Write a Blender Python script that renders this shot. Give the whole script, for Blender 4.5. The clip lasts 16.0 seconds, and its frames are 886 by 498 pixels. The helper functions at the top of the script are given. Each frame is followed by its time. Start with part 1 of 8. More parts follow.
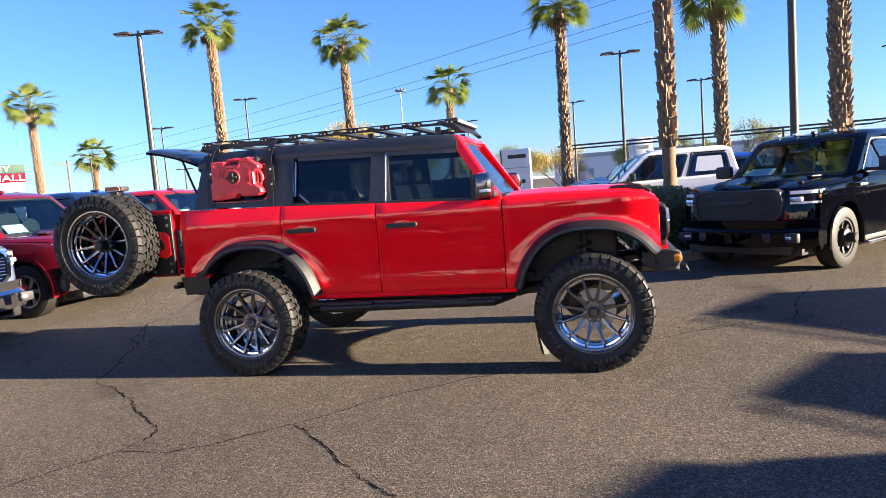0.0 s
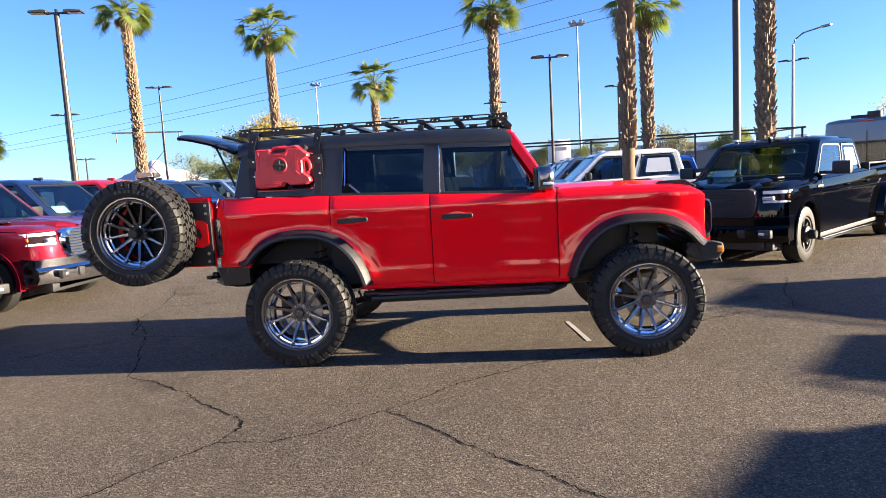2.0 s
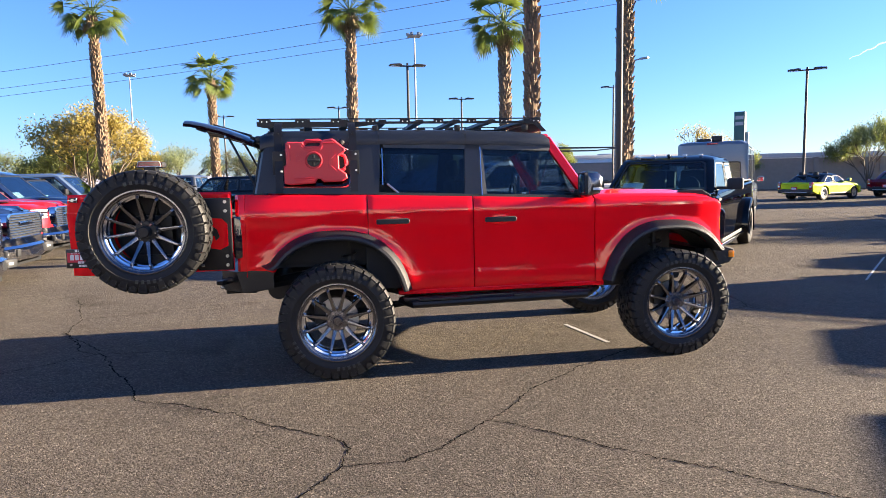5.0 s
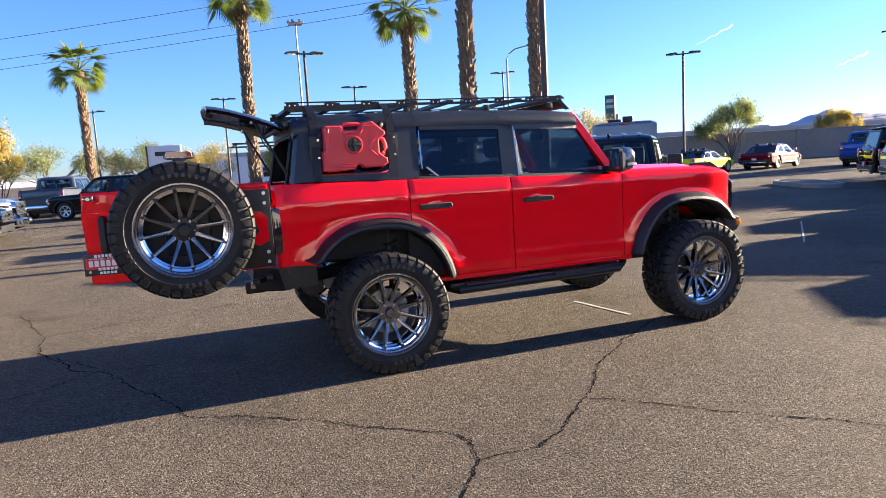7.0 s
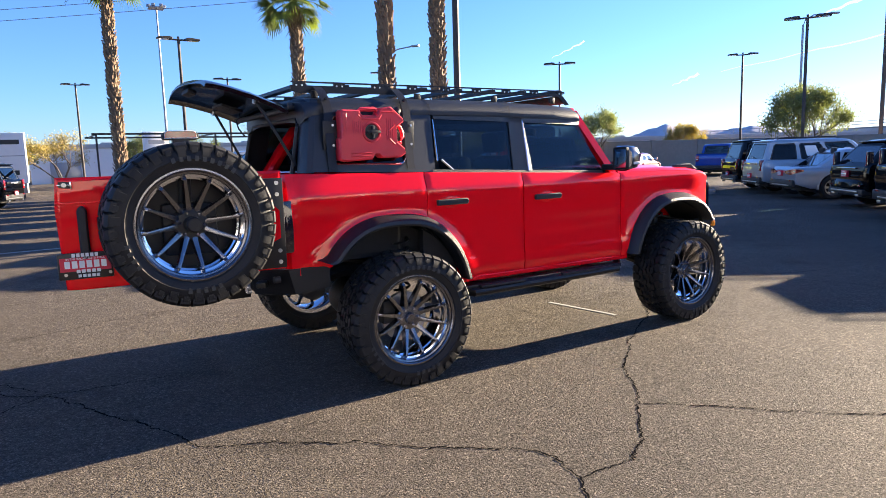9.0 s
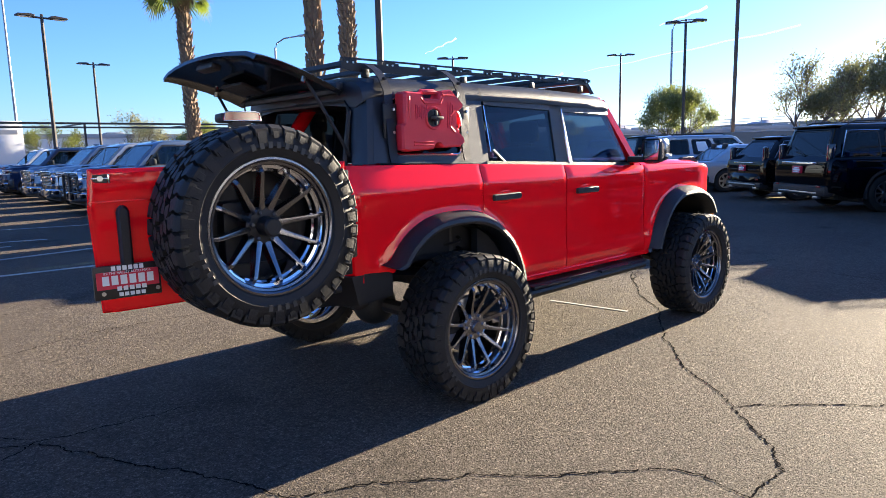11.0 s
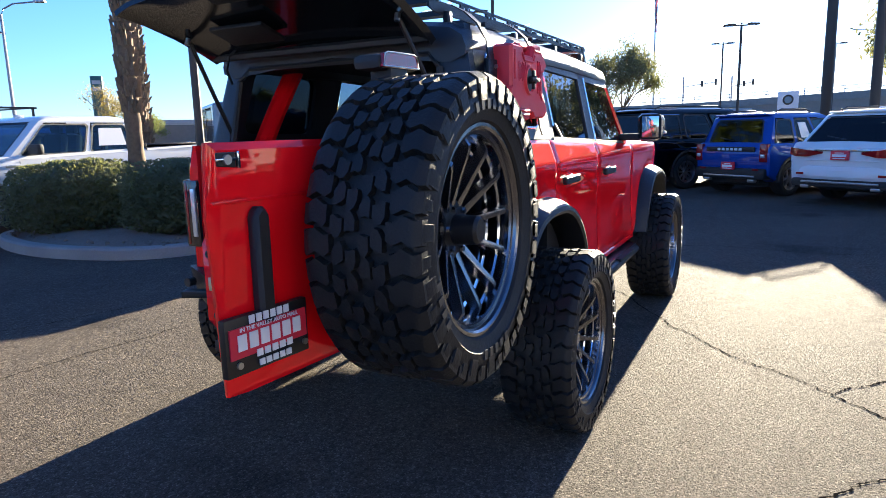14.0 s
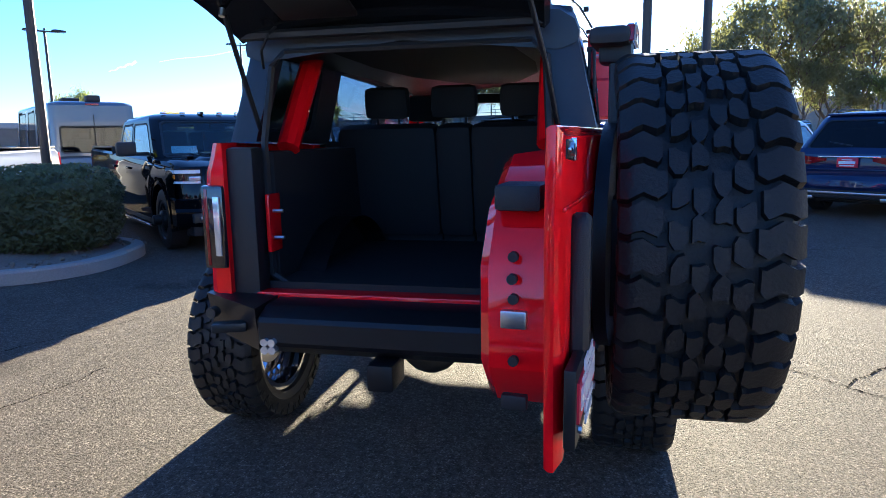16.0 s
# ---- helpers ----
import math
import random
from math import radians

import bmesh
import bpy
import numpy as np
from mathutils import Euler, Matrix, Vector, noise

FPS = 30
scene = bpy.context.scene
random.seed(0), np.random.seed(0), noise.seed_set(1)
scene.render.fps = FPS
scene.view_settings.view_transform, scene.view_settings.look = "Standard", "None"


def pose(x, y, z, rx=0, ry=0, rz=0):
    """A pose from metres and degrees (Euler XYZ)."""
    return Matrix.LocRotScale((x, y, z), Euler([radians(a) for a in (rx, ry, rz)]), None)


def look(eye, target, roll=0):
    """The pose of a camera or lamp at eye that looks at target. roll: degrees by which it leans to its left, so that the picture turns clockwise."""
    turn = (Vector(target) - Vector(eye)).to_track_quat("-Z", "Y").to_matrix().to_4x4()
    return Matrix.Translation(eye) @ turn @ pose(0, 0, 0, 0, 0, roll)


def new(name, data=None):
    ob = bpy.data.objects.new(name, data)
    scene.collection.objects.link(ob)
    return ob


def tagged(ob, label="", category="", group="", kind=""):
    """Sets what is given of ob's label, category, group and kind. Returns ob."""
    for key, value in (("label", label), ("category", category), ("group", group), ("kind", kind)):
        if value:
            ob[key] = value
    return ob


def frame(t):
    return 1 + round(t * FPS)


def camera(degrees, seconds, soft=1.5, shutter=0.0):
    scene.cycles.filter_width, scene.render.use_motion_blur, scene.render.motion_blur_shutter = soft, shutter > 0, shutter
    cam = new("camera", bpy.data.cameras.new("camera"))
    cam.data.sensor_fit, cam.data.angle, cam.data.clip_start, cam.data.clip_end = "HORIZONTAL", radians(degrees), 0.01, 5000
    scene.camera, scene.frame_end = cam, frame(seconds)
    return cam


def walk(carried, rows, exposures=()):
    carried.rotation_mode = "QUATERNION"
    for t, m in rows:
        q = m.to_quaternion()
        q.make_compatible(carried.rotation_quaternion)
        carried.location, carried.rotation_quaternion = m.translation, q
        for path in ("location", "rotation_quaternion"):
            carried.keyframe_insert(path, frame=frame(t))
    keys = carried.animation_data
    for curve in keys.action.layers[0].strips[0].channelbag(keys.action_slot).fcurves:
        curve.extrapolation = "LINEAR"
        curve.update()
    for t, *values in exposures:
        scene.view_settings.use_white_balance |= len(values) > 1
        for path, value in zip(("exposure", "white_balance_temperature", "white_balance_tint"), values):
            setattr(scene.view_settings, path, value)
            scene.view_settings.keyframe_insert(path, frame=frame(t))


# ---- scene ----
cam = camera(67.8, 16.0, soft=0.6)
METRES, EYE, TILT, LEAN, TURN = 10.0, 1.5, 0.0, 0.0, 13.6
ROWS = [
    (0.0, 0.0, 0.0, 0.0, -0.42, -5.51, 4.35),
    (0.5, -0.029, -0.002, 0.0011, -1.92, -5.37, 4.07),
    (1.0, -0.0635, -0.0129, 0.0036, -3.73, -5.25, 4.55),
    (1.5, -0.09, -0.012, 0.0009, -5.92, -5.35, 4.06),
    (2.0, -0.1228, -0.0035, 0.0029, -8.28, -6.2, 3.2),
    (2.5, -0.1534, 0.0037, 0.0025, -11.31, -6.24, 3.28),
    (3.0, -0.1845, 0.0099, 0.0039, -14.16, -6.23, 3.48),
    (3.5, -0.2113, 0.0243, 0.0022, -16.14, -6.37, 3.7),
    (4.0, -0.2366, 0.0399, 0.0038, -18.55, -6.43, 2.57),
    (6.5, -0.3828, 0.1095, 0.0056, -31.35, -6.52, 2.67),
    (7.0, -0.4015, 0.1358, 0.0042, -33.94, -7.51, 3.36),
    (7.5, -0.4155, 0.1599, 0.0043, -36.48, -7.59, 3.02),
    (8.0, -0.4394, 0.1866, 0.0051, -39.52, -7.73, 3.27),
    (8.5, -0.4541, 0.2115, 0.0024, -42.82, -7.9, 2.41),
    (11.0, -0.5048, 0.3594, 0.0025, -56.2, -8.62, 1.33),
    (11.5, -0.5131, 0.3951, 0.0027, -60.4, -9.26, 1.21),
    (12.0, -0.5112, 0.4276, 0.0002, -63.28, -9.29, 1.57),
    (12.5, -0.5064, 0.4567, 0.0007, -65.97, -9.97, 1.57),
    (13.0, -0.5043, 0.4903, 0.0005, -70.29, -10.18, 1.99),
    (13.5, -0.5004, 0.5187, -0.0016, -73.34, -10.09, 2.19),
    (14.0, -0.4922, 0.5503, -0.0012, -76.56, -10.16, 1.48),
    (14.5, -0.4879, 0.581, -0.0015, -81.81, -10.03, 0.27),
    (15.0, -0.4873, 0.6098, -0.0011, -86.16, -10.12, 0.42),
    (15.5, -0.4779, 0.6343, -0.0038, -88.64, -10.02, 0.86),
    (16.0, -0.4668, 0.6586, -0.0039, -90.57, -9.74, 0.96),
]
walk(cam, [(t, pose(0, 0, EYE, TILT, LEAN, TURN) @ pose(METRES * x, METRES * y, METRES * z, 90 + pitch, roll, yaw)) for t, x, y, z, yaw, pitch, roll in ROWS],
     exposures=[(0.0, 2.66, 5950, 14), (8.5, 2.66, 5950, 14), (12.0, 2.66, 5800, 11), (14.0, 2.70, 5650, 9), (16.0, 3.0, 5450, 7)])


# ---- light ----
SUN_DIR = Vector((0.979, 0.006, 0.205)).normalized()
world = bpy.data.worlds.new("sky")
scene.world = world
world.use_nodes = True
wn = world.node_tree.nodes
sky = wn.new("ShaderNodeTexSky")
sky.sky_type = "NISHITA"
sky.sun_disc = False
sky.sun_elevation = math.asin(SUN_DIR.z)
sky.sun_rotation = math.atan2(SUN_DIR.x, SUN_DIR.y)
sky.air_density, sky.dust_density, sky.ozone_density = 1.0, 0.2, 4.0
wn["Background"].inputs["Strength"].default_value = 0.0445
tint = wn.new("ShaderNodeVectorMath")
tint.operation = "MULTIPLY"
tint.inputs[1].default_value = (0.76, 0.86, 1.16)
world.node_tree.links.new(sky.outputs[0], tint.inputs[0])
world.node_tree.links.new(tint.outputs[0], wn["Background"].inputs["Color"])
sun = new("sun", bpy.data.lights.new("sun", "SUN"))
sun.data.energy, sun.data.angle, sun.data.color = 5.0, radians(0.53), (1.0, 0.81, 0.53)
sun.matrix_world = look(SUN_DIR * 50, (0, 0, 0))


# ---- materials ----
def material(name, color, rough=0.5, metal=0.0, coat=0.0, grain=0.0, scale=40.0, bump=0.0, spec=0.5, wear=0.0, wear_scale=2.0, per_object=0.0):
    """Principled surface with fine grain and broad wear in colour, gloss and relief."""
    m = bpy.data.materials.new(name)
    m.use_nodes = True
    n, l = m.node_tree.nodes, m.node_tree.links
    b = n["Principled BSDF"]
    b.inputs["Base Color"].default_value = (*color, 1)
    b.inputs["Roughness"].default_value = rough
    b.inputs["Metallic"].default_value = metal
    b.inputs["Coat Weight"].default_value = coat
    b.inputs["Coat Roughness"].default_value = 0.03
    b.inputs["Specular IOR Level"].default_value = spec
    if grain or wear or bump or per_object:
        co = n.new("ShaderNodeTexCoord")
        fine = n.new("ShaderNodeTexNoise")
        fine.inputs["Scale"].default_value = scale
        fine.inputs["Detail"].default_value = 6
        l.new(co.outputs["Object"], fine.inputs["Vector"])
        broad = n.new("ShaderNodeTexNoise")
        broad.inputs["Scale"].default_value = wear_scale
        broad.inputs["Detail"].default_value = 4
        l.new(co.outputs["Object"], broad.inputs["Vector"])
        v = n.new("ShaderNodeMath")
        v.operation = "MULTIPLY_ADD"
        l.new(fine.outputs["Fac"], v.inputs[0])
        v.inputs[1].default_value, v.inputs[2].default_value = 2 * grain, 1 - grain
        w = n.new("ShaderNodeMath")
        w.operation = "MULTIPLY_ADD"
        l.new(broad.outputs["Fac"], w.inputs[0])
        w.inputs[1].default_value, w.inputs[2].default_value = 2 * wear, 1 - wear
        p = n.new("ShaderNodeMath")
        p.operation = "MULTIPLY"
        l.new(v.outputs[0], p.inputs[0])
        l.new(w.outputs[0], p.inputs[1])
        if per_object:
            info = n.new("ShaderNodeObjectInfo")
            r = n.new("ShaderNodeMath")
            r.operation = "MULTIPLY_ADD"
            l.new(info.outputs["Random"], r.inputs[0])
            r.inputs[1].default_value, r.inputs[2].default_value = 2 * per_object, 1 - per_object
            p2 = n.new("ShaderNodeMath")
            p2.operation = "MULTIPLY"
            l.new(p.outputs[0], p2.inputs[0])
            l.new(r.outputs[0], p2.inputs[1])
            p = p2
        mix = n.new("ShaderNodeVectorMath")
        mix.operation = "SCALE"
        mix.inputs[0].default_value = color
        l.new(p.outputs[0], mix.inputs["Scale"])
        l.new(mix.outputs[0], b.inputs["Base Color"])
        ro = n.new("ShaderNodeMath")
        ro.operation = "MULTIPLY_ADD"
        ro.use_clamp = True
        l.new(broad.outputs["Fac"], ro.inputs[0])
        ro.inputs[1].default_value, ro.inputs[2].default_value = wear * 0.4, rough - wear * 0.2
        l.new(ro.outputs[0], b.inputs["Roughness"])
        if bump:
            bu = n.new("ShaderNodeBump")
            bu.inputs["Strength"].default_value = bump
            bu.inputs["Distance"].default_value = 0.01
            l.new(fine.outputs["Fac"], bu.inputs["Height"])
            l.new(bu.outputs[0], b.inputs["Normal"])
    return m


def asphalt_material(name, base, warm):
    """Old asphalt: pale aggregate in dark binder, broad weathering, oil stains."""
    m = bpy.data.materials.new(name)
    m.use_nodes = True
    n, l = m.node_tree.nodes, m.node_tree.links
    b = n["Principled BSDF"]
    co = n.new("ShaderNodeTexCoord")

    def tex(kind, scale, detail=3.0):
        t = n.new(kind)
        t.inputs["Scale"].default_value = scale
        if kind == "ShaderNodeTexNoise":
            t.inputs["Detail"].default_value = detail
        l.new(co.outputs["Object"], t.inputs["Vector"])
        return t

    stones = tex("ShaderNodeTexVoronoi", 130.0)
    fine = tex("ShaderNodeTexNoise", 160.0, 2)
    mid = tex("ShaderNodeTexNoise", 7.0, 6)
    broad = tex("ShaderNodeTexNoise", 0.42, 5)
    stain = tex("ShaderNodeTexNoise", 0.9, 8)

    def ramp(src, stops):
        r = n.new("ShaderNodeValToRGB")
        while len(r.color_ramp.elements) < len(stops):
            r.color_ramp.elements.new(0.5)
        for e, (at, c) in zip(r.color_ramp.elements, stops):
            e.position, e.color = at, (*c, 1)
        l.new(src, r.inputs["Fac"])
        return r

    def mul(a, c):
        x = n.new("ShaderNodeMix")
        x.data_type, x.blend_type = "RGBA", "MULTIPLY"
        x.inputs[0].default_value = 1.0
        l.new(a, x.inputs[6])
        l.new(c, x.inputs[7])
        return x.outputs[2]

    g = lambda v: (v * warm[0], v * warm[1], v * warm[2])
    sep = n.new("ShaderNodeSeparateColor")
    l.new(stones.outputs["Color"], sep.inputs[0])
    c1 = ramp(sep.outputs[0], [(0.0, g(base * 0.66)), (0.5, g(base * 0.98)), (0.85, g(base * 1.22)), (1.0, g(base * 2.2))])
    c2 = ramp(fine.outputs["Fac"], [(0.30, (0.62,) * 3), (0.42, (1.0,) * 3), (0.7, (1.1,) * 3)])
    c3 = ramp(mid.outputs["Fac"], [(0.3, (0.86,) * 3), (0.7, (1.12,) * 3)])
    c4 = ramp(broad.outputs["Fac"], [(0.3, (0.8, 0.8, 0.82)), (0.7, (1.15, 1.13, 1.1))])
    speck = tex("ShaderNodeTexNoise", 34.0, 3)
    c6 = ramp(speck.outputs["Fac"], [(0.36, (0.78,) * 3), (0.50, (1.0,) * 3), (0.66, (1.22,) * 3)])
    c5 = ramp(stain.outputs["Fac"], [(0.30, (0.62,) * 3), (0.40, (1.0,) * 3)])
    out = mul(mul(mul(mul(c1.outputs[0], c2.outputs[0]), c3.outputs[0]), c4.outputs[0]), mul(c5.outputs[0], c6.outputs[0]))
    l.new(out, b.inputs["Base Color"])
    rr = ramp(mid.outputs["Fac"], [(0.3, (0.80,) * 3), (0.7, (0.88,) * 3)])
    l.new(rr.outputs[0], b.inputs["Roughness"])
    b.inputs["Specular IOR Level"].default_value = 0.09
    bu = n.new("ShaderNodeBump")
    bu.inputs["Strength"].default_value, bu.inputs["Distance"].default_value = 1.0, 0.021
    rough_n = tex("ShaderNodeTexNoise", 75.0, 5)
    rough_n.inputs["Roughness"].default_value = 0.65
    pits = ramp(rough_n.outputs["Fac"], [(0.30, (0.0,) * 3), (0.46, (0.8,) * 3), (0.75, (1.0,) * 3)])
    l.new(pits.outputs[0], bu.inputs["Height"])
    bu2 = n.new("ShaderNodeBump")
    bu2.inputs["Strength"].default_value, bu2.inputs["Distance"].default_value = 0.2, 0.02
    l.new(mid.outputs["Fac"], bu2.inputs["Height"])
    l.new(bu.outputs[0], bu2.inputs["Normal"])
    l.new(bu2.outputs[0], b.inputs["Normal"])
    return m


def glass_material(name, tint, rough=0.0, clear=0.5):
    """Tinted car glass: part see-through, with a mirror-like skin."""
    m = bpy.data.materials.new(name)
    m.use_nodes = True
    n, l = m.node_tree.nodes, m.node_tree.links
    n.remove(n["Principled BSDF"])
    tr = n.new("ShaderNodeBsdfTransparent")
    tr.inputs["Color"].default_value = (*(clear * t for t in tint), 1)
    gl = n.new("ShaderNodeBsdfGlossy")
    gl.inputs["Roughness"].default_value = rough
    lw = n.new("ShaderNodeLayerWeight")
    lw.inputs["Blend"].default_value = 0.5
    pw = n.new("ShaderNodeMath")
    pw.operation = "POWER"
    pw.inputs[1].default_value = 4.0
    l.new(lw.outputs["Facing"], pw.inputs[0])
    fr = n.new("ShaderNodeMath")
    fr.operation = "MULTIPLY_ADD"
    fr.inputs[1].default_value, fr.inputs[2].default_value = 0.88, 0.038
    l.new(pw.outputs[0], fr.inputs[0])
    mix = n.new("ShaderNodeMixShader")
    l.new(fr.outputs[0], mix.inputs[0])
    l.new(tr.outputs[0], mix.inputs[1])
    l.new(gl.outputs[0], mix.inputs[2])
    l.new(mix.outputs[0], n["Material Output"].inputs["Surface"])
    return m


def emit_material(name, color, strength):
    m = material(name, color, 0.3)
    b = m.node_tree.nodes["Principled BSDF"]
    b.inputs["Emission Color"].default_value = (*color, 1)
    b.inputs["Emission Strength"].default_value = strength
    return m


ASPHALT = asphalt_material("asphalt", 0.098, (1.18, 1.0, 0.80))
CRACK = material("crack_dark", (0.012, 0.011, 0.010), 1.0, grain=0.4, scale=60, spec=0.0)
RED = material("red_paint", (0.93, 0.004, 0.010), 0.55, 0.08, 1.0, spec=0.0, grain=0.05, scale=900, wear=0.05, wear_scale=3)
RED_DULL = material("red_plastic", (0.66, 0.03, 0.045), 0.42, grain=0.08, scale=300, bump=0.1, wear=0.1)
HARDTOP = material("grey_hardtop", (0.012, 0.016, 0.024), 0.40, grain=0.12, scale=700, bump=0.12, wear=0.1)
BLACK_PLASTIC = material("black_plastic", (0.012, 0.012, 0.013), 0.55, grain=0.15, scale=500, bump=0.2, wear=0.15)
FLARE_PLASTIC = material("grained_grey_plastic", (0.011, 0.012, 0.014), 0.46, grain=0.15, scale=600, bump=0.2, wear=0.12)
BLACK_STEEL = material("black_powder_coat", (0.009, 0.009, 0.010), 0.42, 0.2, grain=0.12, scale=400, bump=0.15, wear=0.15)
DARK_METAL = material("underbody_metal", (0.05, 0.047, 0.043), 0.6, 0.6, grain=0.3, scale=60, wear=0.3)
INTERIOR = material("dark_interior", (0.009, 0.009, 0.010), 0.75, grain=0.15, scale=200, wear=0.15)
RUBBER = material("tyre_rubber", (0.016, 0.0155, 0.015), 0.55, spec=0.3, grain=0.25, scale=120, bump=0.2, wear=0.3, wear_scale=9)
RUBBER_MARK = material("raised_letter_rubber", (0.034, 0.033, 0.032), 0.5, grain=0.15, scale=150)
CHROME = material("polished_rim", (0.66, 0.68, 0.73), 0.08, 1.0, wear=0.1, wear_scale=12)
GUNMETAL = material("gunmetal_spoke", (0.20, 0.20, 0.215), 0.24, 1.0, wear=0.12, wear_scale=15)
PILLAR_PLASTIC = material("grained_pillar_plastic", (0.022, 0.021, 0.020), 0.42, grain=0.2, scale=420, bump=0.35, spec=0.8, wear=0.15)
SILVER_METAL = material("bare_metal", (0.55, 0.55, 0.56), 0.3, 1.0, wear=0.2, wear_scale=10)
WHITE_PLASTIC = material("white_sign_face", (0.8, 0.8, 0.8), 0.5, wear=0.05)
PLATE_RED = material("plate_red", (0.6, 0.02, 0.05), 0.4)
PLATE_BLACK = material("plate_black", (0.012, 0.012, 0.012), 0.4)
LENS_RED = material("red_lens", (0.28, 0.006, 0.01), 0.08, coat=1.0)
LENS_SMOKE = material("smoked_lens", (0.02, 0.012, 0.014), 0.06, coat=1.0)
LENS_AMBER = material("amber_lens", (0.75, 0.25, 0.02), 0.1, coat=1.0)
LENS_BRIGHT = material("lamp_reflector", (0.80, 0.82, 0.86), 0.22, 0.15, coat=1.0)
LENS_CLEAR = material("clear_lamp", (0.7, 0.72, 0.75), 0.08, 0.6, coat=1.0)
GLASS_DARK = glass_material("tinted_glass", (0.72, 0.86, 1.0), 0.0, 0.50)
GLASS_QUARTER = glass_material("privacy_quarter_glass", (0.8, 0.9, 1.0), 0.0, 0.14)
GLASS_FRONT = glass_material("front_door_glass", (0.80, 0.92, 1.0), 0.0, 0.62)
GLASS_MID = glass_material("windshield_glass", (0.85, 0.95, 1.0), 0.0, 0.55)
HATCH_BLACK = material("hatch_black_glass", (0.010, 0.012, 0.015), 0.10, spec=0.5)


def leaf_material(name, color, rough=0.6):
    """Thin leaf: part of the light shines through."""
    m = material(name, color, rough, grain=0.3, scale=5, wear=0.4, wear_scale=0.8)
    n, l = m.node_tree.nodes, m.node_tree.links
    tr = n.new("ShaderNodeBsdfTranslucent")
    tr.inputs["Color"].default_value = (color[0] * 1.5, color[1] * 1.5, color[2] * 1.0, 1)
    mix = n.new("ShaderNodeMixShader")
    mix.inputs[0].default_value = 0.4
    l.new(n["Principled BSDF"].outputs[0], mix.inputs[1])
    l.new(tr.outputs[0], mix.inputs[2])
    l.new(mix.outputs[0], n["Material Output"].inputs["Surface"])
    return m


PALM_TRUNK = material("palm_bark", (0.15, 0.095, 0.055), 0.9, grain=0.45, scale=18, bump=0.5, wear=0.3)
PALM_BOOT = material("palm_leaf_base", (0.19, 0.128, 0.075), 0.9, grain=0.45, scale=25, wear=0.3)
PALM_LEAF = leaf_material("palm_frond", (0.115, 0.15, 0.03))
PALM_DRY = material("dry_palm_frond", (0.22, 0.16, 0.08), 0.8, grain=0.3, scale=8, wear=0.3)
BARK = material("tree_bark", (0.11, 0.085, 0.065), 0.9, grain=0.4, scale=20, bump=0.4)
LEAF = leaf_material("desert_leaf", (0.15, 0.17, 0.05))
LEAF_GOLD = leaf_material("autumn_leaf", (0.30, 0.23, 0.05))
LEAF_GREY = leaf_material("olive_leaf", (0.14, 0.14, 0.07))
HEDGE_LEAF = leaf_material("hedge_leaf", (0.13, 0.135, 0.06))
POLE = material("bronze_pole", (0.045, 0.038, 0.034), 0.5, 0.3, grain=0.1, scale=30, wear=0.15)
POLE_GREY = material("galvanised_pole", (0.33, 0.34, 0.36), 0.5, 0.6, grain=0.1, scale=30, wear=0.15)
CONCRETE = material("kerb_concrete", (0.27, 0.25, 0.225), 0.85, grain=0.25, scale=60, bump=0.3, wear=0.25)
GRAVEL = material("brown_gravel", (0.20, 0.15, 0.115), 0.95, grain=0.5, scale=45, bump=0.8, wear=0.2)
WALL_TAN = material("tan_block_wall", (0.30, 0.245, 0.20), 0.9, grain=0.15, scale=4, wear=0.15, wear_scale=0.3)
WALL_GREY = material("grey_stucco", (0.42, 0.42, 0.42), 0.9, grain=0.1, scale=4, wear=0.1, wear_scale=0.3)
WALL_WHITE = material("white_stucco", (0.75, 0.75, 0.74), 0.85, grain=0.06, scale=4, wear=0.06, wear_scale=0.3)
# distance haze is mixed into the pale rock colour
MOUNTAIN = material("hazed_mountain", (0.55, 0.50, 0.52), 1.0, grain=0.2, scale=0.02, wear=0.3, wear_scale=0.006)
PAINT_LINE = material("worn_line_paint", (0.35, 0.34, 0.32), 0.8, grain=0.5, scale=40, wear=0.4)


def paint(name, c, metal=0.25, coat=1.0):
    return material(name, c, 0.42, metal, coat, spec=0.05, grain=0.04, scale=700, wear=0.08, wear_scale=2)


BLACK_PAINT = material("black_paint", (0.0012, 0.0012, 0.0018), 0.25, 0.0, 0.6, spec=0.0, grain=0.04, scale=700, wear=0.08, wear_scale=2)
WHITE_PAINT = paint("white_paint", (0.74, 0.74, 0.73), 0.0)
SILVER_PAINT = paint("silver_paint", (0.42, 0.44, 0.46), 0.6)
GREY_PAINT = paint("grey_paint", (0.09, 0.095, 0.105), 0.5)
BLUE_PAINT = paint("blue_paint", (0.012, 0.055, 0.30), 0.3)
NAVY_PAINT = paint("navy_paint", (0.01, 0.022, 0.07), 0.3)
MAROON_PAINT = paint("maroon_paint", (0.14, 0.005, 0.014), 0.3)
CRIMSON_PAINT = paint("crimson_paint", (0.45, 0.01, 0.015), 0.2)
LIME_PAINT = paint("lime_paint", (0.62, 0.68, 0.02), 0.1)
SLATE_PAINT = paint("slate_blue_paint", (0.12, 0.17, 0.25), 0.4)
VAN_PAINT = paint("pale_silver_blue_paint", (0.14, 0.165, 0.20), 0.4)


# ---- mesh helpers ----
def finish(bm, sharp=35.0):
    me = bpy.data.meshes.new("mesh")
    bmesh.ops.recalc_face_normals(bm, faces=bm.faces)
    bm.to_mesh(me)
    bm.free()
    me.polygons.foreach_set("use_smooth", [True] * len(me.polygons))
    me.set_sharp_from_angle(angle=radians(sharp))
    return me


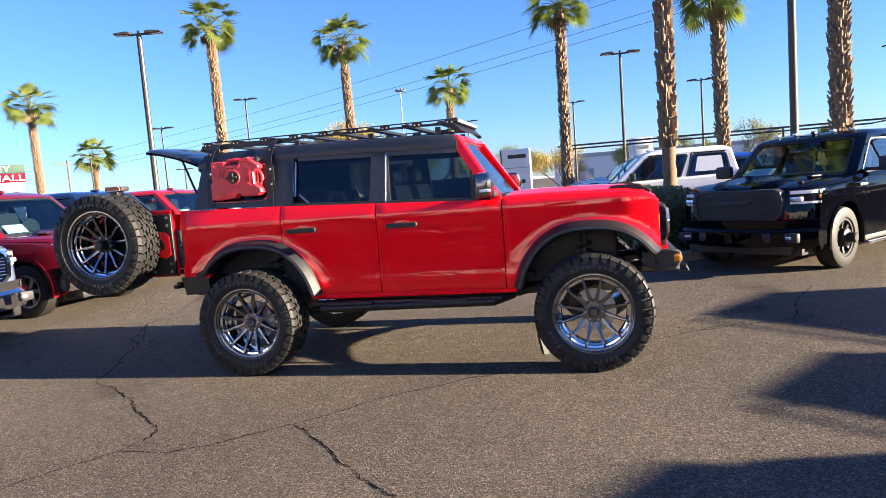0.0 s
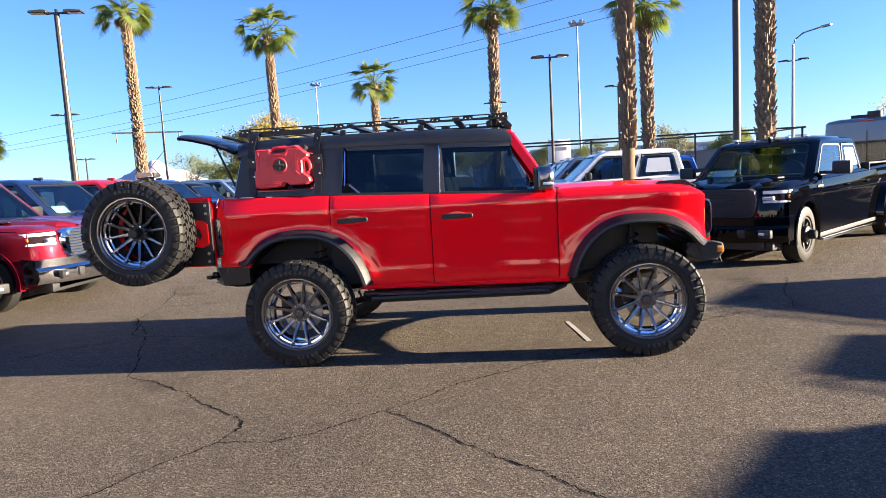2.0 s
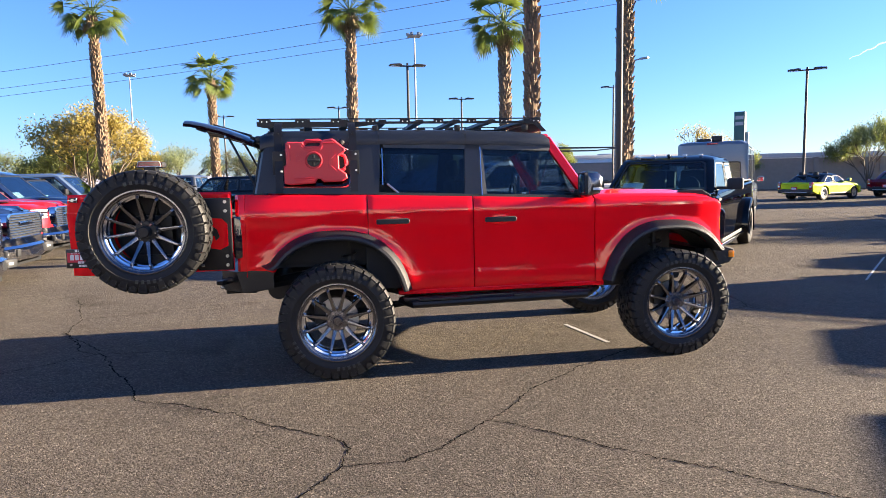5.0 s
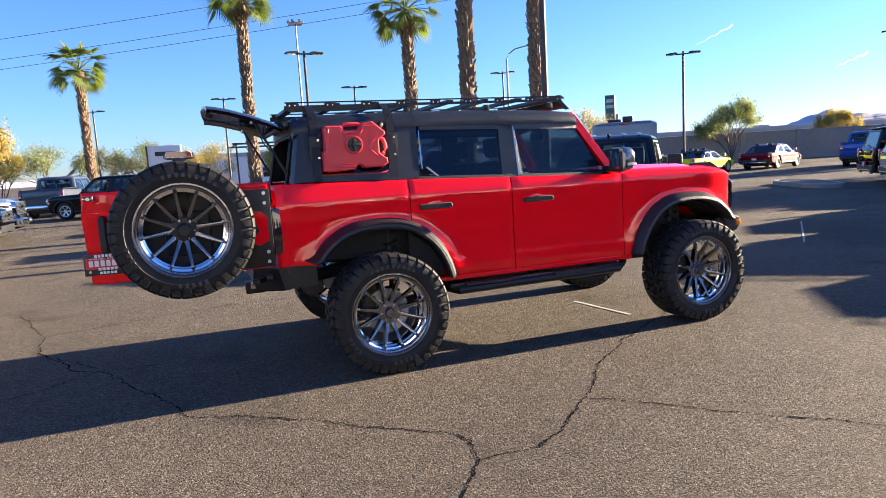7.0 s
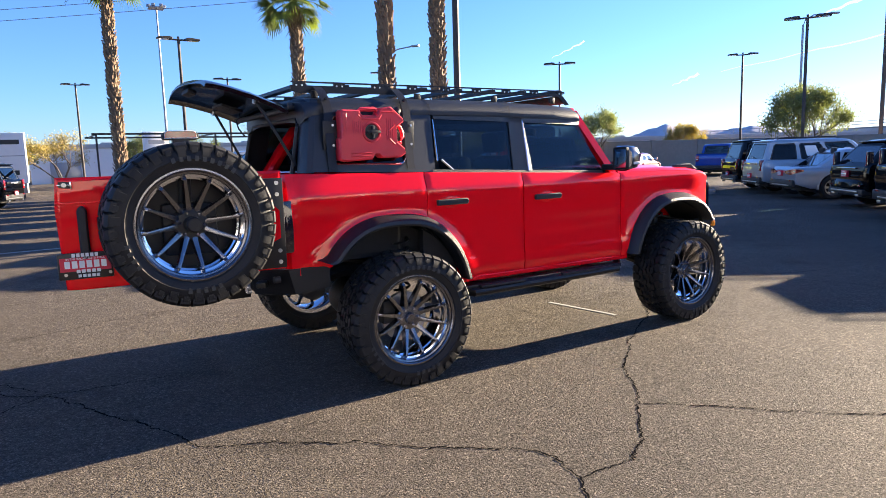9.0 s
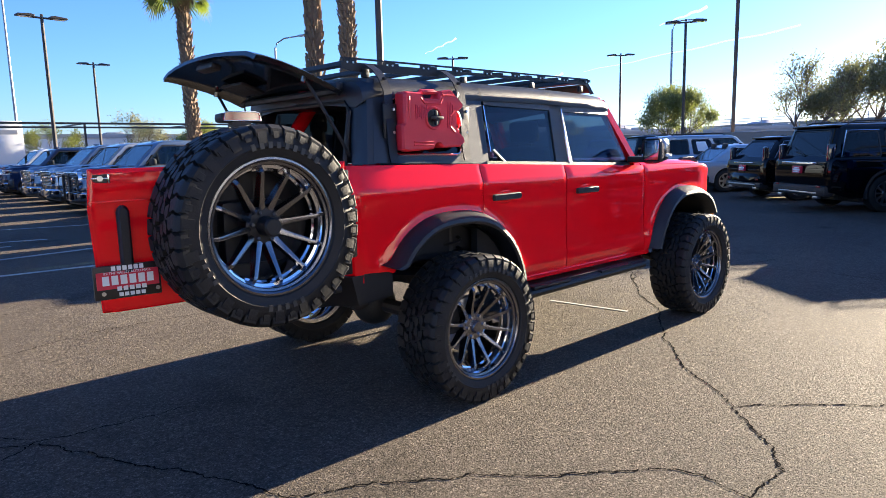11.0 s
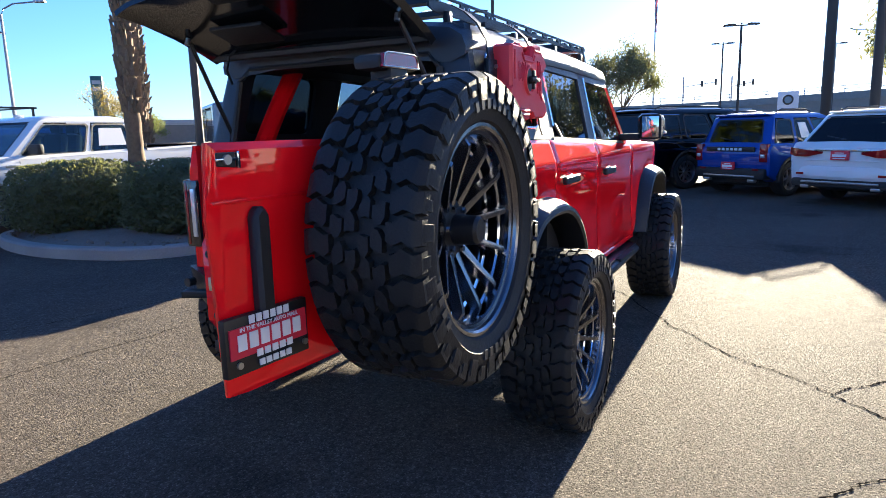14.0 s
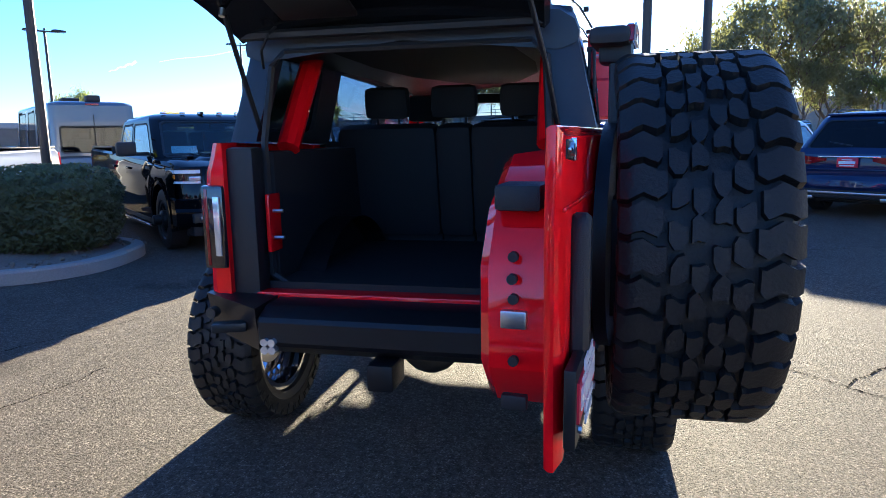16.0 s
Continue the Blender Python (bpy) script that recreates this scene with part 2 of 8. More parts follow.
def part(name, bm, mat, parent=None, label="", at=None, sharp=35.0):
    """Links a bmesh (or ready mesh) as one mesh object under a thing or part."""
    me = bm if isinstance(bm, bpy.types.Mesh) else finish(bm, sharp)
    if not me.materials:
        me.materials.append(mat)
    ob = new(name, me)
    if at is not None:
        ob.matrix_basis = at
    ob.parent = parent
    if label:
        tagged(ob, label)
    return ob


def thing(name, at, label, category, group="", kind=""):
    return tagged(place(new(name), at), label, category, group, kind)


def place(ob, at):
    ob.matrix_basis = at
    return ob


def box(c, s, bevel=0.0, bm=None, rot=None):
    bm = bm or bmesh.new()
    m = Matrix.Translation(c) @ (rot or Matrix.Identity(4)) @ Matrix.Diagonal((*s, 1))
    r = bmesh.ops.create_cube(bm, size=1.0, matrix=m)
    if bevel:
        edges = list({e for v in r["verts"] for e in v.link_edges})
        bmesh.ops.bevel(bm, geom=edges, offset=bevel, segments=2, affect="EDGES", profile=0.6)
    return bm


def loft(rings, close=True, caps=True, bm=None):
    """Skin through rings of equal length."""
    bm = bm or bmesh.new()
    vs = [[bm.verts.new(p) for p in ring] for ring in rings]
    n = len(rings[0])
    for a, b in zip(vs, vs[1:]):
        for i in range(n if close else n - 1):
            j = (i + 1) % n
            bm.faces.new((a[i], a[j], b[j], b[i]))
    if caps:
        bm.faces.new(vs[0])
        bm.faces.new(vs[-1][::-1])
    return bm


def prism(pts, lo, hi, axis="y", bm=None, bevel=0.0):
    """Extrudes a flat outline; points are (x, z) for axis y, (x, y) for axis z, (y, z) for axis x."""
    f = {"y": lambda p, h: (p[0], h, p[1]), "z": lambda p, h: (p[0], p[1], h), "x": lambda p, h: (h, p[0], p[1])}[axis]
    new_bm = bmesh.new()
    loft([[f(p, lo) for p in pts], [f(p, hi) for p in pts]], bm=new_bm)
    bmesh.ops.recalc_face_normals(new_bm, faces=new_bm.faces)
    if bevel:
        bmesh.ops.bevel(new_bm, geom=new_bm.edges[:], offset=bevel, segments=1, affect="EDGES")
    if bm is None:
        return new_bm
    return merge(bm, new_bm)


def merge(bm, other):
    me = bpy.data.meshes.new("tmp")
    other.to_mesh(me)
    other.free()
    bm.from_mesh(me)
    bpy.data.meshes.remove(me)
    return bm


def lathe(profile, segs, bm=None, close=False):
    """Turns (radius, y) points round the y axis."""
    rings = []
    for k in range(segs):
        a = 2 * math.pi * k / segs
        rings.append([(r * math.cos(a), y, r * math.sin(a)) for r, y in profile])
    bm = bm or bmesh.new()
    vs = [[bm.verts.new(p) for p in ring] for ring in rings]
    n = len(profile)
    for k in range(segs):
        a, b = vs[k], vs[(k + 1) % segs]
        for i in range(n if close else n - 1):
            j = (i + 1) % n
            bm.faces.new((a[i], a[j], b[j], b[i]))
    return bm


def tube(path, r, segs=8, bm=None, r_end=None):
    """A round bar along a path of points, tapering to r_end."""
    path = [Vector(p) for p in path]
    rings, n = [], len(path)
    for i, p in enumerate(path):
        d = (path[min(i + 1, n - 1)] - path[max(i - 1, 0)]).normalized()
        up = Vector((0, 0, 1)) if abs(d.z) < 0.9 else Vector((1, 0, 0))
        s = d.cross(up).normalized()
        t = s.cross(d)
        rad = r + ((r_end if r_end is not None else r) - r) * i / max(1, n - 1)
        rings.append([p + (s * math.cos(2 * math.pi * k / segs) + t * math.sin(2 * math.pi * k / segs)) * rad for k in range(segs)])
    return loft(rings, bm=bm)


def disc(c, r, depth, axis="y", segs=20, bm=None):
    a = {"y": (0, 1, 0), "x": (1, 0, 0), "z": (0, 0, 1)}[axis]
    h = Vector(a) * depth / 2
    return tube([Vector(c) - h, Vector(c) + h], r, segs, bm)


def text_mesh(body, size, depth=0.002, squeeze=1.0):
    cu = bpy.data.curves.new("text", "FONT")
    cu.body, cu.size, cu.extrude, cu.align_x, cu.align_y = body, size, depth, "CENTER", "CENTER"
    cu.resolution_u = 2
    ob = bpy.data.objects.new("text", cu)
    me = bpy.data.meshes.new_from_object(ob)
    bpy.data.objects.remove(ob)
    bpy.data.curves.remove(cu)
    me.transform(Matrix.Diagonal((squeeze, 1, 1, 1)))
    return me


# ---- wheels ----
def offroad_tyre(R, half, rim):
    """Mud-terrain tyre: carcass, and its staggered wavy tread blocks and shoulder lugs. Outer face towards -y."""
    prof = [(rim, -half * 0.74), (rim + 0.015, -half * 0.90), (rim + 0.05, -half * 0.97), (R - 0.095, -half * 1.0), (R - 0.05, -half * 0.96), (R - 0.026, -half * 0.86),
            (R - 0.022, -half * 0.4), (R - 0.020, 0), (R - 0.022, half * 0.4), (R - 0.026, half * 0.86), (R - 0.05, half * 0.96), (R - 0.095, half), (rim + 0.05, half * 0.97), (rim + 0.015, half * 0.90), (rim, half * 0.74)]
    carcass = lathe(prof, 72)
    bm = bmesh.new()

    def block(a, stations, top=R, base=R - 0.03):
        """stations: y, angle shift, angular width, drop below the crown; a wavy block through them."""
        rows = []
        for y, sh, wd, drop in stations:
            row = []
            for rad, k in ((base, 1.08), (top, 0.98)):
                for e in (-0.5, 0.5):
                    ang = a + sh + wd * k * e
                    q = rad - drop
                    row.append(bm.verts.new((q * math.cos(ang), y, q * math.sin(ang))))
            rows.append(row)
        for r0, r1 in zip(rows, rows[1:]):
            bm.faces.new((r0[2], r0[3], r1[3], r1[2]))
            bm.faces.new((r0[0], r0[2], r1[2], r1[0]))
            bm.faces.new((r0[3], r0[1], r1[1], r1[3]))
        for r0 in (rows[0], rows[-1]):
            bm.faces.new((r0[0], r0[1], r0[3], r0[2]))

    N = 38
    st = 2 * math.pi / N
    rng = random.Random(37)
    for k in range(N):
        a = st * k
        odd = k % 2
        for s in (-1, 1):
            j = 0.5 * st * (s > 0) + rng.uniform(-0.004, 0.004)
            h = s * half
            # shoulder block with its chevron waist, then the side biter below it
            big = 0.86 if odd else 0.72
            block(a + j, [(h * 1.0, 0.006, st * big, 0.018), (h * 0.91, 0.016, st * big, 0.005), (h * 0.83, 0.002, st * big, 0.0), (h * 0.74, -0.011, st * 0.80, 0.0), (h * 0.66, 0.006, st * 0.78, 0.0), (h * 0.58, 0.021, st * 0.74, 0.0), (h * (0.48 if odd else 0.53), 0.007, st * 0.60, 0.0)])
            block(a + j + 0.012, [(h * 1.018, 0, st * (0.62 if odd else 0.40), 0.0), (h * 0.985, 0, st * (0.66 if odd else 0.44), -0.012)], top=R - 0.036, base=R - (0.078 if odd else 0.060))
            # knuckle blocks of the crown, staggered and waisted
            c = a + j + st * 0.36
            if odd:
                block(c, [(h * 0.43, 0.025, st * 0.46, 0.0), (h * 0.36, 0.002, st * 0.74, 0.0), (h * 0.28, -0.012, st * 0.70, 0.0), (h * 0.235, -0.004, st * 0.44, 0.0)])
                block(c + 0.03, [(h * 0.20, -0.012, st * 0.50, 0.0), (h * 0.13, 0.009, st * 0.72, 0.0), (h * 0.06, -0.006, st * 0.66, 0.0), (h * 0.02, -0.021, st * 0.36, 0.0)])
            else:
                block(c, [(h * 0.46, -0.002, st * 0.50, 0.0), (h * 0.40, 0.014, st * 0.76, 0.0), (h * 0.31, 0.025, st * 0.62, 0.0), (h * 0.25, 0.006, st * 0.40, 0.0)])
                block(c - 0.01, [(h * 0.21, 0.007, st * 0.60, 0.0), (h * 0.14, -0.012, st * 0.70, 0.0), (h * 0.07, 0.007, st * 0.56, 0.0), (h * 0.03, 0.019, st * 0.34, 0.0)])
    return finish(carcass, 30), finish(bm, 25)


def spoke_rim(rim, half, spokes=12):
    """Barrel with polished stepped lip; returns barrel mesh and one spoke mesh, outer face towards -y."""
    lip = lathe([(rim + 0.010, -half * 0.80), (rim + 0.004, -half * 0.855), (rim - 0.006, -half * 0.86), (rim - 0.013, -half * 0.82), (rim - 0.016, -half * 0.76), (rim - 0.027, -half * 0.74), (rim - 0.030, -half * 0.70)], 64)
    barrel = lathe([(rim - 0.029, -half * 0.71), (rim - 0.031, -half * 0.52), (rim - 0.044, -half * 0.50), (rim - 0.046, -half * 0.30), (rim - 0.056, -half * 0.27), (rim - 0.060, half * 0.2), (rim - 0.03, half * 0.78), (rim + 0.01, half * 0.80)], 64)
    bm = bmesh.new()
    r0, r1 = 0.058, rim - 0.026
    rings = []
    for f, y, w, d in ((0.0, -0.30, 0.022, 0.060), (0.12, -0.33, 0.019, 0.056), (0.45, -0.50, 0.0145, 0.044), (0.78, -0.68, 0.0120, 0.034), (0.86, -0.70, 0.0120, 0.030), (1.0, -0.60, 0.0115, 0.024)):
        r, y = r0 + (r1 - r0) * f, half * y
        rings.append([(r, y, -w * 0.72), (r, y - 0.0015, 0), (r, y, w * 0.72), (r, y + d, w), (r, y + d, -w)])
    loft(rings, bm=bm)
    return finish(lip, 25), finish(barrel, 30), finish(bm, 25)


TYRE_R, TYRE_HALF, RIM_R = 0.45, 0.168, 0.305
TYRE_MESH, TREAD_MESH = offroad_tyre(TYRE_R, TYRE_HALF, RIM_R - 0.004)
TYRE_MESH.materials.append(RUBBER)
TREAD_MESH.materials.append(RUBBER)
LIP_MESH, BARREL_MESH, SPOKE_MESH = spoke_rim(RIM_R, TYRE_HALF)
LIP_MESH.materials.append(GUNMETAL)
BARREL_MESH.materials.append(CHROME)
SPOKE_MESH.materials.append(GUNMETAL)


def big_wheel(parent, at, brake=True, letters=True):
    """Off-road wheel as a part with its own pieces; outer face towards local -y."""
    tyre = part("wheel", TYRE_MESH, RUBBER, parent, "black mud-terrain tyre on a polished twelve-spoke rim", at)
    tagged(part("tread", TREAD_MESH, RUBBER, tyre, "deep wavy mud-terrain tread"), kind="stuff")
    part("rim", BARREL_MESH, CHROME, tyre, "polished rim barrel")
    part("rim_lip", LIP_MESH, SILVER_METAL, tyre, "bright outer lip")
    for k in range(12):
        part("spoke", SPOKE_MESH, GUNMETAL, tyre, at=Matrix.Rotation(2 * math.pi * (k + 0.5) / 12, 4, "Y"))
    hub = lathe([(0.0, -0.080), (0.030, -0.080), (0.036, -0.074), (0.040, -0.060), (0.046, -0.060), (0.048, -0.058), (0.080, -0.056), (0.090, -0.046), (0.092, 0.03)] if brake else [(0.0, -0.135), (0.034, -0.135), (0.042, -0.126), (0.046, -0.056), (0.080, -0.054), (0.090, -0.046), (0.092, 0.03)], 28)
    part("hub_cap", hub, GUNMETAL if brake else BLACK_STEEL, tyre, "dark hub with six lug nuts")
    nuts = bmesh.new()
    for k in range(6):
        a = 2 * math.pi * k / 6
        disc((0.066 * math.cos(a), -0.058, 0.066 * math.sin(a)), 0.009, 0.02, "y", 6, nuts)
    tagged(part("lug_nut", nuts, CHROME, tyre), kind="stuff")
    if brake:
        part("brake_disc", disc((0, 0.03, 0), 0.17, 0.03, "y", 32), SILVER_METAL, tyre)
        part("brake_caliper", box((-0.13, 0.03, 0.05), (0.09, 0.09, 0.16), 0.015), DARK_METAL, tyre)
    if letters:
        for base_angle, count in ((90, 9), (-75, 5), (215, 4)):
            bm = bmesh.new()
            for k in range(count):
                a = radians(base_angle + (k - count / 2) * 6.5)
                rr = RIM_R + 0.055
                box((rr * math.cos(a), -TYRE_HALF * 1.0, rr * math.sin(a)), (0.028, 0.005, 0.020), 0, bm, Matrix.Rotation(-a, 4, "Y"))
            tagged(part("sidewall_marking", bm, RUBBER_MARK, tyre), kind="stuff")
    return tyre


def road_wheel_meshes(R, half, rim, spokes):
    t = lathe([(rim, -half * 0.8), (rim + 0.02, -half * 0.97), (R - 0.06, -half), (R - 0.012, -half * 0.86), (R, -half * 0.6), (R, half * 0.6), (R - 0.012, half * 0.86), (R - 0.06, half), (rim, half * 0.8)], 40)
    rm = lathe([(rim + 0.006, -half * 0.84), (rim - 0.02, -half * 0.84), (rim - 0.035, -half * 0.5), (rim - 0.04, half * 0.7)], 36)
    for k in range(spokes):
        a = 2 * math.pi * k / spokes
        w = 0.26 / spokes * 1.4
        rings = []
        for f in (0, 0.5, 1):
            r = 0.03 + (rim - 0.05) * f
            y = -half * (0.5 + 0.2 * f)
            ww = w * (0.55 + 0.35 * f) * 0.6
            ca, sa = math.cos(a), math.sin(a)
            rings.append([(r * ca - q * sa, yy, r * sa + q * ca) for q, yy in ((-ww, y), (ww, y), (ww, y + 0.04), (-ww, y + 0.04))])
        loft(rings, bm=rm)
    disc((0, -half * 0.5, 0), 0.06, 0.05, "y", 16, rm)
    back = disc((0, half * 0.1, 0), rim - 0.03, 0.02, "y", 28)
    return finish(t), finish(rm), finish(back)


WHEEL_SETS = {}


def road_wheel(parent, at, R=0.38, half=0.13, rim=0.24, spokes=6, mat=None):
    key = (R, half, rim, spokes, (mat or SILVER_METAL).name)
    if key not in WHEEL_SETS:
        t, r, b = road_wheel_meshes(R, half, rim, spokes)
        t.materials.append(RUBBER)
        r.materials.append(mat or SILVER_METAL)
        b.materials.append(BLACK_STEEL)
        WHEEL_SETS[key] = (t, r, b)
    t, r, b = WHEEL_SETS[key]
    w = part("wheel", t, RUBBER, parent, at=at)
    part("rim", r, SILVER_METAL, w)
    part("brake_shield", b, BLACK_STEEL, w)
    return w


# ---- parked vehicles ----
def inset(pts, d):
    """Moves a closed outline inwards by d, corner by corner."""
    out, n = [], len(pts)
    area = sum(pts[i][0] * pts[(i + 1) % n][1] - pts[(i + 1) % n][0] * pts[i][1] for i in range(n))
    s = 1 if area > 0 else -1
    for i in range(n):
        a, b, c = Vector(pts[i - 1]), Vector(pts[i]), Vector(pts[(i + 1) % n])
        e1, e2 = (b - a).normalized(), (c - b).normalized()
        nrm = Vector((-e1.y - e2.y, e1.x + e2.x))
        nrm = nrm.normalized() if nrm.length > 1e-6 else Vector((-e1.y, e1.x))
        out.append(tuple(b + nrm * d * s))
    return out


def arch(cx, r, z_bottom, cz, steps=10, rev=False):
    """Points of a wheel arch from front to back."""
    a0 = math.asin(max(-1, min(1, (z_bottom - cz) / r)))
    pts = [(cx + r * math.cos(a0 + (math.pi - 2 * a0) * k / steps), cz + r * math.sin(a0 + (math.pi - 2 * a0) * k / steps)) for k in range(steps + 1)]
    return pts[::-1] if rev else pts


def quad_patch(p00, p10, p11, p01, bm=None, push=0.0, thick=0.012, n=3, round_=0.06):
    """A glazed panel on a bilinear patch, with cut corners and a little thickness."""
    p00, p10, p11, p01 = (Vector(p) for p in (p00, p10, p11, p01))
    nrm = (p10 - p00).cross(p01 - p00).normalized()
    out = []
    for a, b, c in ((p01, p00, p10), (p00, p10, p11), (p10, p11, p01), (p11, p01, p00)):
        d1, d2 = (a - b), (c - b)
        out.append(b + d1.normalized() * min(round_, d1.length * 0.3))
        out.append(b + d2.normalized() * min(round_, d2.length * 0.3))
    return loft([[q + nrm * (push - thick) for q in out], [q + nrm * push for q in out]], bm=bm)


def bi(q, u, v):
    """A point on the patch q = (bottom rear, bottom front, top front, top rear)."""
    a, b, c, d = (Vector(p) for p in q)
    return (a * (1 - u) + b * u) * (1 - v) + (d * (1 - u) + c * u) * v


def holed(bm, q, holes, v0, v1, c=0.10):
    """Faces of a bilinear patch with window openings whose corners are cut off."""
    def face(*uv):
        bm.faces.new([bm.verts.new(bi(q, *p)) for p in uv])
    u = 0.0
    for u0, u1 in holes:
        face((u, 0), (u0, 0), (u0, v0), (u0, v1), (u0, 1), (u, 1))
        face((u0, 0), (u1, 0), (u1, v0), (u0, v0))
        face((u0, v1), (u1, v1), (u1, 1), (u0, 1))
        du, dv = c * (u1 - u0) * 0.6, c * (v1 - v0)
        for a, b, e, g in ((u0, v0, 1, 1), (u1, v0, -1, 1), (u1, v1, -1, -1), (u0, v1, 1, -1)):
            face((a, b), (a + du * e, b), (a, b + dv * g))
        u = u1
    face((u, 0), (1, 0), (1, 1), (u, 1))


def seal_ring(pts, wide=0.028, deep=0.034):
    """Rubber surround of a window opening."""
    p = [Vector(a) for a in pts]
    nrm = (p[1] - p[0]).cross(p[3] - p[0]).normalized()
    outer, inner = [], []
    for k in range(4):
        a, b, c = p[k - 1], p[k], p[(k + 1) % 4]
        d1, d2 = (a - b).normalized(), (c - b).normalized()
        for d, e in ((d1, d2), (d2, d1)):
            outer.append(b + d * 0.05 - e * 0.004)
            inner.append(b + d * 0.07 + e * wide)
    return loft([[q + nrm * 0.003 for q in outer], [q + nrm * 0.003 for q in inner], [q - nrm * deep for q in inner], [q - nrm * deep for q in outer], [q + nrm * 0.003 for q in outer]], caps=False)


def vehicle(name, label, category, at, mat, kind="suv", L=4.9, W=1.95, H=1.8, belt=1.1, hood=1.08, wb=2.95, r=0.38, group="", clear=0.24,
            rim_mat=None, spokes=6, chrome=True, rack=False, sticker=False, bars=False, dually=False, roof_mat=None, tail="tall", low_nose=0.0, sign_plate=True, glass=None, sheet=-1, sleek=False):
    """A parked vehicle, nose towards local +x, standing on z = 0."""
    v = thing(name, at, label, category, group)
    f, b, w = L / 2, -L / 2, W / 2
    fax = f - (0.95 if kind != "van" else 0.98)
    rax = fax - wb
    A = r * 1.22
    cz = r
    bz = clear + 0.06
    cowl = {"pickup": fax - 0.40, "suv": fax - 0.62, "sedan": fax - 0.45, "van": fax + 0.25}[kind]
    nose = hood - (0.10 if kind != "sedan" else 0.2) - low_nose
    deck = {"pickup": belt + 0.12, "suv": belt + 0.06, "sedan": belt + 0.02, "van": belt}[kind]
    prof = [(b + 0.05, bz + 0.14)] + arch(rax, A, bz, cz, 10, True) + arch(fax, A, bz, cz, 10, True)
    prof += [(f - 0.16, bz + 0.04), (f - 0.02, bz + 0.14), (f, bz + 0.34), (f - 0.03, nose - 0.12), (f - 0.10, nose), (f - 0.32, nose + 0.06), (cowl + 0.02, hood), (cowl - 0.25, belt + 0.02)]
    prof += [(b + 0.12, deck), (b + 0.03, deck - 0.10), (b, bz + 0.55)]
    def nose_x(q):
        return 0.24 * abs(q) ** 4.5
    def side_y(x):
        return 1 - 0.05 * max(0, x - fax) / 0.9
    rings = []
    for q, d in ((-1, 0.06), (-1 + 0.03 / w, 0.02), (-0.90, 0.0), (-0.78, 0), (-0.6, 0), (-0.3, -0.008), (0, -0.012), (0.3, -0.008), (0.6, 0), (0.78, 0), (0.90, 0.0), (1 - 0.03 / w, 0.02), (1, 0.06)):
        rings.append([(p[0] - nose_x(q) * max(0, min(1, (p[0] - fax - 0.35) / 0.5)), q * w * side_y(p[0]), p[1]) for p in inset(prof, d)])
    part("body", loft(rings), mat, v, sharp=24)
    # bowed side skins with a shoulder line over the flat inner sides
    def bulge(z):
        return lerp_table([(0.0, 0.001), (0.06, 0.012), (0.30, 0.022), (0.64, 0.027), (0.715, 0.037), (0.74, 0.038), (0.86, 0.028), (0.95, 0.014), (1.0, 0.001)], max(0.0, (z - bz) / (belt - 0.02 - bz)))
    def low_z(x):
        z = bz + 0.03 + 0.14 * max(0, (b + 0.45 - x) / 0.4)
        for ax in (rax, fax):
            if abs(x - ax) < A + 0.02:
                z = max(z, cz + math.sqrt((A + 0.02) ** 2 - (x - ax) ** 2))
        return z
    def top_z(x):
        return lerp_table([(b + 0.06, deck - 0.16), (b + 0.16, deck - 0.07), (cowl - 0.25, belt - 0.045), (cowl + 0.02, hood - 0.07), (f - 0.32, nose - 0.02)], x)
    for s in (-1, 1):
        skin, cols = bmesh.new(), []
        for i in range(61):
            x = b + 0.08 + (f - 0.36 - b) * i / 60
            lo, hi = low_z(x), top_z(x)
            ends = min(1.0, (x - b - 0.06) / 0.25, (f - 0.20 - x) / 0.30)
            cols.append([skin.verts.new((x, s * (w * side_y(x) + 0.001 + bulge(lo + (hi - lo) * j / 14) * max(0.05, ends) * (0.15 if j in (0, 14) else 1)), lo + (hi - lo) * j / 14)) for j in range(15)])
        for c0, c1 in zip(cols, cols[1:]):
            for j in range(14):
                skin.faces.new((c0[j], c1[j], c1[j + 1], c0[j + 1]))
        part("side_skin", skin, mat, v, sharp=28)
    under = box(((fax + rax) / 2, 0, clear + 0.20), (L - 0.5, W - 0.55, 0.36), 0.04)
    part("underbody", under, DARK_METAL, v)
    for ax in (fax, rax):
        part("wheel_well", box((ax, 0, r + 0.12), (A * 1.9, W - 0.42, A * 1.3), 0.03), BLACK_PLASTIC, v)
    # cab
    tw = w - (0.10 if kind == "van" else 0.29 if sleek else 0.20)
    zt = H
    if kind == "pickup":
        x0b, x0t = cowl - 0.10 - 2.62, cowl - 0.10 - 2.45
        x1b, x1t = cowl + 0.02, cowl - 0.72
    elif kind == "suv":
        x0b, x0t = b + 0.10, b + (0.60 if sleek else 0.32)
        x1b, x1t = cowl + 0.02, cowl - 0.70
    elif kind == "van":
        x0b, x0t = b + 0.04, b + 0.10
        x1b, x1t = cowl + 0.0, cowl - 0.85
    else:
        x0b, x0t = b + 0.62, b + 1.35
        x1b, x1t = cowl + 0.02, cowl - 0.85
    wb_ = w - 0.06
    zb = belt - 0.03
    def ring(xa, xb, hw, z, c):
        return [(xa + c, -hw, z), (xb - c, -hw, z), (xb, -hw + c * 1.5, z), (xb, hw - c * 1.5, z), (xb - c, hw, z), (xa + c, hw, z), (xa, hw - c * 1.5, z), (xa, -hw + c * 1.5, z)]
    r1 = ring(x0b, x1b, wb_, zb, 0.05)
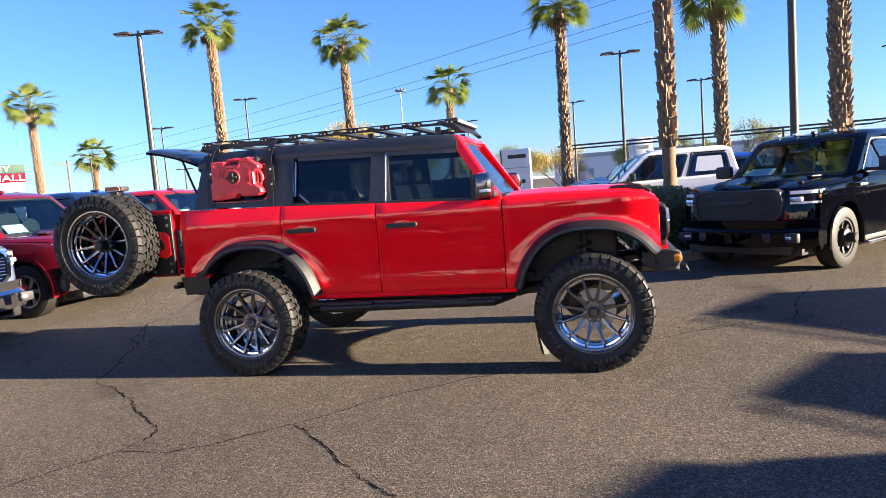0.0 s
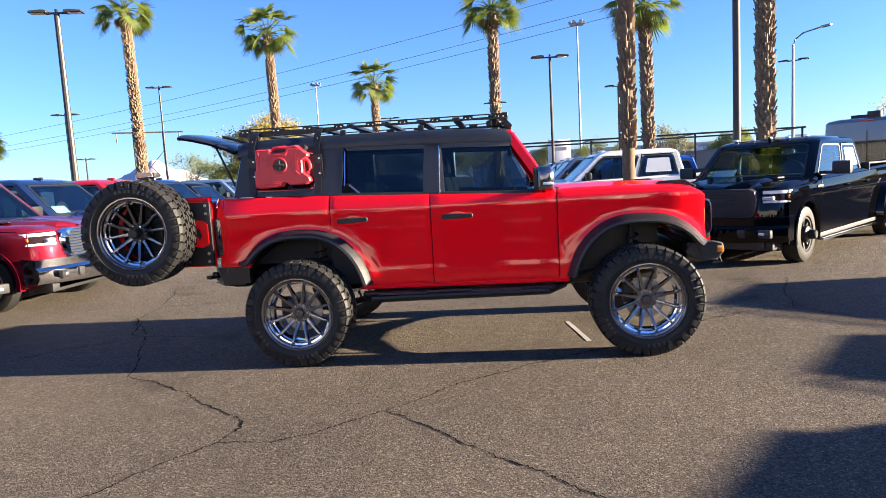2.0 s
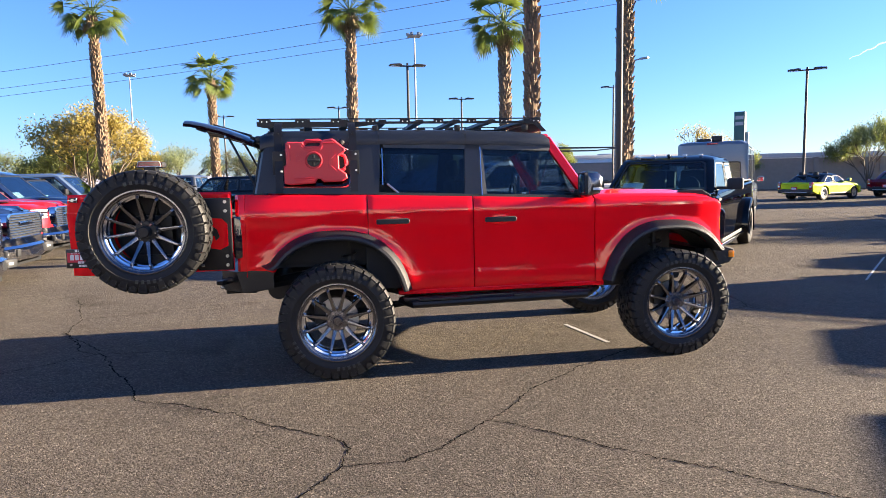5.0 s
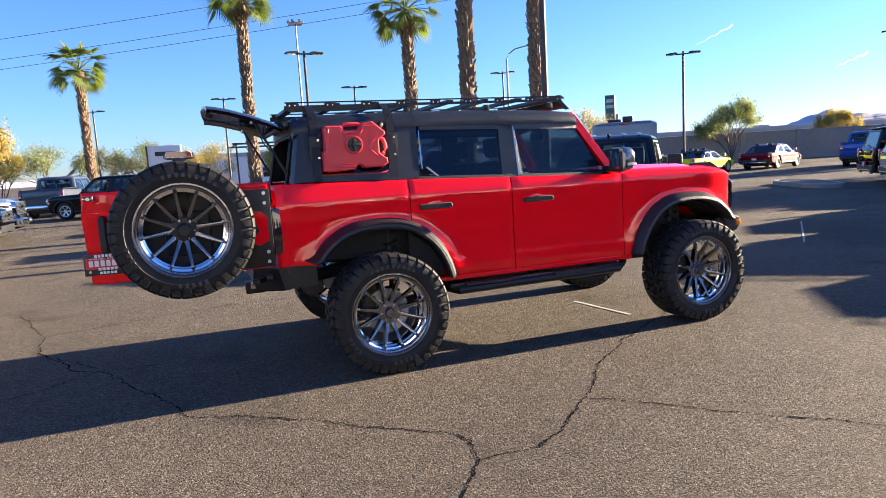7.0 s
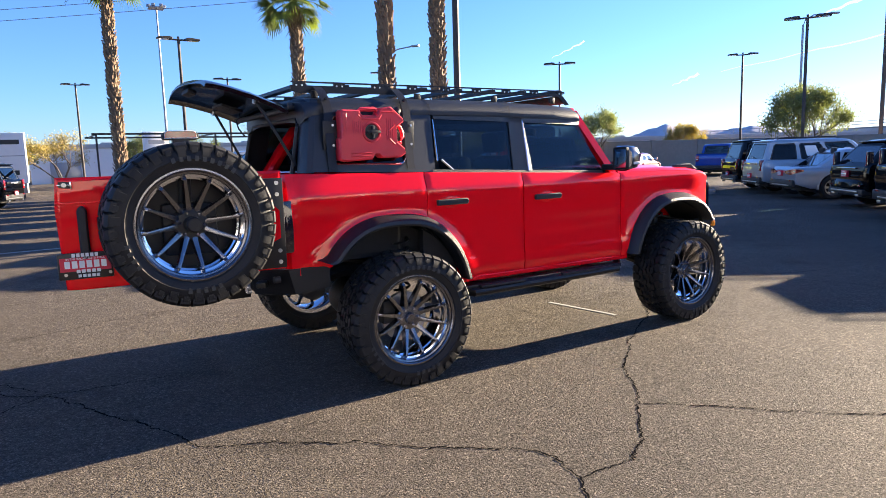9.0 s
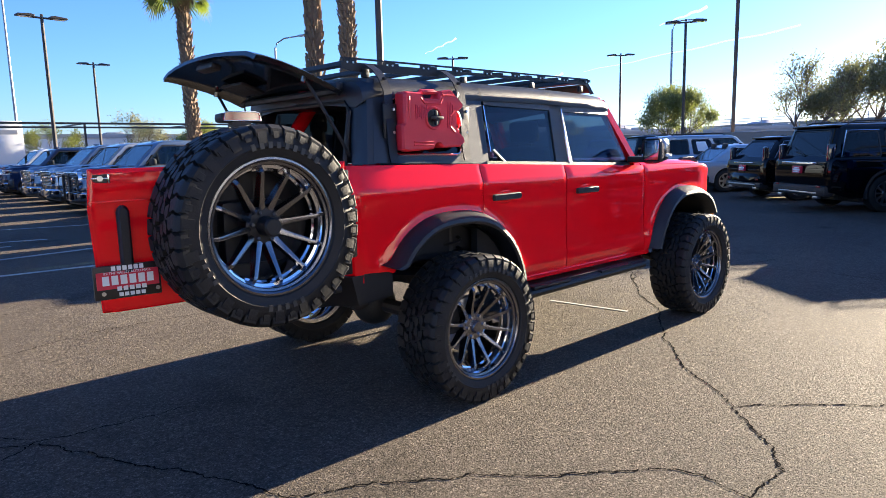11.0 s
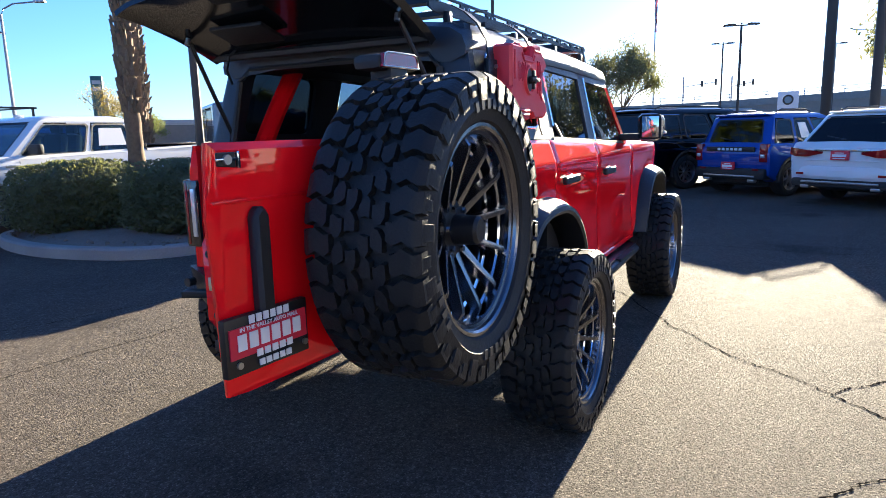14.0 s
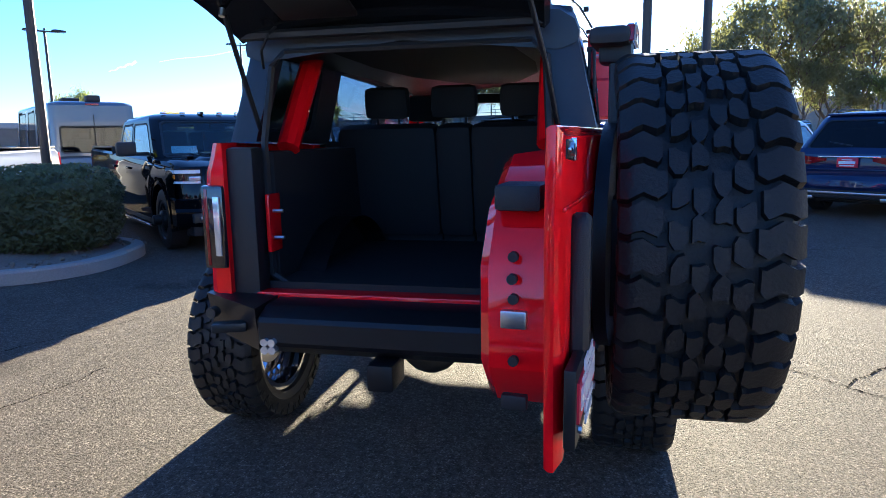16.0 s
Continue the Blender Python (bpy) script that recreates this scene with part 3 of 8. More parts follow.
    r2 = ring(x0b + (x0t - x0b) * 0.9, x1b + (x1t - x1b) * 0.9, tw + 0.02, zt - 0.10, 0.06)
    r3, r4 = ring(x0t + 0.03, x1t - 0.05, tw - 0.03, zt - 0.04, 0.10), ring(x0t + 0.16, x1t - 0.25, tw - 0.16, zt, 0.12)
    cuts = {"pickup": [(0.05, 0.43), (0.47, 0.94)], "suv": [(0.04, 0.30), (0.34, 0.60), (0.64, 0.95)], "sedan": [(0.16, 0.48), (0.52, 0.93)], "van": [(0.08, 0.34), (0.40, 0.62), (0.70, 0.94)]}[kind]
    def shrunk(rg, d):
        cx = (x0b + x1b) / 2
        return [(p[0] + (d if p[0] < cx else -d), p[1] * (1 - d / wb_), p[2] - d * (p[2] > zb + 0.1)) for p in rg]
    cab, lining = bmesh.new(), bmesh.new()
    for d in (0.0, 0.028):
        s2, s3, s4 = shrunk(r2, d), shrunk(r3, d), shrunk(r4, d)
        to = lining if d else cab
        loft([s2, s3, s4], caps=False, bm=to)
        to.faces.new([to.verts.new(p) for p in s4])
    panes = []
    for i in range(8):
        j = (i + 1) % 8
        q = (r1[i], r1[j], r2[j], r2[i])
        if i == 0:
            hs, v0, v1 = cuts, 0.08, 0.93
        elif i == 4:
            hs, v0, v1 = [(1 - u1, 1 - u0) for u0, u1 in reversed(cuts)], 0.08, 0.93
        elif i == 2:
            hs, v0, v1 = [(0.025, 0.975)], 0.05, 0.97
        elif i == 6:
            hs, v0, v1 = [(0.02, 0.98) if sleek else (0.06, 0.94)], (0.12 if kind != "van" else 0.06), (0.94 if kind != "van" else 0.60)
        else:
            hs, v0, v1 = [], 0, 1
        holed(cab, q, hs, v0, v1)
        i1, i2 = shrunk(r1, 0.028), shrunk(r2, 0.028)
        holed(lining, (i1[i], i1[j], i2[j], i2[i]), hs, v0, v1)
        for u0, u1 in hs:
            panes.append((i, [bi(q, u0, v0), bi(q, u1, v0), bi(q, u1, v1), bi(q, u0, v1)], u0, u1))
    bmesh.ops.remove_doubles(cab, verts=cab.verts, dist=0.0005)
    part("cab", cab, roof_mat or mat, v)
    part("cab_lining", lining, SEAT_CLOTH, v)
    privacy = kind in ("suv", "van")
    for i, pts, u0, u1 in panes:
        front_pane = (i == 0 and u1 > 0.9) or (i == 4 and u0 < 0.1)
        gm = glass or (GLASS_SHIELD if i == 2 else GLASS_SIDE if (front_pane or not privacy) else GLASS_PRIVACY)
        part("windshield" if i == 2 else "rear_window" if i == 6 else "window", quad_patch(*pts, push=-0.002, thick=0.006, round_=0.01), gm, v)
        part("window_seal", seal_ring(pts), BLACK_PLASTIC, v)
    # seats and dashboard behind the glass
    for k, xs in enumerate((x1b - 1.30, x1b - 2.15)):
        if xs < x0b + 0.25:
            continue
        for y_ in (-0.38, 0.38):
            st = part("seat", box((xs, y_, zb + 0.14), (0.16, 0.50, 0.52), 0.06, None, Matrix.Rotation(radians(-10), 4, "Y")), SEAT_CLOTH, v)
            part("headrest", box((xs - 0.07, y_, zb + 0.50), (0.10, 0.26, 0.17), 0.04), SEAT_CLOTH, st)
    part("dashboard", box((x1b - 0.42, 0, zb + 0.02), (0.70, 2 * wb_ - 0.2, 0.12), 0.04), SEAT_CLOTH, v)
    part("steering_wheel", disc((x1b - 0.80, 0.38, zb + 0.10), 0.19, 0.03, "x", 16), BLACK_PLASTIC, v)
    for s in (-1, 1):
        # seams, handle, mirror
        for u in [c[1] + 0.022 for c in cuts[:-1]] + [cuts[-1][1] - 0.01]:
            x = x0b + (x1b - x0b) * u
            seam = []
            for k in range(9):
                z = bz + 0.12 + (belt - 0.07 - bz - 0.12) * k / 8
                yy = s * (w * side_y(x) + bulge(z))
                seam.append([(x - 0.005, yy + s * 0.0008, z), (x + 0.005, yy + s * 0.0008, z), (x + 0.005, yy - s * 0.02, z), (x - 0.005, yy - s * 0.02, z)])
            part("door_seam", loft(seam), PLATE_BLACK, v)
        for u0, u1 in cuts[-2:]:
            x = x0b + (x1b - x0b) * u0 + 0.12
            part("door_handle", box((x, s * (w + 0.046), belt - 0.17), (0.19, 0.035, 0.035), 0.012), mat if not chrome else CHROME, v)
        mx = x1b - 0.42
        mir = box((mx, s * (w + (0.13 if not dually else 0.22)), belt + 0.12), (0.13, 0.22 if kind != "pickup" else 0.26, 0.18 if not dually else 0.20), 0.04)
        box((mx, s * (w + 0.01), belt + 0.05), (0.06, 0.18, 0.05), 0.01, mir)
        mr = part("side_mirror", mir, BLACK_PLASTIC if kind == "pickup" else mat, v)
        part("mirror_glass", box((mx - 0.067, s * (w + (0.13 if not dually else 0.22)), belt + 0.12), (0.006, 0.17, 0.13)), CHROME, mr)
        part("rocker_trim", box(((fax + rax) / 2, s * (w + 0.0), bz + 0.05), (wb - 2 * A, 0.04, 0.07), 0.012), CHROME if (chrome and kind == "pickup") else BLACK_PLASTIC, v)
        for ax in (fax, rax):
            pts = arch(ax, A + 0.035, bz, cz, 14) + arch(ax, A - 0.02, bz, cz, 14, True)
            part("arch_trim", prism(pts, s * (w * side_y(ax + 0.3) - 0.06), s * (w * side_y(ax + 0.3) + 0.034)), BLACK_PLASTIC if kind in ("suv", "van") else mat, v)
    if sticker:
        q = (r1[2], r1[3], r2[3], r2[2])
        part("price_sheet", quad_patch(bi(q, 0.10, 0.10), bi(q, 0.32, 0.10), bi(q, 0.32, 0.36), bi(q, 0.10, 0.36), push=-0.03, round_=0.003, thick=0.003), WHITE_PLASTIC, v)
        i = 0 if sheet < 0 else 4
        q = (r1[i], r1[i + 1], r2[i + 1], r2[i])
        u0, u1 = (cuts[-2][0] + 0.06, cuts[-2][1] - 0.07)
        if i == 4:
            u0, u1 = 1 - u1, 1 - u0
        part("window_sheet", quad_patch(bi(q, u0, 0.28), bi(q, u1, 0.28), bi(q, u1, 0.80), bi(q, u0, 0.80), push=0.004, round_=0.003, thick=0.003), WHITE_PLASTIC, v)
    # nose
    gz0, gz1 = bz + (0.43 if kind == "pickup" else 0.36), nose - (0.02 if kind == "pickup" else 0.05)
    gm_ = CHROME if chrome else BLACK_PLASTIC
    gw = W * (0.60 if kind == "pickup" else 0.60 if kind != "sedan" else 0.5)
    def hexa(k, x):
        zc, hh = (gz0 + gz1) / 2, (gz1 - gz0) / 2
        return [(x, q * gw / 2 * k, zc + e * hh * k) for q, e in ((-1, 0.30), (-0.95, 0.82), (-0.84, 1), (0.84, 1), (0.95, 0.82), (1, 0.30), (0.96, -0.70), (0.84, -1), (-0.84, -1), (-0.96, -0.70))]
    part("grille", loft([hexa(1.0, f - 0.12), hexa(1.0, f + 0.016)]), BLACK_PLASTIC, v)
    part("grille_surround", loft([hexa(1.09, f - 0.10), hexa(1.08, f + 0.030), hexa(0.98, f + 0.038), hexa(0.97, f - 0.01)], caps=False), gm_, v)
    for i in range(8 if kind == "pickup" else 6):
        z = gz0 + (gz1 - gz0) * (i + 1) / (9 if kind == "pickup" else 7)
        part("grille_bar", box((f + 0.020, 0, z), (0.03, gw * (0.93 if 0 < i < 7 else 0.84), 0.016), 0.005), gm_, v)
    part("grille_badge", box((f + 0.040, 0, (gz0 + gz1) / 2 + 0.03), (0.012, gw * 0.36, 0.06), 0.01), gm_ if chrome else FLARE_PLASTIC, v)
    def nose_band(s, q0, side, z0, z1, out, deep=0.06):
        """A strip that hugs the nose from q0 round the corner and back along the wing."""
        way = [(f - 0.03 - nose_x(q), s * q * w * side_y(f)) for q in (q0, q0 + (0.9 - q0) * 0.5, 0.9, 0.965)]
        way += [(f - 0.05 - nose_x(1) - side * t, s * w * side_y(f - nose_x(1) - side * t)) for t in (0.08, 0.4, 1.0)]
        rings = []
        for n_, (x_, y_) in enumerate(way):
            o = (out, 0) if n_ == 0 else (out * 0.8, s * out * 0.6) if n_ < 4 else (0, s * out)
            i_ = (-deep, 0) if n_ < 2 else (-deep * 0.8, -s * deep * 0.6) if n_ < 4 else (0, -s * deep)
            e = 0.5 * (z1 - z0) * (0.25 if n_ == len(way) - 1 else 0)
            rings.append([(x_ + i_[0], y_ + i_[1], z0 + e), (x_ + o[0], y_ + o[1], z0 + e), (x_ + o[0], y_ + o[1], z1), (x_ + i_[0], y_ + i_[1], z1)])
        return loft(rings)
    for s in (-1, 1):
        k0 = gw / 2 * 1.13 / (w * side_y(f))
        hl = part("headlight", nose_band(s, k0, 0.16, gz1 - 0.19, gz1 - 0.005, 0.006), LENS_SMOKE, v)
        part("light_bar", nose_band(s, k0 + 0.02, 0.13, gz1 - 0.062, gz1 - 0.018, 0.016), LENS_BRIGHT, hl)
        part("projector", box((f - 0.03 - nose_x(0.8), s * 0.80 * w * side_y(f), gz1 - 0.125), (0.08, 0.16, 0.06), 0.02), LENS_CLEAR, hl)
        part("lamp_trim", nose_band(s, k0 + 0.02, 0.12, gz1 - 0.188, gz1 - 0.160, 0.016), LENS_BRIGHT, hl)
        part("turn_signal", box((f - 0.10 - nose_x(1), s * (w * side_y(f - 0.3) - 0.012), gz1 - 0.105), (0.11, 0.05, 0.06), 0.012), LENS_AMBER, hl)
    if kind == "pickup":
        rings = []
        for q in (-1.0, -0.93, -0.75, -0.4, 0.0, 0.4, 0.75, 0.93, 1.0):
            xo = f + 0.10 - 0.26 * abs(q) ** 3.5
            zo = 0.03 * abs(q)
            rings.append([(xo - 0.20, q * (w + 0.01), bz + 0.06 + zo), (xo - 0.02, q * (w + 0.01), bz + 0.06 + zo), (xo + 0.02, q * (w + 0.01), bz + 0.12 + zo), (xo + 0.015, q * (w + 0.01), bz + 0.27), (xo - 0.03, q * (w + 0.01), bz + 0.31), (xo - 0.02, q * (w + 0.01), bz + 0.42), (xo - 0.22, q * (w + 0.01), bz + 0.44)])
        part("front_bumper", loft(rings), gm_ if chrome and mat is not WHITE_PAINT else mat, v)
        part("bumper_intake", box((f + 0.085, 0, bz + 0.20), (0.04, W * 0.52, 0.12), 0.015), BLACK_PLASTIC, v)
        for s in (-1, 1):
            fg = part("fog_lamp", box((f + 0.03, s * (w - 0.26), bz + 0.20), (0.06, 0.26, 0.12), 0.02, None, Matrix.Rotation(s * radians(-16), 4, "Z")), BLACK_PLASTIC, v)
            part("fog_lens", box((f + 0.062, s * (w - 0.27), bz + 0.20), (0.012, 0.09, 0.035), 0.008, None, Matrix.Rotation(s * radians(-16), 4, "Z")), LENS_CLEAR, fg)
        part("air_dam", box((f - 0.25, 0, bz + 0.02), (0.3, W - 0.35, 0.14), 0.03), BLACK_PLASTIC, v)
        rings = []
        for x_, zz, k in ((cowl + 0.03, hood + 0.0, 0.8), (cowl + 0.3, hood + 0.02, 1.0), (f - 0.55, hood - 0.03, 1.0), (f - 0.22, nose + 0.055, 0.8), (f - 0.09, nose - 0.01, 0.45)):
            rings.append([(x_, y_ * k, zz + dz) for y_, dz in ((-0.62, -0.03), (-0.52, 0.035), (-0.40, 0.045), (-0.34, 0.02), (0.34, 0.02), (0.40, 0.045), (0.52, 0.035), (0.62, -0.03))])
        part("hood_bulge", loft(rings, close=False, caps=False), mat, v)
        for s in (-1, 1):
            part("hood_vent", box((cowl + 0.42, s * 0.60, hood + 0.018), (0.20, 0.07, 0.02), 0.006, None, Matrix.Rotation(s * radians(-8), 4, "Z")), BLACK_PLASTIC, v)
            part("fender_badge", box((cowl - 0.05, s * (w + 0.033), belt - 0.14), (0.24, 0.012, 0.04), 0.004), SILVER_METAL if chrome else FLARE_PLASTIC, v)
        # bed
        bx0, bx1 = b + 0.10, x0b - 0.06
        part("bed_floor", box(((bx0 + bx1) / 2, 0, deck + 0.002), (bx1 - bx0, W - 0.26, 0.012)), BLACK_PLASTIC, v)
        part("cab_gap", box((x0b - 0.03, 0, belt - 0.2), (0.02, W + 0.002, 0.7)), BLACK_PLASTIC, v)
        part("rear_bumper", box((b - 0.03, 0, bz + 0.22), (0.2, W - 0.06, 0.20), 0.03), CHROME if chrome else BLACK_PLASTIC, v)
        part("tailgate_inset", box((b + 0.01, 0, belt - 0.16), (0.03, W - 0.5, 0.3), 0.01), mat, v)
        for s in (-1, 1):
            part("running_board", box(((fax + rax) / 2, s * (w + 0.01), bz - 0.02), (wb - 2 * A - 0.1, 0.10, 0.045), 0.015), SILVER_METAL if not dually else CHROME, v)
            part("bed_rail", box(((bx0 + bx1) / 2, s * (w - 0.09), deck + 0.012), (bx1 - bx0, 0.12, 0.03), 0.01), BLACK_PLASTIC, v)
    else:
        part("lower_grille", box((f - 0.015, 0, bz + 0.18), (0.06, W * 0.66, 0.18), 0.02), BLACK_PLASTIC, v)
        if sleek:
            rings = []
            for q in (-1.0, -0.93, -0.75, -0.4, 0, 0.4, 0.75, 0.93, 1.0):
                back = b - 0.07 + 0.26 * abs(q) ** 5
                rings.append([(back + 0.30, q * w, bz + 0.16), (back + 0.03, q * w, bz + 0.17), (back, q * w, bz + 0.22), (back + 0.005, q * w, bz + 0.33), (back + 0.05, q * w, bz + 0.40), (back + 0.30, q * w, bz + 0.42)])
            bumper = part("rear_bumper", loft(rings), mat, v, sharp=30)
            part("diffuser", box((b + 0.09, 0, bz + 0.10), (0.24, W - 0.16, 0.15), 0.04), BLACK_PLASTIC, bumper)
            part("tailgate_crease", box((b + 0.0, 0, bz + 0.50), (0.03, W * 0.66, 0.02), 0.008), mat, v)
        else:
            bumper = part("rear_bumper", box((b + 0.10, 0, bz + 0.17), (0.26, W - 0.10, 0.22), 0.05), BLACK_PLASTIC, v)
        part("bumper_trim", box((b - 0.025 - 0.02 * sleek, 0, bz + 0.12), (0.03, W * 0.7, 0.035), 0.01), SILVER_METAL, bumper)
        if kind == "suv":
            if tail == "tall" and chrome:
                tb = part("tailgate_panel", box((b + 0.005, 0, belt - 0.07), (0.03, W * 0.66, 0.10), 0.012), PLATE_BLACK, v)
                for i in range(6):
                    part("letter_bar", box((b - 0.012, (i - 2.5) * 0.105, belt - 0.07), (0.006, 0.07, 0.05)), WHITE_PLASTIC, tb)
            else:
                part("tailgate_bar", box((b - 0.004, 0, belt - 0.08), (0.035, W * (0.50 if sleek else 0.62), 0.03 if sleek else 0.06), 0.008), CHROME, v)
            for s in (-1, 1):
                if chrome and mat is BLACK_PAINT:
                    u0, u1 = cuts[0]
                    q = (r1[0], r1[1], r2[1], r2[0]) if s < 0 else (r1[5], r1[4], r2[4], r2[5])
                    way = [bi(q, u1, 0.93), bi(q, u0, 0.93), bi(q, u0, 0.07), bi(q, u1, 0.07)]
                    part("window_brightwork", tube([p + Vector((0, s * 0.012, 0)) for p in way], 0.014, 6), CHROME, v)
            part("roof_spoiler", box((x0t + 0.06, 0, zt - 0.045), (0.24, tw * 1.85, 0.04), 0.015), roof_mat or mat, v)
            part("rear_wiper", tube([(b + 0.10, 0.0, belt + 0.10), (b + 0.13, 0.36, belt + 0.16)], 0.012, 5), BLACK_PLASTIC, v)
            for s in (-1, 1):
                part("exhaust_tip", box((b + 0.02, s * (w - 0.35), bz + 0.03), (0.10, 0.16, 0.06), 0.015), SILVER_METAL, v)
    if kind == "van":
        part("door_gap", box((b + 0.035, 0, H * 0.52), (0.03, 0.010, H * 0.70)), BLACK_PLASTIC, v)
        for s in (-1, 1):
            part("rear_hinge", box((b + 0.03, s * (w - 0.05), belt + 0.1), (0.04, 0.05, 0.09), 0.01), BLACK_PLASTIC, v)
        part("roof_vent", box((x0t + 0.9, 0.3, zt + 0.05), (0.4, 0.4, 0.12), 0.03), BLACK_PLASTIC, v)
        part("roof_vent", box((x0t + 0.35, -0.1, zt + 0.08), (0.3, 0.3, 0.16), 0.03), BLACK_PLASTIC, v)
        part("high_stop_lamp", box((x0t - 0.01, 0, zt - 0.07), (0.05, 0.3, 0.05), 0.01), LENS_RED, v)
    for s in (-1, 1):
        if tail == "wide":
            rings = []
            for x, y, z0, z1 in ((-0.03, 0.36, -0.145, -0.105), (-0.04, w - 0.36, -0.20, -0.08), (-0.025, w - 0.14, -0.20, -0.05), (0.04, w + 0.01, -0.165, -0.04), (0.20, w + 0.046, -0.115, -0.06)):
                rings.append([(b + x, s * y, belt + z0), (b + x, s * y, belt + z1), (b + x + 0.14, s * (y - 0.06), belt + z1), (b + x + 0.14, s * (y - 0.06), belt + z0)])
            tl = loft(rings)
        elif tail == "slim":
            tl = box((b + 0.13, s * (w - 0.13), belt + 0.02), (0.14, 0.09, 0.62), 0.03)
        else:
            tl = box((b + 0.05, s * (w - 0.11), belt - 0.14), (0.13, 0.16, 0.36), 0.025)
        part("tail_light", tl, LENS_RED if tail != "slim" else LENS_SMOKE, v)
        part("tail_lens", box((b - 0.016, s * (w - 0.11), belt - 0.20), (0.02, 0.10, 0.07), 0.008) if tail == "tall" else box((b - 0.042, s * (w - 0.28), belt - 0.15), (0.02, 0.20, 0.022), 0.006) if tail == "wide" else box((b + 0.055, s * (w - 0.13), belt + 0.02), (0.02, 0.02, 0.56), 0.006), LENS_CLEAR if tail == "tall" else LENS_RED, v)
        part("reflector", box((b - 0.03, s * (w - 0.25), bz + 0.26), (0.012, 0.14, 0.04), 0.004), LENS_RED, v)
    if sign_plate:
        pz = bz + 0.22 if kind == "pickup" else {"tall": bz + 0.32, "slim": belt - 0.22, "wide": belt - 0.17}[tail]
        pl = part("dealer_plate", box((b - 0.035, 0, pz), (0.05, 0.31, 0.16), 0.006), PLATE_RED, v, "red and white dealer plate")
        for dz, ww, hh in ((0.045, 0.16, 0.014), (0.0, 0.25, 0.045), (-0.050, 0.22, 0.018)):
            part("plate_bar", box((b - 0.063, 0, pz + dz), (0.006, ww, hh)), WHITE_PLASTIC, pl)
    part("antenna_fin" if kind != "pickup" else "roof_lamp", box((x0t + 0.5 if kind != "pickup" else x1t - 0.2, 0, zt + 0.01), (0.18, 0.05, 0.05), 0.015), mat, v)
    if dually:
        for i in range(5):
            part("cab_marker_lamp", box((x1t - 0.16, (i - 2) * 0.28, zt + 0.012), (0.09, 0.07, 0.035), 0.01), LENS_CLEAR, v)
        for s in (-1, 1):
            pts = arch(rax, A + 0.10, bz, cz, 14) + arch(rax, A - 0.02, bz, cz, 14, True)
            part("dually_fender", loft([[(p[0], s * (w - 0.05), p[1]) for p in pts], [(p[0] * 0.93 + rax * 0.07, s * (w + 0.13), p[1] - 0.02) for p in pts], [(p[0] * 0.88 + rax * 0.12, s * (w + 0.15), p[1] - 0.05) for p in pts]]), mat, v)
    if rack:
        for s in (-1, 1):
            part("roof_rail", tube([(x0t + 0.25, s * (tw - 0.1), zt + 0.0), (x0t + 0.4, s * (tw - 0.1), zt + 0.05), (x1t - 0.5, s * (tw - 0.1), zt + 0.05), (x1t - 0.35, s * (tw - 0.1), zt - 0.01)], 0.018), BLACK_PLASTIC, v)
    if bars:
        gb = bmesh.new()
        for s in (-1, 1):
            box((f + 0.14, s * 0.28, bz + 0.45), (0.05, 0.08, 0.7), 0.01, gb)
            tube([(f + 0.14, s * 0.28, bz + 0.75), (f + 0.1, s * 0.85, bz + 0.72), (f + 0.1, s * 0.9, bz + 0.35), (f + 0.14, s * 0.28, bz + 0.3)], 0.025, 8, gb)
        tube([(f + 0.14, -0.28, bz + 0.78), (f + 0.14, 0.28, bz + 0.78)], 0.025, 8, gb)
        part("grille_guard", gb, BLACK_STEEL, v)
    for ax in (fax, rax):
        for s in (-1, 1):
            m = pose(ax, s * (w - 0.135), r) @ (Matrix.Rotation(math.pi, 4, "Z") if s > 0 else Matrix.Identity(4))
            if dually and ax == rax:
                m = pose(ax, s * (w + 0.0), r) @ (Matrix.Rotation(math.pi, 4, "Z") if s > 0 else Matrix.Identity(4))
            if dually and ax == fax:
                part("hub_extension", lathe([(0.0, -0.17), (0.055, -0.17), (0.068, -0.155), (0.070, -0.07), (0.115, -0.06), (0.125, -0.05), (0.13, 0.06)], 16), BLACK_STEEL, v, "", pose(ax, s * (w - 0.05), r) @ Matrix.Rotation(math.pi if s > 0 else 0, 4, "Z"))
            road_wheel(v, m, r, 0.13, r * (0.64 if kind != "pickup" else 0.60), spokes, rim_mat)
    return v


GLASS_SHIELD = glass_material("shield_glass", (0.82, 0.97, 1.0), 0.0, 0.82)
GLASS_SIDE = glass_material("door_glass", (0.80, 0.94, 1.0), 0.0, 0.70)
GLASS_PRIVACY = glass_material("privacy_glass", (0.85, 0.92, 1.0), 0.0, 0.30)
SEAT_CLOTH = material("seat_cloth", (0.02, 0.02, 0.022), 0.8, grain=0.2, scale=200)
GLASS_CAR = material("car_glass", (0.010, 0.013, 0.017), 0.02, spec=0.6)


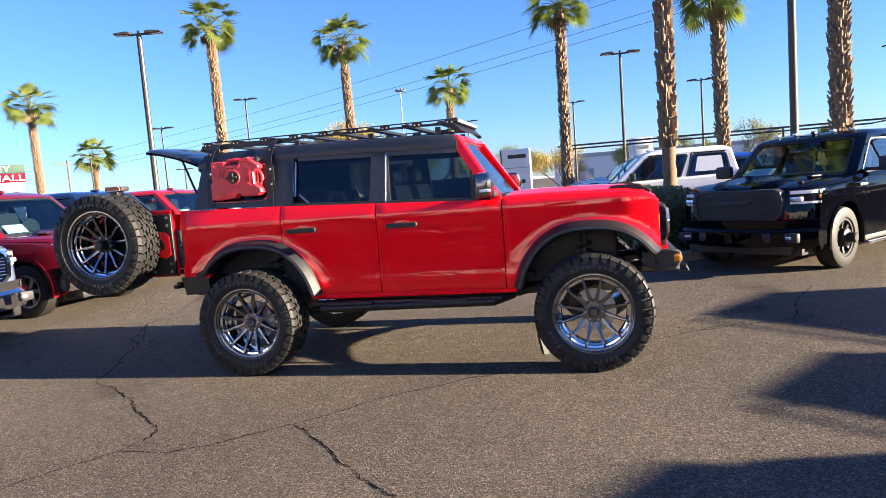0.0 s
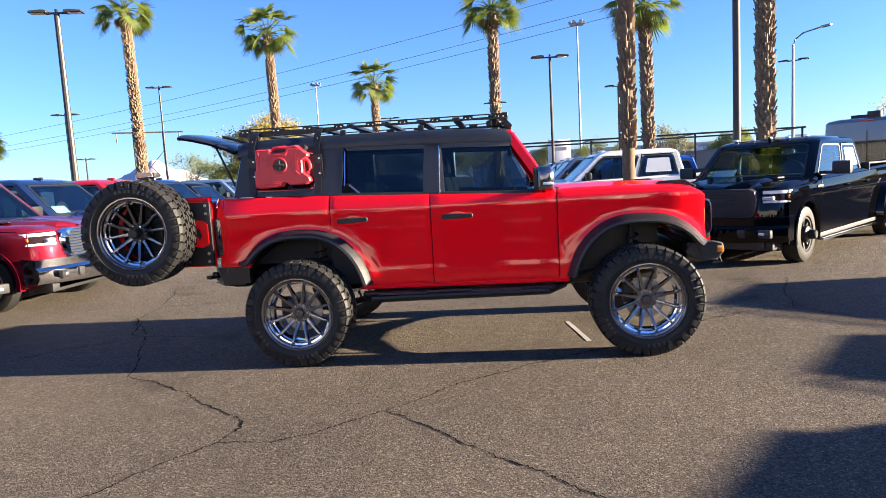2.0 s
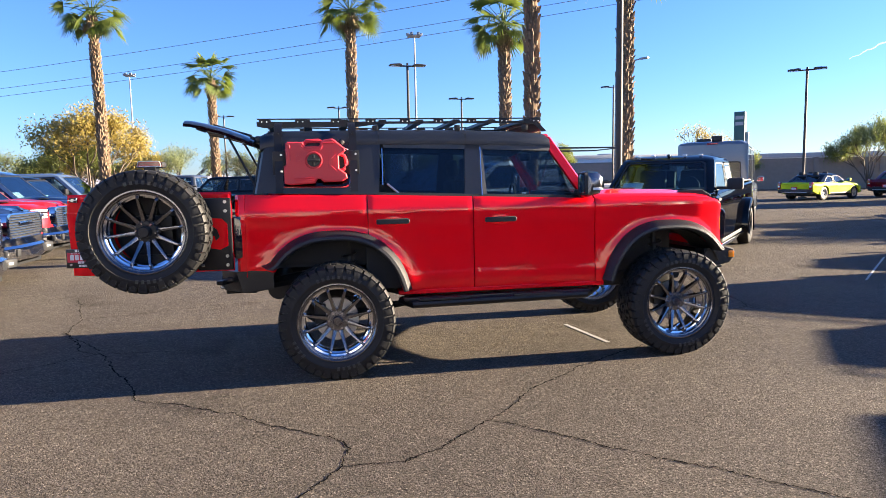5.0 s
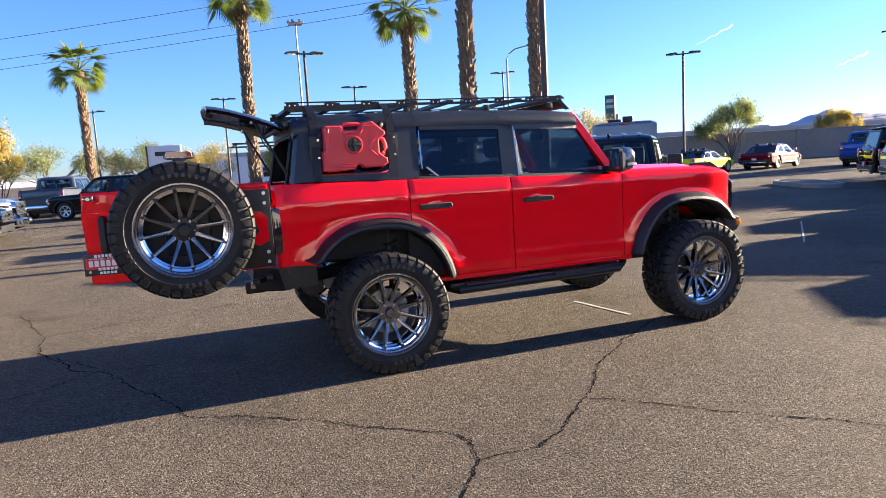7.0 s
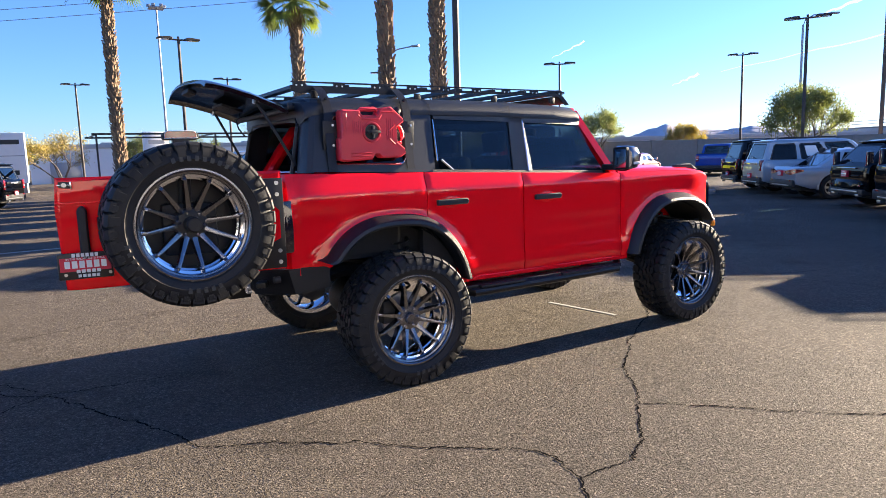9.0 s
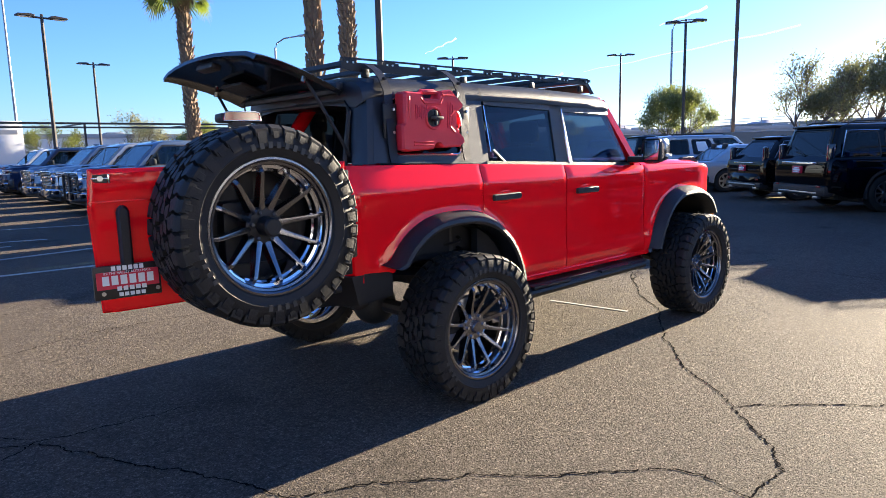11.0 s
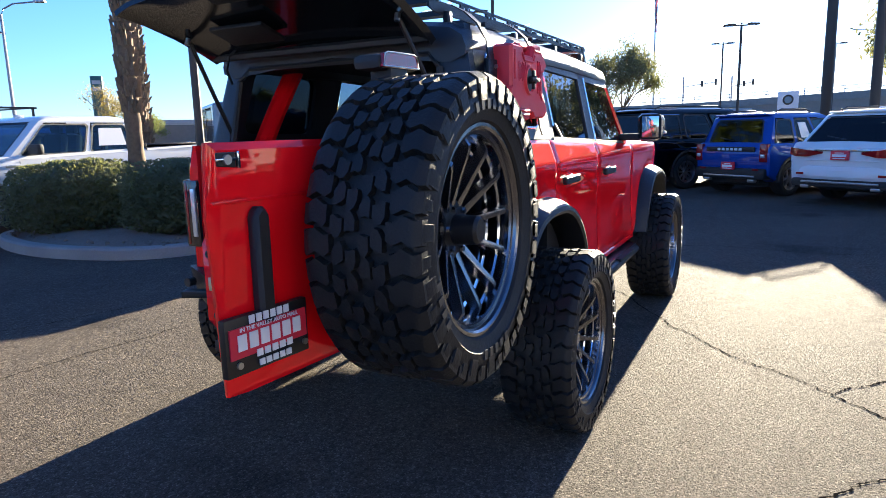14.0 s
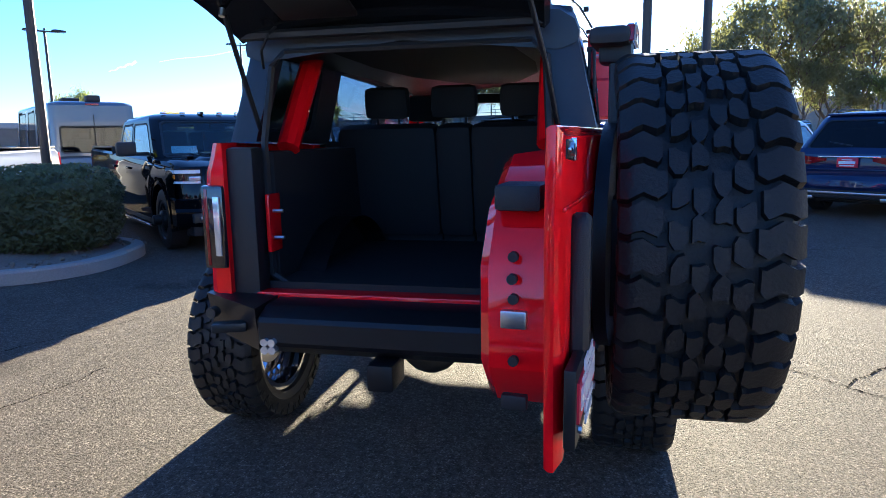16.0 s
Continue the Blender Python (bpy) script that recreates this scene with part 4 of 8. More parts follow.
# ---- plants ----
def palm_trunk(h, r0, r1, lean, seed, boots_from):
    rng = random.Random(seed)
    rings, segs = [], 14
    n = int(h / 0.16)
    for i in range(n + 1):
        f = i / n
        rr = r0 + (r1 - r0) * f ** 0.7 + (0.10 * math.exp(-f * h * 2.2))
        rr *= 1 + (0.05 if i % 2 else -0.03)
        cx = lean * f * f * h
        rings.append([(cx + rr * math.cos(2 * math.pi * k / segs) * (1 + rng.uniform(-0.05, 0.05)), rr * math.sin(2 * math.pi * k / segs) * (1 + rng.uniform(-0.05, 0.05)), f * h) for k in range(segs)])
    trunk = loft(rings)
    boots = bmesh.new()
    z, row = boots_from, 0
    while z < h - 0.1:
        f = z / h
        rr = r0 + (r1 - r0) * f ** 0.7
        for k in range(10):
            if rng.random() < 0.15:
                continue
            a = 2 * math.pi * (k + 0.5 * (row % 2)) / 10 + rng.uniform(-0.2, 0.2)
            w = (0.058 + rng.uniform(-0.015, 0.02)) * rr / 0.18
            ln = 0.15 + rng.uniform(-0.05, 0.11)
            out = (0.03 + rng.uniform(0, 0.06)) * rr / 0.18
            cx = lean * f * f * h
            ca, sa = math.cos(a), math.sin(a)
            def P(rad, t, dz):
                return boots.verts.new((cx + rad * ca - t * sa, rad * sa + t * ca, z + dz))
            v = [P(rr - 0.03, -w, 0), P(rr - 0.03, w, 0), P(rr + out, w * 0.35, ln), P(rr + out, -w * 0.35, ln), P(rr + 0.05, 0, 0.02), P(rr + out + 0.03, 0, ln * 0.96)]
            for q in ((0, 4, 5, 3), (4, 1, 2, 5), (0, 3, 2, 1)):
                boots.faces.new([v[i] for i in q])
        z += 0.115 + rng.uniform(-0.02, 0.02)
        row += 1
    return trunk, boots


def palm_crown(n, seed, dry=False):
    """Fan palm crown round the origin: curved leaf stalks, each with a twisted, pleated fan of narrow pointed blades."""
    rng = random.Random(seed)
    bm = bmesh.new()
    for i in range(n):
        az = i * 2.39996 + rng.uniform(-0.3, 0.3)
        f = (i + 0.5) / n
        el = radians(86 - 118 * f ** 0.85 + rng.uniform(-7, 7)) if not dry else radians(rng.uniform(-80, -45))
        ln = rng.uniform(0.72, 1.08) * (0.8 if dry else 1)
        d0 = Vector((math.cos(az) * math.cos(el), math.sin(az) * math.cos(el), math.sin(el)))
        p1 = d0 * ln * 0.55
        d1 = (d0 + Vector((0, 0, -0.30 * math.cos(el)))).normalized()
        p2 = p1 + d1 * ln * 0.45
        tube([d0 * 0.08, p1, p2], 0.020, 4, bm, 0.011)
        side = Matrix.Rotation(rng.uniform(-0.7, 0.7), 3, d1) @ Vector((-math.sin(az), math.cos(az), 0))
        side = (side - d1 * side.dot(d1)).normalized()
        fan_up = side.cross(d1).normalized()
        blades, R = 17, rng.uniform(0.60, 0.84)
        sag = rng.uniform(0.10, 0.30)
        for b in range(blades):
            t = (b / (blades - 1) - 0.5) * radians(172)
            fold = 0.30 * math.cos(t)
            bd = (d1 * math.cos(t) + side * math.sin(t) + fan_up * fold).normalized()
            perp = bd.cross(fan_up).normalized()
            reach = R * (0.72 + 0.28 * math.cos(t)) * rng.uniform(0.9, 1.1)
            m1 = p2 + bd * reach * 0.50
            m2 = p2 + bd * reach + Vector((0, 0, -sag * rng.uniform(0.5, 1.4))) * reach
            w = 0.033
            v = [bm.verts.new(q) for q in (p2 + perp * 0.012, p2 - perp * 0.012, m1 - perp * w, m1 + perp * w, m1 + fan_up * 0.016, m2)]
            bm.faces.new((v[0], v[4], v[3]))
            bm.faces.new((v[0], v[1], v[4]))
            bm.faces.new((v[1], v[2], v[4]))
            bm.faces.new((v[3], v[4], v[5]))
            bm.faces.new((v[4], v[2], v[5]))
    return finish(bm, 60)


CROWNS = [palm_crown(34, 11), palm_crown(30, 12)]
SKIRTS = [palm_crown(9, 21, True), palm_crown(7, 22, True)]
for me in CROWNS:
    me.materials.append(PALM_LEAF)
for me in SKIRTS:
    me.materials.append(PALM_DRY)


def palm(x, y, h, r0, r1, seed, lean=0.0, crown=1.0, turn=0.0, boots_from=0.5):
    p = thing("palm_tree", pose(x, y, 0, 0, 0, turn), "tall fan palm with rough brown trunk and green crown", "palm tree", "palms of the car park")
    t, bts = palm_trunk(h, r0, r1, lean, seed, boots_from)
    part("trunk", t, PALM_TRUNK, p, sharp=60)
    tagged(part("leaf_base", bts, PALM_BOOT, p, "stubs of cut fronds", sharp=20), kind="stuff")
    crown *= 0.86
    top = pose(lean * h, 0, h + 0.05, 0, 0, seed * 40) @ Matrix.Scale(crown, 4)
    part("crown", CROWNS[seed % 2], PALM_LEAF, p, "green fan fronds", top)
    part("dry_skirt", SKIRTS[seed % 2], PALM_DRY, p, "hanging dry fronds", pose(lean * h, 0, h + 0.05) @ Matrix.Scale(crown * 0.62, 4))
    return p


def branching(rng, bm, p, d, ln, r, depth, tips, spread):
    """Grows a limb and its forks; gathers twig ends."""
    q = p + d * ln * 0.5 + Vector((rng.uniform(-1, 1), rng.uniform(-1, 1), rng.uniform(-0.3, 0.6))) * ln * 0.07
    e = q + (d + Vector((rng.uniform(-1, 1), rng.uniform(-1, 1), rng.uniform(-0.2, 0.5))) * 0.18).normalized() * ln * 0.5
    tube([p, q, e], r, 6 if depth > 1 else 4, bm, r * 0.62)
    if depth <= 1:
        tips += [e, q]
    if depth == 0:
        tips.append((e + q) / 2)
        return
    for _ in range(3 if depth > 1 else 4):
        nd = (d + Vector((rng.uniform(-1, 1), rng.uniform(-1, 1), rng.uniform(-0.35, 0.6))) * spread).normalized()
        branching(rng, bm, e, nd, ln * rng.uniform(0.62, 0.82), r * 0.6, depth - 1, tips, spread)


def tree_meshes(seed, h, spread, leaves, leaf, bare=0.0, stems=3, low=0.26):
    """A desert tree forking near the ground: limbs, twigs, and sprays of small leaves along the twig ends."""
    rng = random.Random(seed)
    bm, tips = bmesh.new(), []
    tube([(0, 0, -0.05), (0.02, 0.01, h * 0.05), (0.0, 0.03, h * low * 0.5)], h * 0.024, 8, bm, h * 0.020)
    for k in range(stems):
        a = 2 * math.pi * (k + rng.uniform(-0.25, 0.25)) / stems
        lean = rng.uniform(0.35, 1.35)
        d = Vector((math.cos(a) * lean, math.sin(a) * lean, 1)).normalized()
        branching(rng, bm, Vector((0.0, 0.03, h * low * 0.45)), d, h * 0.27, h * 0.0115, 3, tips, spread)
    top = max(p.z for p in tips)
    lv = bmesh.new()
    for p in tips:
        if rng.random() < bare:
            continue
        c0 = p.copy()
        for _ in range(leaves):
            c = c0 + Vector((rng.gauss(0, 1), rng.gauss(0, 1), rng.gauss(0, 0.8))) * h * 0.042
            a = Vector((rng.uniform(-1, 1), rng.uniform(-1, 1), rng.uniform(-1, 1))).normalized() * leaf * rng.uniform(0.6, 1.3)
            b = a.orthogonal().normalized() * leaf * 0.42
            lv.faces.new([lv.verts.new(q) for q in (c - a, c + b, c + a, c - b)])
    for part_ in (bm, lv):
        bmesh.ops.scale(part_, vec=(h / top,) * 3, verts=part_.verts)
    return finish(bm, 60), finish(lv, 60)


TREES = [tree_meshes(s, 5.0, sp, n, lf, ba, st, lo) for s, sp, n, lf, ba, st, lo in ((5, 0.80, 22, 0.072, 0.05, 6, 0.10), (6, 0.90, 17, 0.072, 0.12, 6, 0.10), (8, 0.80, 11, 0.062, 0.30, 5, 0.12))]
for wood, leaves in TREES:
    wood.materials.append(BARK)


def tree(x, y, h, kind, mat, turn=0.0, wide=1.0, label="desert shade tree with fine olive-green leaves"):
    t = thing("tree", pose(x, y, 0, 0, 0, turn), label, "tree", "trees round the car park")
    s = Matrix.Diagonal((h / 5 * wide, h / 5 * wide, h / 5, 1))
    part("trunk", TREES[kind][0], BARK, t, at=s)
    key = (kind, mat.name)
    if key not in LEAFED:
        me = TREES[kind][1].copy()
        me.materials.clear()
        me.materials.append(mat)
        LEAFED[key] = me
    part("crown", LEAFED[key], mat, t, at=s)
    return t


LEAFED = {}


def leaf_shell(size, seed, n, leaf):
    """A clipped shrub: leaves scattered in the outer skin of a lumpy rounded block."""
    rng = random.Random(seed)
    lv = bmesh.new()
    for _ in range(n):
        d = Vector((rng.gauss(0, 1), rng.gauss(0, 1), rng.gauss(0, 1))).normalized()
        k = 1 / max(abs(d.x) ** 4 + abs(d.y) ** 4 + abs(d.z) ** 4, 1e-6) ** 0.25
        lump = 1 + 0.10 * noise.noise(d * 3.1 + Vector((seed, 0, 0))) - rng.random() ** 2 * 0.25
        c = Vector((d.x * size[0], d.y * size[1], d.z * size[2])) * k * lump + Vector((0, 0, size[2]))
        if c.z < 0.02:
            continue
        a = Vector((rng.uniform(-1, 1), rng.uniform(-1, 1), rng.uniform(-1, 1))).normalized() * leaf * rng.uniform(0.6, 1.3)
        b = a.orthogonal().normalized() * leaf * 0.5
        lv.faces.new([lv.verts.new(q) for q in (c - a, c + b, c + a, c - b)])
    core = bmesh.new()
    bmesh.ops.create_icosphere(core, subdivisions=3, radius=1)
    for v in core.verts:
        d = v.co.normalized()
        k = 1 / (abs(d.x) ** 4 + abs(d.y) ** 4 + abs(d.z) ** 4) ** 0.25
        v.co = Vector((d.x * size[0], d.y * size[1], d.z * size[2])) * k * (0.76 + 0.1 * noise.noise(d * 3.1 + Vector((seed, 0, 0)))) + Vector((0, 0, size[2]))
    return lv, core


def hedge(x, y, z, size, seed, turn=0.0, label="clipped round grey-green hedge on the planting island"):
    h = thing("hedge", pose(x, y, z, 0, 0, turn), label, "hedge", "hedges of the island")
    lv, core = leaf_shell(size, seed, int(15000 * size[0] * size[2]) + 6000, 0.034)
    part("leaves", lv, HEDGE_LEAF, h, sharp=60)
    part("core", core, HEDGE_LEAF, h, "dense inner growth")
    return h


# ---- lamps and poles ----
def lot_lamp(x, y, h, heads=2, turn=0.0, base=0.0, r=0.085, label="dark bronze twin-head parking lot lamp"):
    l = thing("lot_lamp", pose(x, y, base, 0, 0, turn), label, "street lamp", "lamps of the car park")
    part("pole", tube([(0, 0, -0.02), (0, 0, h)], r, 10, None, r * 0.75), POLE, l)
    part("base_plate", box((0, 0, 0.05), (0.4, 0.4, 0.1), 0.02), CONCRETE, l)
    part("bracket", box((0, 0, h - 0.02), (0.7, 0.09, 0.07), 0.01), POLE, l)
    for s in (-1, 1)[:heads]:
        hd = part("lamp_head", prism([(s * 0.30, h - 0.03), (s * 0.95, h - 0.02), (s * 0.93, h + 0.05), (s * 0.45, h + 0.09), (s * 0.30, h + 0.06)], -0.2, 0.2, bevel=0.012), POLE, l)
        part("lens", box((s * 0.65, 0, h - 0.033), (0.45, 0.28, 0.012)), LENS_CLEAR, hd)
    part("photocell", box((0, 0, h + 0.08), (0.10, 0.10, 0.10), 0.02), POLE, l)
    return l


def tall_pole(x, y, h, r, label="tall straight dark steel pole", turn=0.0):
    l = thing("steel_pole", pose(x, y, 0, 0, 0, turn), label, "pole", "tall poles")
    part("shaft", tube([(0, 0, -0.02), (0, 0, h)], r, 12, None, r * 0.8), POLE, l)
    part("base_plate", box((0, 0, 0.06), (r * 4, r * 4, 0.12), 0.02), CONCRETE, l)
    return l


def street_light(x, y, h, turn, label="grey roadway light with curved arm"):
    l = thing("street_light", pose(x, y, 0, 0, 0, turn), label, "street lamp", "roadway lights")
    part("pole", tube([(0, 0, -0.02), (0, 0, h * 0.93)], 0.11, 8, None, 0.07), POLE_GREY, l)
    part("arm", tube([(0, 0, h * 0.92), (0.15, 0, h * 0.96), (0.7, 0, h * 0.99), (1.9, 0, h)], 0.045, 6), POLE_GREY, l)
    part("lamp_head", box((2.15, 0, h), (0.6, 0.26, 0.12), 0.04), POLE_GREY, l)
    return l


def mast_light(x, y, h):
    l = thing("mast_light", pose(x, y, 0), "thin high mast with a ring of floodlights", "street lamp", "roadway lights")
    part("mast", tube([(0, 0, -0.02), (0, 0, h)], 0.16, 8, None, 0.09), POLE_GREY, l)
    part("ring", box((0, 0, h), (1.5, 1.5, 0.12), 0.05), POLE_GREY, l)
    for k in range(6):
        a = 2 * math.pi * k / 6
        part("floodlight", box((0.75 * math.cos(a), 0.75 * math.sin(a), h + 0.2), (0.34, 0.34, 0.28), 0.05), POLE_GREY, l)
    return l


# ---- the lifted red four-door ----
CAR_X, CAR_Y = -1.53, 6.05
REAR_AX, FRONT_AX = -2.975, -0.085
car = thing("lifted_offroader", pose(CAR_X, CAR_Y, 0), "lifted red four-door off-roader, tailgate and hatch glass open", "car")


def bpart(name, bm, mat, parent=None, label="", sharp=35.0):
    """A part of the red car, modelled at its x along the car park and y from the car's middle."""
    if parent is None or parent == car:
        bmesh.ops.translate(bm, verts=bm.verts, vec=(-CAR_X, 0, 0))
        return part(name, bm, mat, car, label, sharp=sharp)
    bmesh.ops.translate(bm, verts=bm.verts, vec=(-CAR_X, 0, 0))
    return part(name, bm, mat, parent, label, sharp=sharp)


def lerp_table(table, x):
    for (x0, y0), (x1, y1) in zip(table, table[1:]):
        if x <= x1:
            f = max(0.0, (x - x0) / (x1 - x0))
            return y0 + (y1 - y0) * f
    return table[-1][1]


def smooth_table(table, x):
    for (x0, y0), (x1, y1) in zip(table, table[1:]):
        if x <= x1:
            f = max(0.0, (x - x0) / (x1 - x0))
            f = f * f * (3 - 2 * f)
            return y0 + (y1 - y0) * f
    return table[-1][1]


SIDE = [(0.60, 0.798), (0.70, 0.812), (0.770, 0.8125), (0.780, 0.8093), (1.00, 0.804), (1.17, 0.803), (1.27, 0.808), (1.31, 0.806), (1.36, 0.788), (1.42, 0.768), (1.47, 0.757)]


def side_half(u, z):
    v = lerp_table(SIDE, z)
    v -= 0.055 * max(0, (u - 0.15) / 0.35) ** 2
    v -= 0.012 * max(0, (-3.45 - u) / 0.25) ** 2
    # haunches over the wheels
    for ax in (REAR_AX, FRONT_AX):
        d = math.hypot((u - ax) * 0.9, z - 0.52)
        v += 0.015 * math.exp(-((d - 0.585) / 0.06) ** 2)
    return v


def belt(u):
    return lerp_table([(-3.7, 1.448), (-2.7, 1.425), (-0.75, 1.352), (-0.6, 1.356), (0.30, 1.338), (0.40, 1.31), (0.48, 1.235)], u)


def arch_z(u, ax, w=0.545, top=1.075):
    """Height of the squared wheel opening."""
    d = abs(u - ax)
    if d > w:
        return 0.0
    k = 1 - (d / w) ** 2.6
    return 0.60 + (top - 0.60) * max(k, 0) ** 0.62


def panel(u0, u1, zlo, zhi, s, nu=18, nz=12, thick=0.035, crown=0.006):
    """A body panel between two heights, bent to the car's side, with turned-in edges."""
    bm = bmesh.new()
    grid = []
    for i in range(nu + 1):
        u = u0 + (u1 - u0) * i / nu
        a, b = zlo(u), zhi(u)
        col = []
        for j in range(nz + 1):
            z = a + (b - a) * j / nz
            edge = min(i, nu - i, j, nz - j)
            v = side_half(u, z) - (crown if edge == 0 else 0)
            col.append(bm.verts.new((u, s * v, z)))
        grid.append(col)
    for i in range(nu):
        for j in range(nz):
            bm.faces.new((grid[i][j], grid[i + 1][j], grid[i + 1][j + 1], grid[i][j + 1]))
    rim = [grid[i][0] for i in range(nu + 1)] + [grid[nu][j] for j in range(1, nz + 1)] + [grid[i][nz] for i in range(nu - 1, -1, -1)] + [grid[0][j] for j in range(nz - 1, 0, -1)]
    back = [bm.verts.new((v.co.x, v.co.y - s * thick, v.co.z)) for v in rim]
    n = len(rim)
    for i in range(n):
        bm.faces.new((rim[i], back[i], back[(i + 1) % n], rim[(i + 1) % n]))
    return bm


def flare(ax, s, w=0.545, top=1.075, front=False):
    """Moulded plastic lip round a wheel opening: a band swept along the arch."""
    rings = []
    n = 34
    for i in range(n + 1):
        f = (-1 if front else -0.93) + (1.93 if not front else 1.86) * i / n
        u = ax + f * w * 1.0
        z = arch_z(u * 0.9999 + ax * 0.0001, ax, w, top)
        # outward direction in the plane of the side
        e = 1e-3
        zu = (arch_z(min(u + e, ax + w), ax, w, top) - arch_z(max(u - e, ax - w), ax, w, top)) / (2 * e)
        zu = max(-9, min(9, zu))
        nrm = Vector((-zu, 1)).normalized()
        lo_cut = 0.86 if (f > 0 and front) or (f < 0 and not front) else 0.64
        z0 = max(z, lo_cut)
        base = side_half(u, min(z0 + 0.05, 1.3))
        def P(d, out):
            return (u + nrm.x * d, s * (base + out), max(z0 + nrm.y * d, lo_cut - 0.01))
        wid = 0.062
        rings.append([P(0.0, -0.05), P(-0.005, 0.088), P(0.010, 0.098), P(0.032, 0.092), P(wid, 0.040), P(wid + 0.012, 0.004), P(wid + 0.012, -0.02)])
    return loft(rings)


for s in (-1, 1):
    sill = lambda u: 0.635
    def rear_low(u):
        z = arch_z(u, REAR_AX)
        return max(z, lerp_table([(-3.66, 0.85), (-3.5, 0.845), (-3.4, 0.80), (-2.7, 0.635)], u))
    def front_low(u):
        z = arch_z(u, FRONT_AX)
        return max(z, lerp_table([(-0.7, 0.635), (0.2, 0.80), (0.36, 0.88), (0.48, 0.90)], u))
    q = bpart("quarter_panel", panel(-3.665, -2.704, rear_low, belt, s, 44, 34), RED)
    bpart("rear_door", panel(-2.698, -1.832, lambda u: max(0.635, arch_z(u, REAR_AX) if u < -2.40 else 0), belt, s, 36, 38), RED)
    bpart("front_door", panel(-1.824, -0.766, sill, belt, s, 24, 38), RED)
    bpart("front_fender", panel(-0.758, 0.440, front_low, belt, s, 48, 34), RED)
    bpart("door_gap_seal", prism([(-2.72, 0.65), (-0.74, 0.65), (-0.74, 1.33), (-2.72, 1.40)], s * 0.70, s * 0.755), INTERIOR)
    bpart("wheel_flare", flare(REAR_AX, s), FLARE_PLASTIC, label="grained dark grey wheel-arch flare")
    bpart("wheel_flare", flare(FRONT_AX, s, front=True), FLARE_PLASTIC, label="grained dark grey wheel-arch flare")
    # inner arches
    for ax in (REAR_AX, FRONT_AX):
        liner = bmesh.new()
        rings = []
        for v in (0.79, 0.42):
            rings.append([(ax + 0.54 * math.cos(math.pi * (0.11 + 0.78 * k / 14)), s * v, 0.60 + 0.47 * math.sin(math.pi * (0.11 + 0.78 * k / 14))) for k in range(15)])
        loft(rings, close=False, caps=False, bm=liner)
        bmesh.ops.solidify(liner, geom=liner.faces[:], thickness=0.012)
        bpart("arch_liner", liner, BLACK_PLASTIC)
    # rocker and side step
    bpart("rocker_panel", prism([(-2.47, 0.60), (-0.68, 0.60), (-0.68, 0.635), (-2.47, 0.635)], s * 0.70, s * 0.81, bevel=0.006), RED)
    step = bmesh.new()
    tube([(-2.44, s * 0.74, 0.545), (-2.36, s * 0.86, 0.525), (-0.86, s * 0.86, 0.540), (-0.72, s * 0.72, 0.57)], 0.034, 10, step)
    box((-1.62, s * 0.80, 0.565), (1.62, 0.12, 0.03), 0.008, step)
    st = bpart("side_step", step, BLACK_STEEL, label="black steel side step")
    for x0 in (-2.1, -1.3):
        bpart("step_pad", box((x0, s * 0.86, 0.566), (0.42, 0.075, 0.02), 0.006), BLACK_PLASTIC, st)
    for x0 in (-2.2, -1.6, -1.0):
        bpart("step_bracket", box((x0, s * 0.72, 0.545), (0.05, 0.26, 0.05), 0.01), BLACK_STEEL, st)
    # door handles with the body-coloured cup behind
    for x0, z0 in ((-2.50, 1.208), (-1.60, 1.199)):
        yy = s * (side_half(x0, z0) + 0.022)
        h = bpart("door_handle", prism([(x0 - 0.135, z0 - 0.022), (x0 + 0.125, z0 - 0.022), (x0 + 0.135, z0 + 0.0), (x0 + 0.125, z0 + 0.022), (x0 - 0.135, z0 + 0.018)], yy - 0.014, yy + 0.014, bevel=0.006), BLACK_PLASTIC, label="black pull handle")
        cup = bmesh.new()
        bmesh.ops.create_uvsphere(cup, u_segments=18, v_segments=8, radius=1, matrix=Matrix.Translation((x0, s * (side_half(x0, z0) - 0.002), z0 + 0.004)) @ Matrix.Diagonal((0.085, 0.006, 0.052, 1)))
        bpart("handle_cup", cup, RED)
    # greenhouse side: pillars, frames and glass lie on one leaning plane
    def G(u, z, out=0.0):
        return (u, s * (0.752 - (z - 1.40) * 0.225 + out), z)
    def gpanel(pts, out, thick):
        ring0 = [G(u, z, out) for u, z in pts]
        ring1 = [G(u, z, out - thick) for u, z in pts]
        return loft([ring0, ring1])
    rw = [(-2.545, 1.812), (-1.862, 1.792), (-1.884, 1.378), (-2.395, 1.395), (-2.545, 1.515)]
    fw = [(-1.728, 1.788), (-1.135, 1.770), (-0.945, 1.372), (-1.708, 1.388)]
    bpart("rear_side_window", gpanel(rw, -0.004, 0.008), GLASS_DARK, label="dark tinted side window")
    bpart("front_side_window", gpanel(fw, -0.004, 0.008), GLASS_FRONT, label="tinted side window")
    fr = bmesh.new()
    merge(fr, gpanel([(-1.892, 1.372), (-1.700, 1.384), (-1.722, 1.83), (-1.866, 1.83)], 0.006, 0.05))
    merge(fr, gpanel([(-2.545, 1.805), (-1.862, 1.786), (-1.13, 1.764), (-1.12, 1.835), (-2.56, 1.845)], 0.006, 0.05))
    bpart("pillar_and_frame", fr, PILLAR_PLASTIC, label="matt dark door pillar and window frame")
    sweep = bmesh.new()
    tube([G(-2.40, 1.395, 0.004), G(-2.53, 1.51, 0.004)], 0.009, 6, sweep)
    bpart("window_divider", sweep, SILVER_METAL)
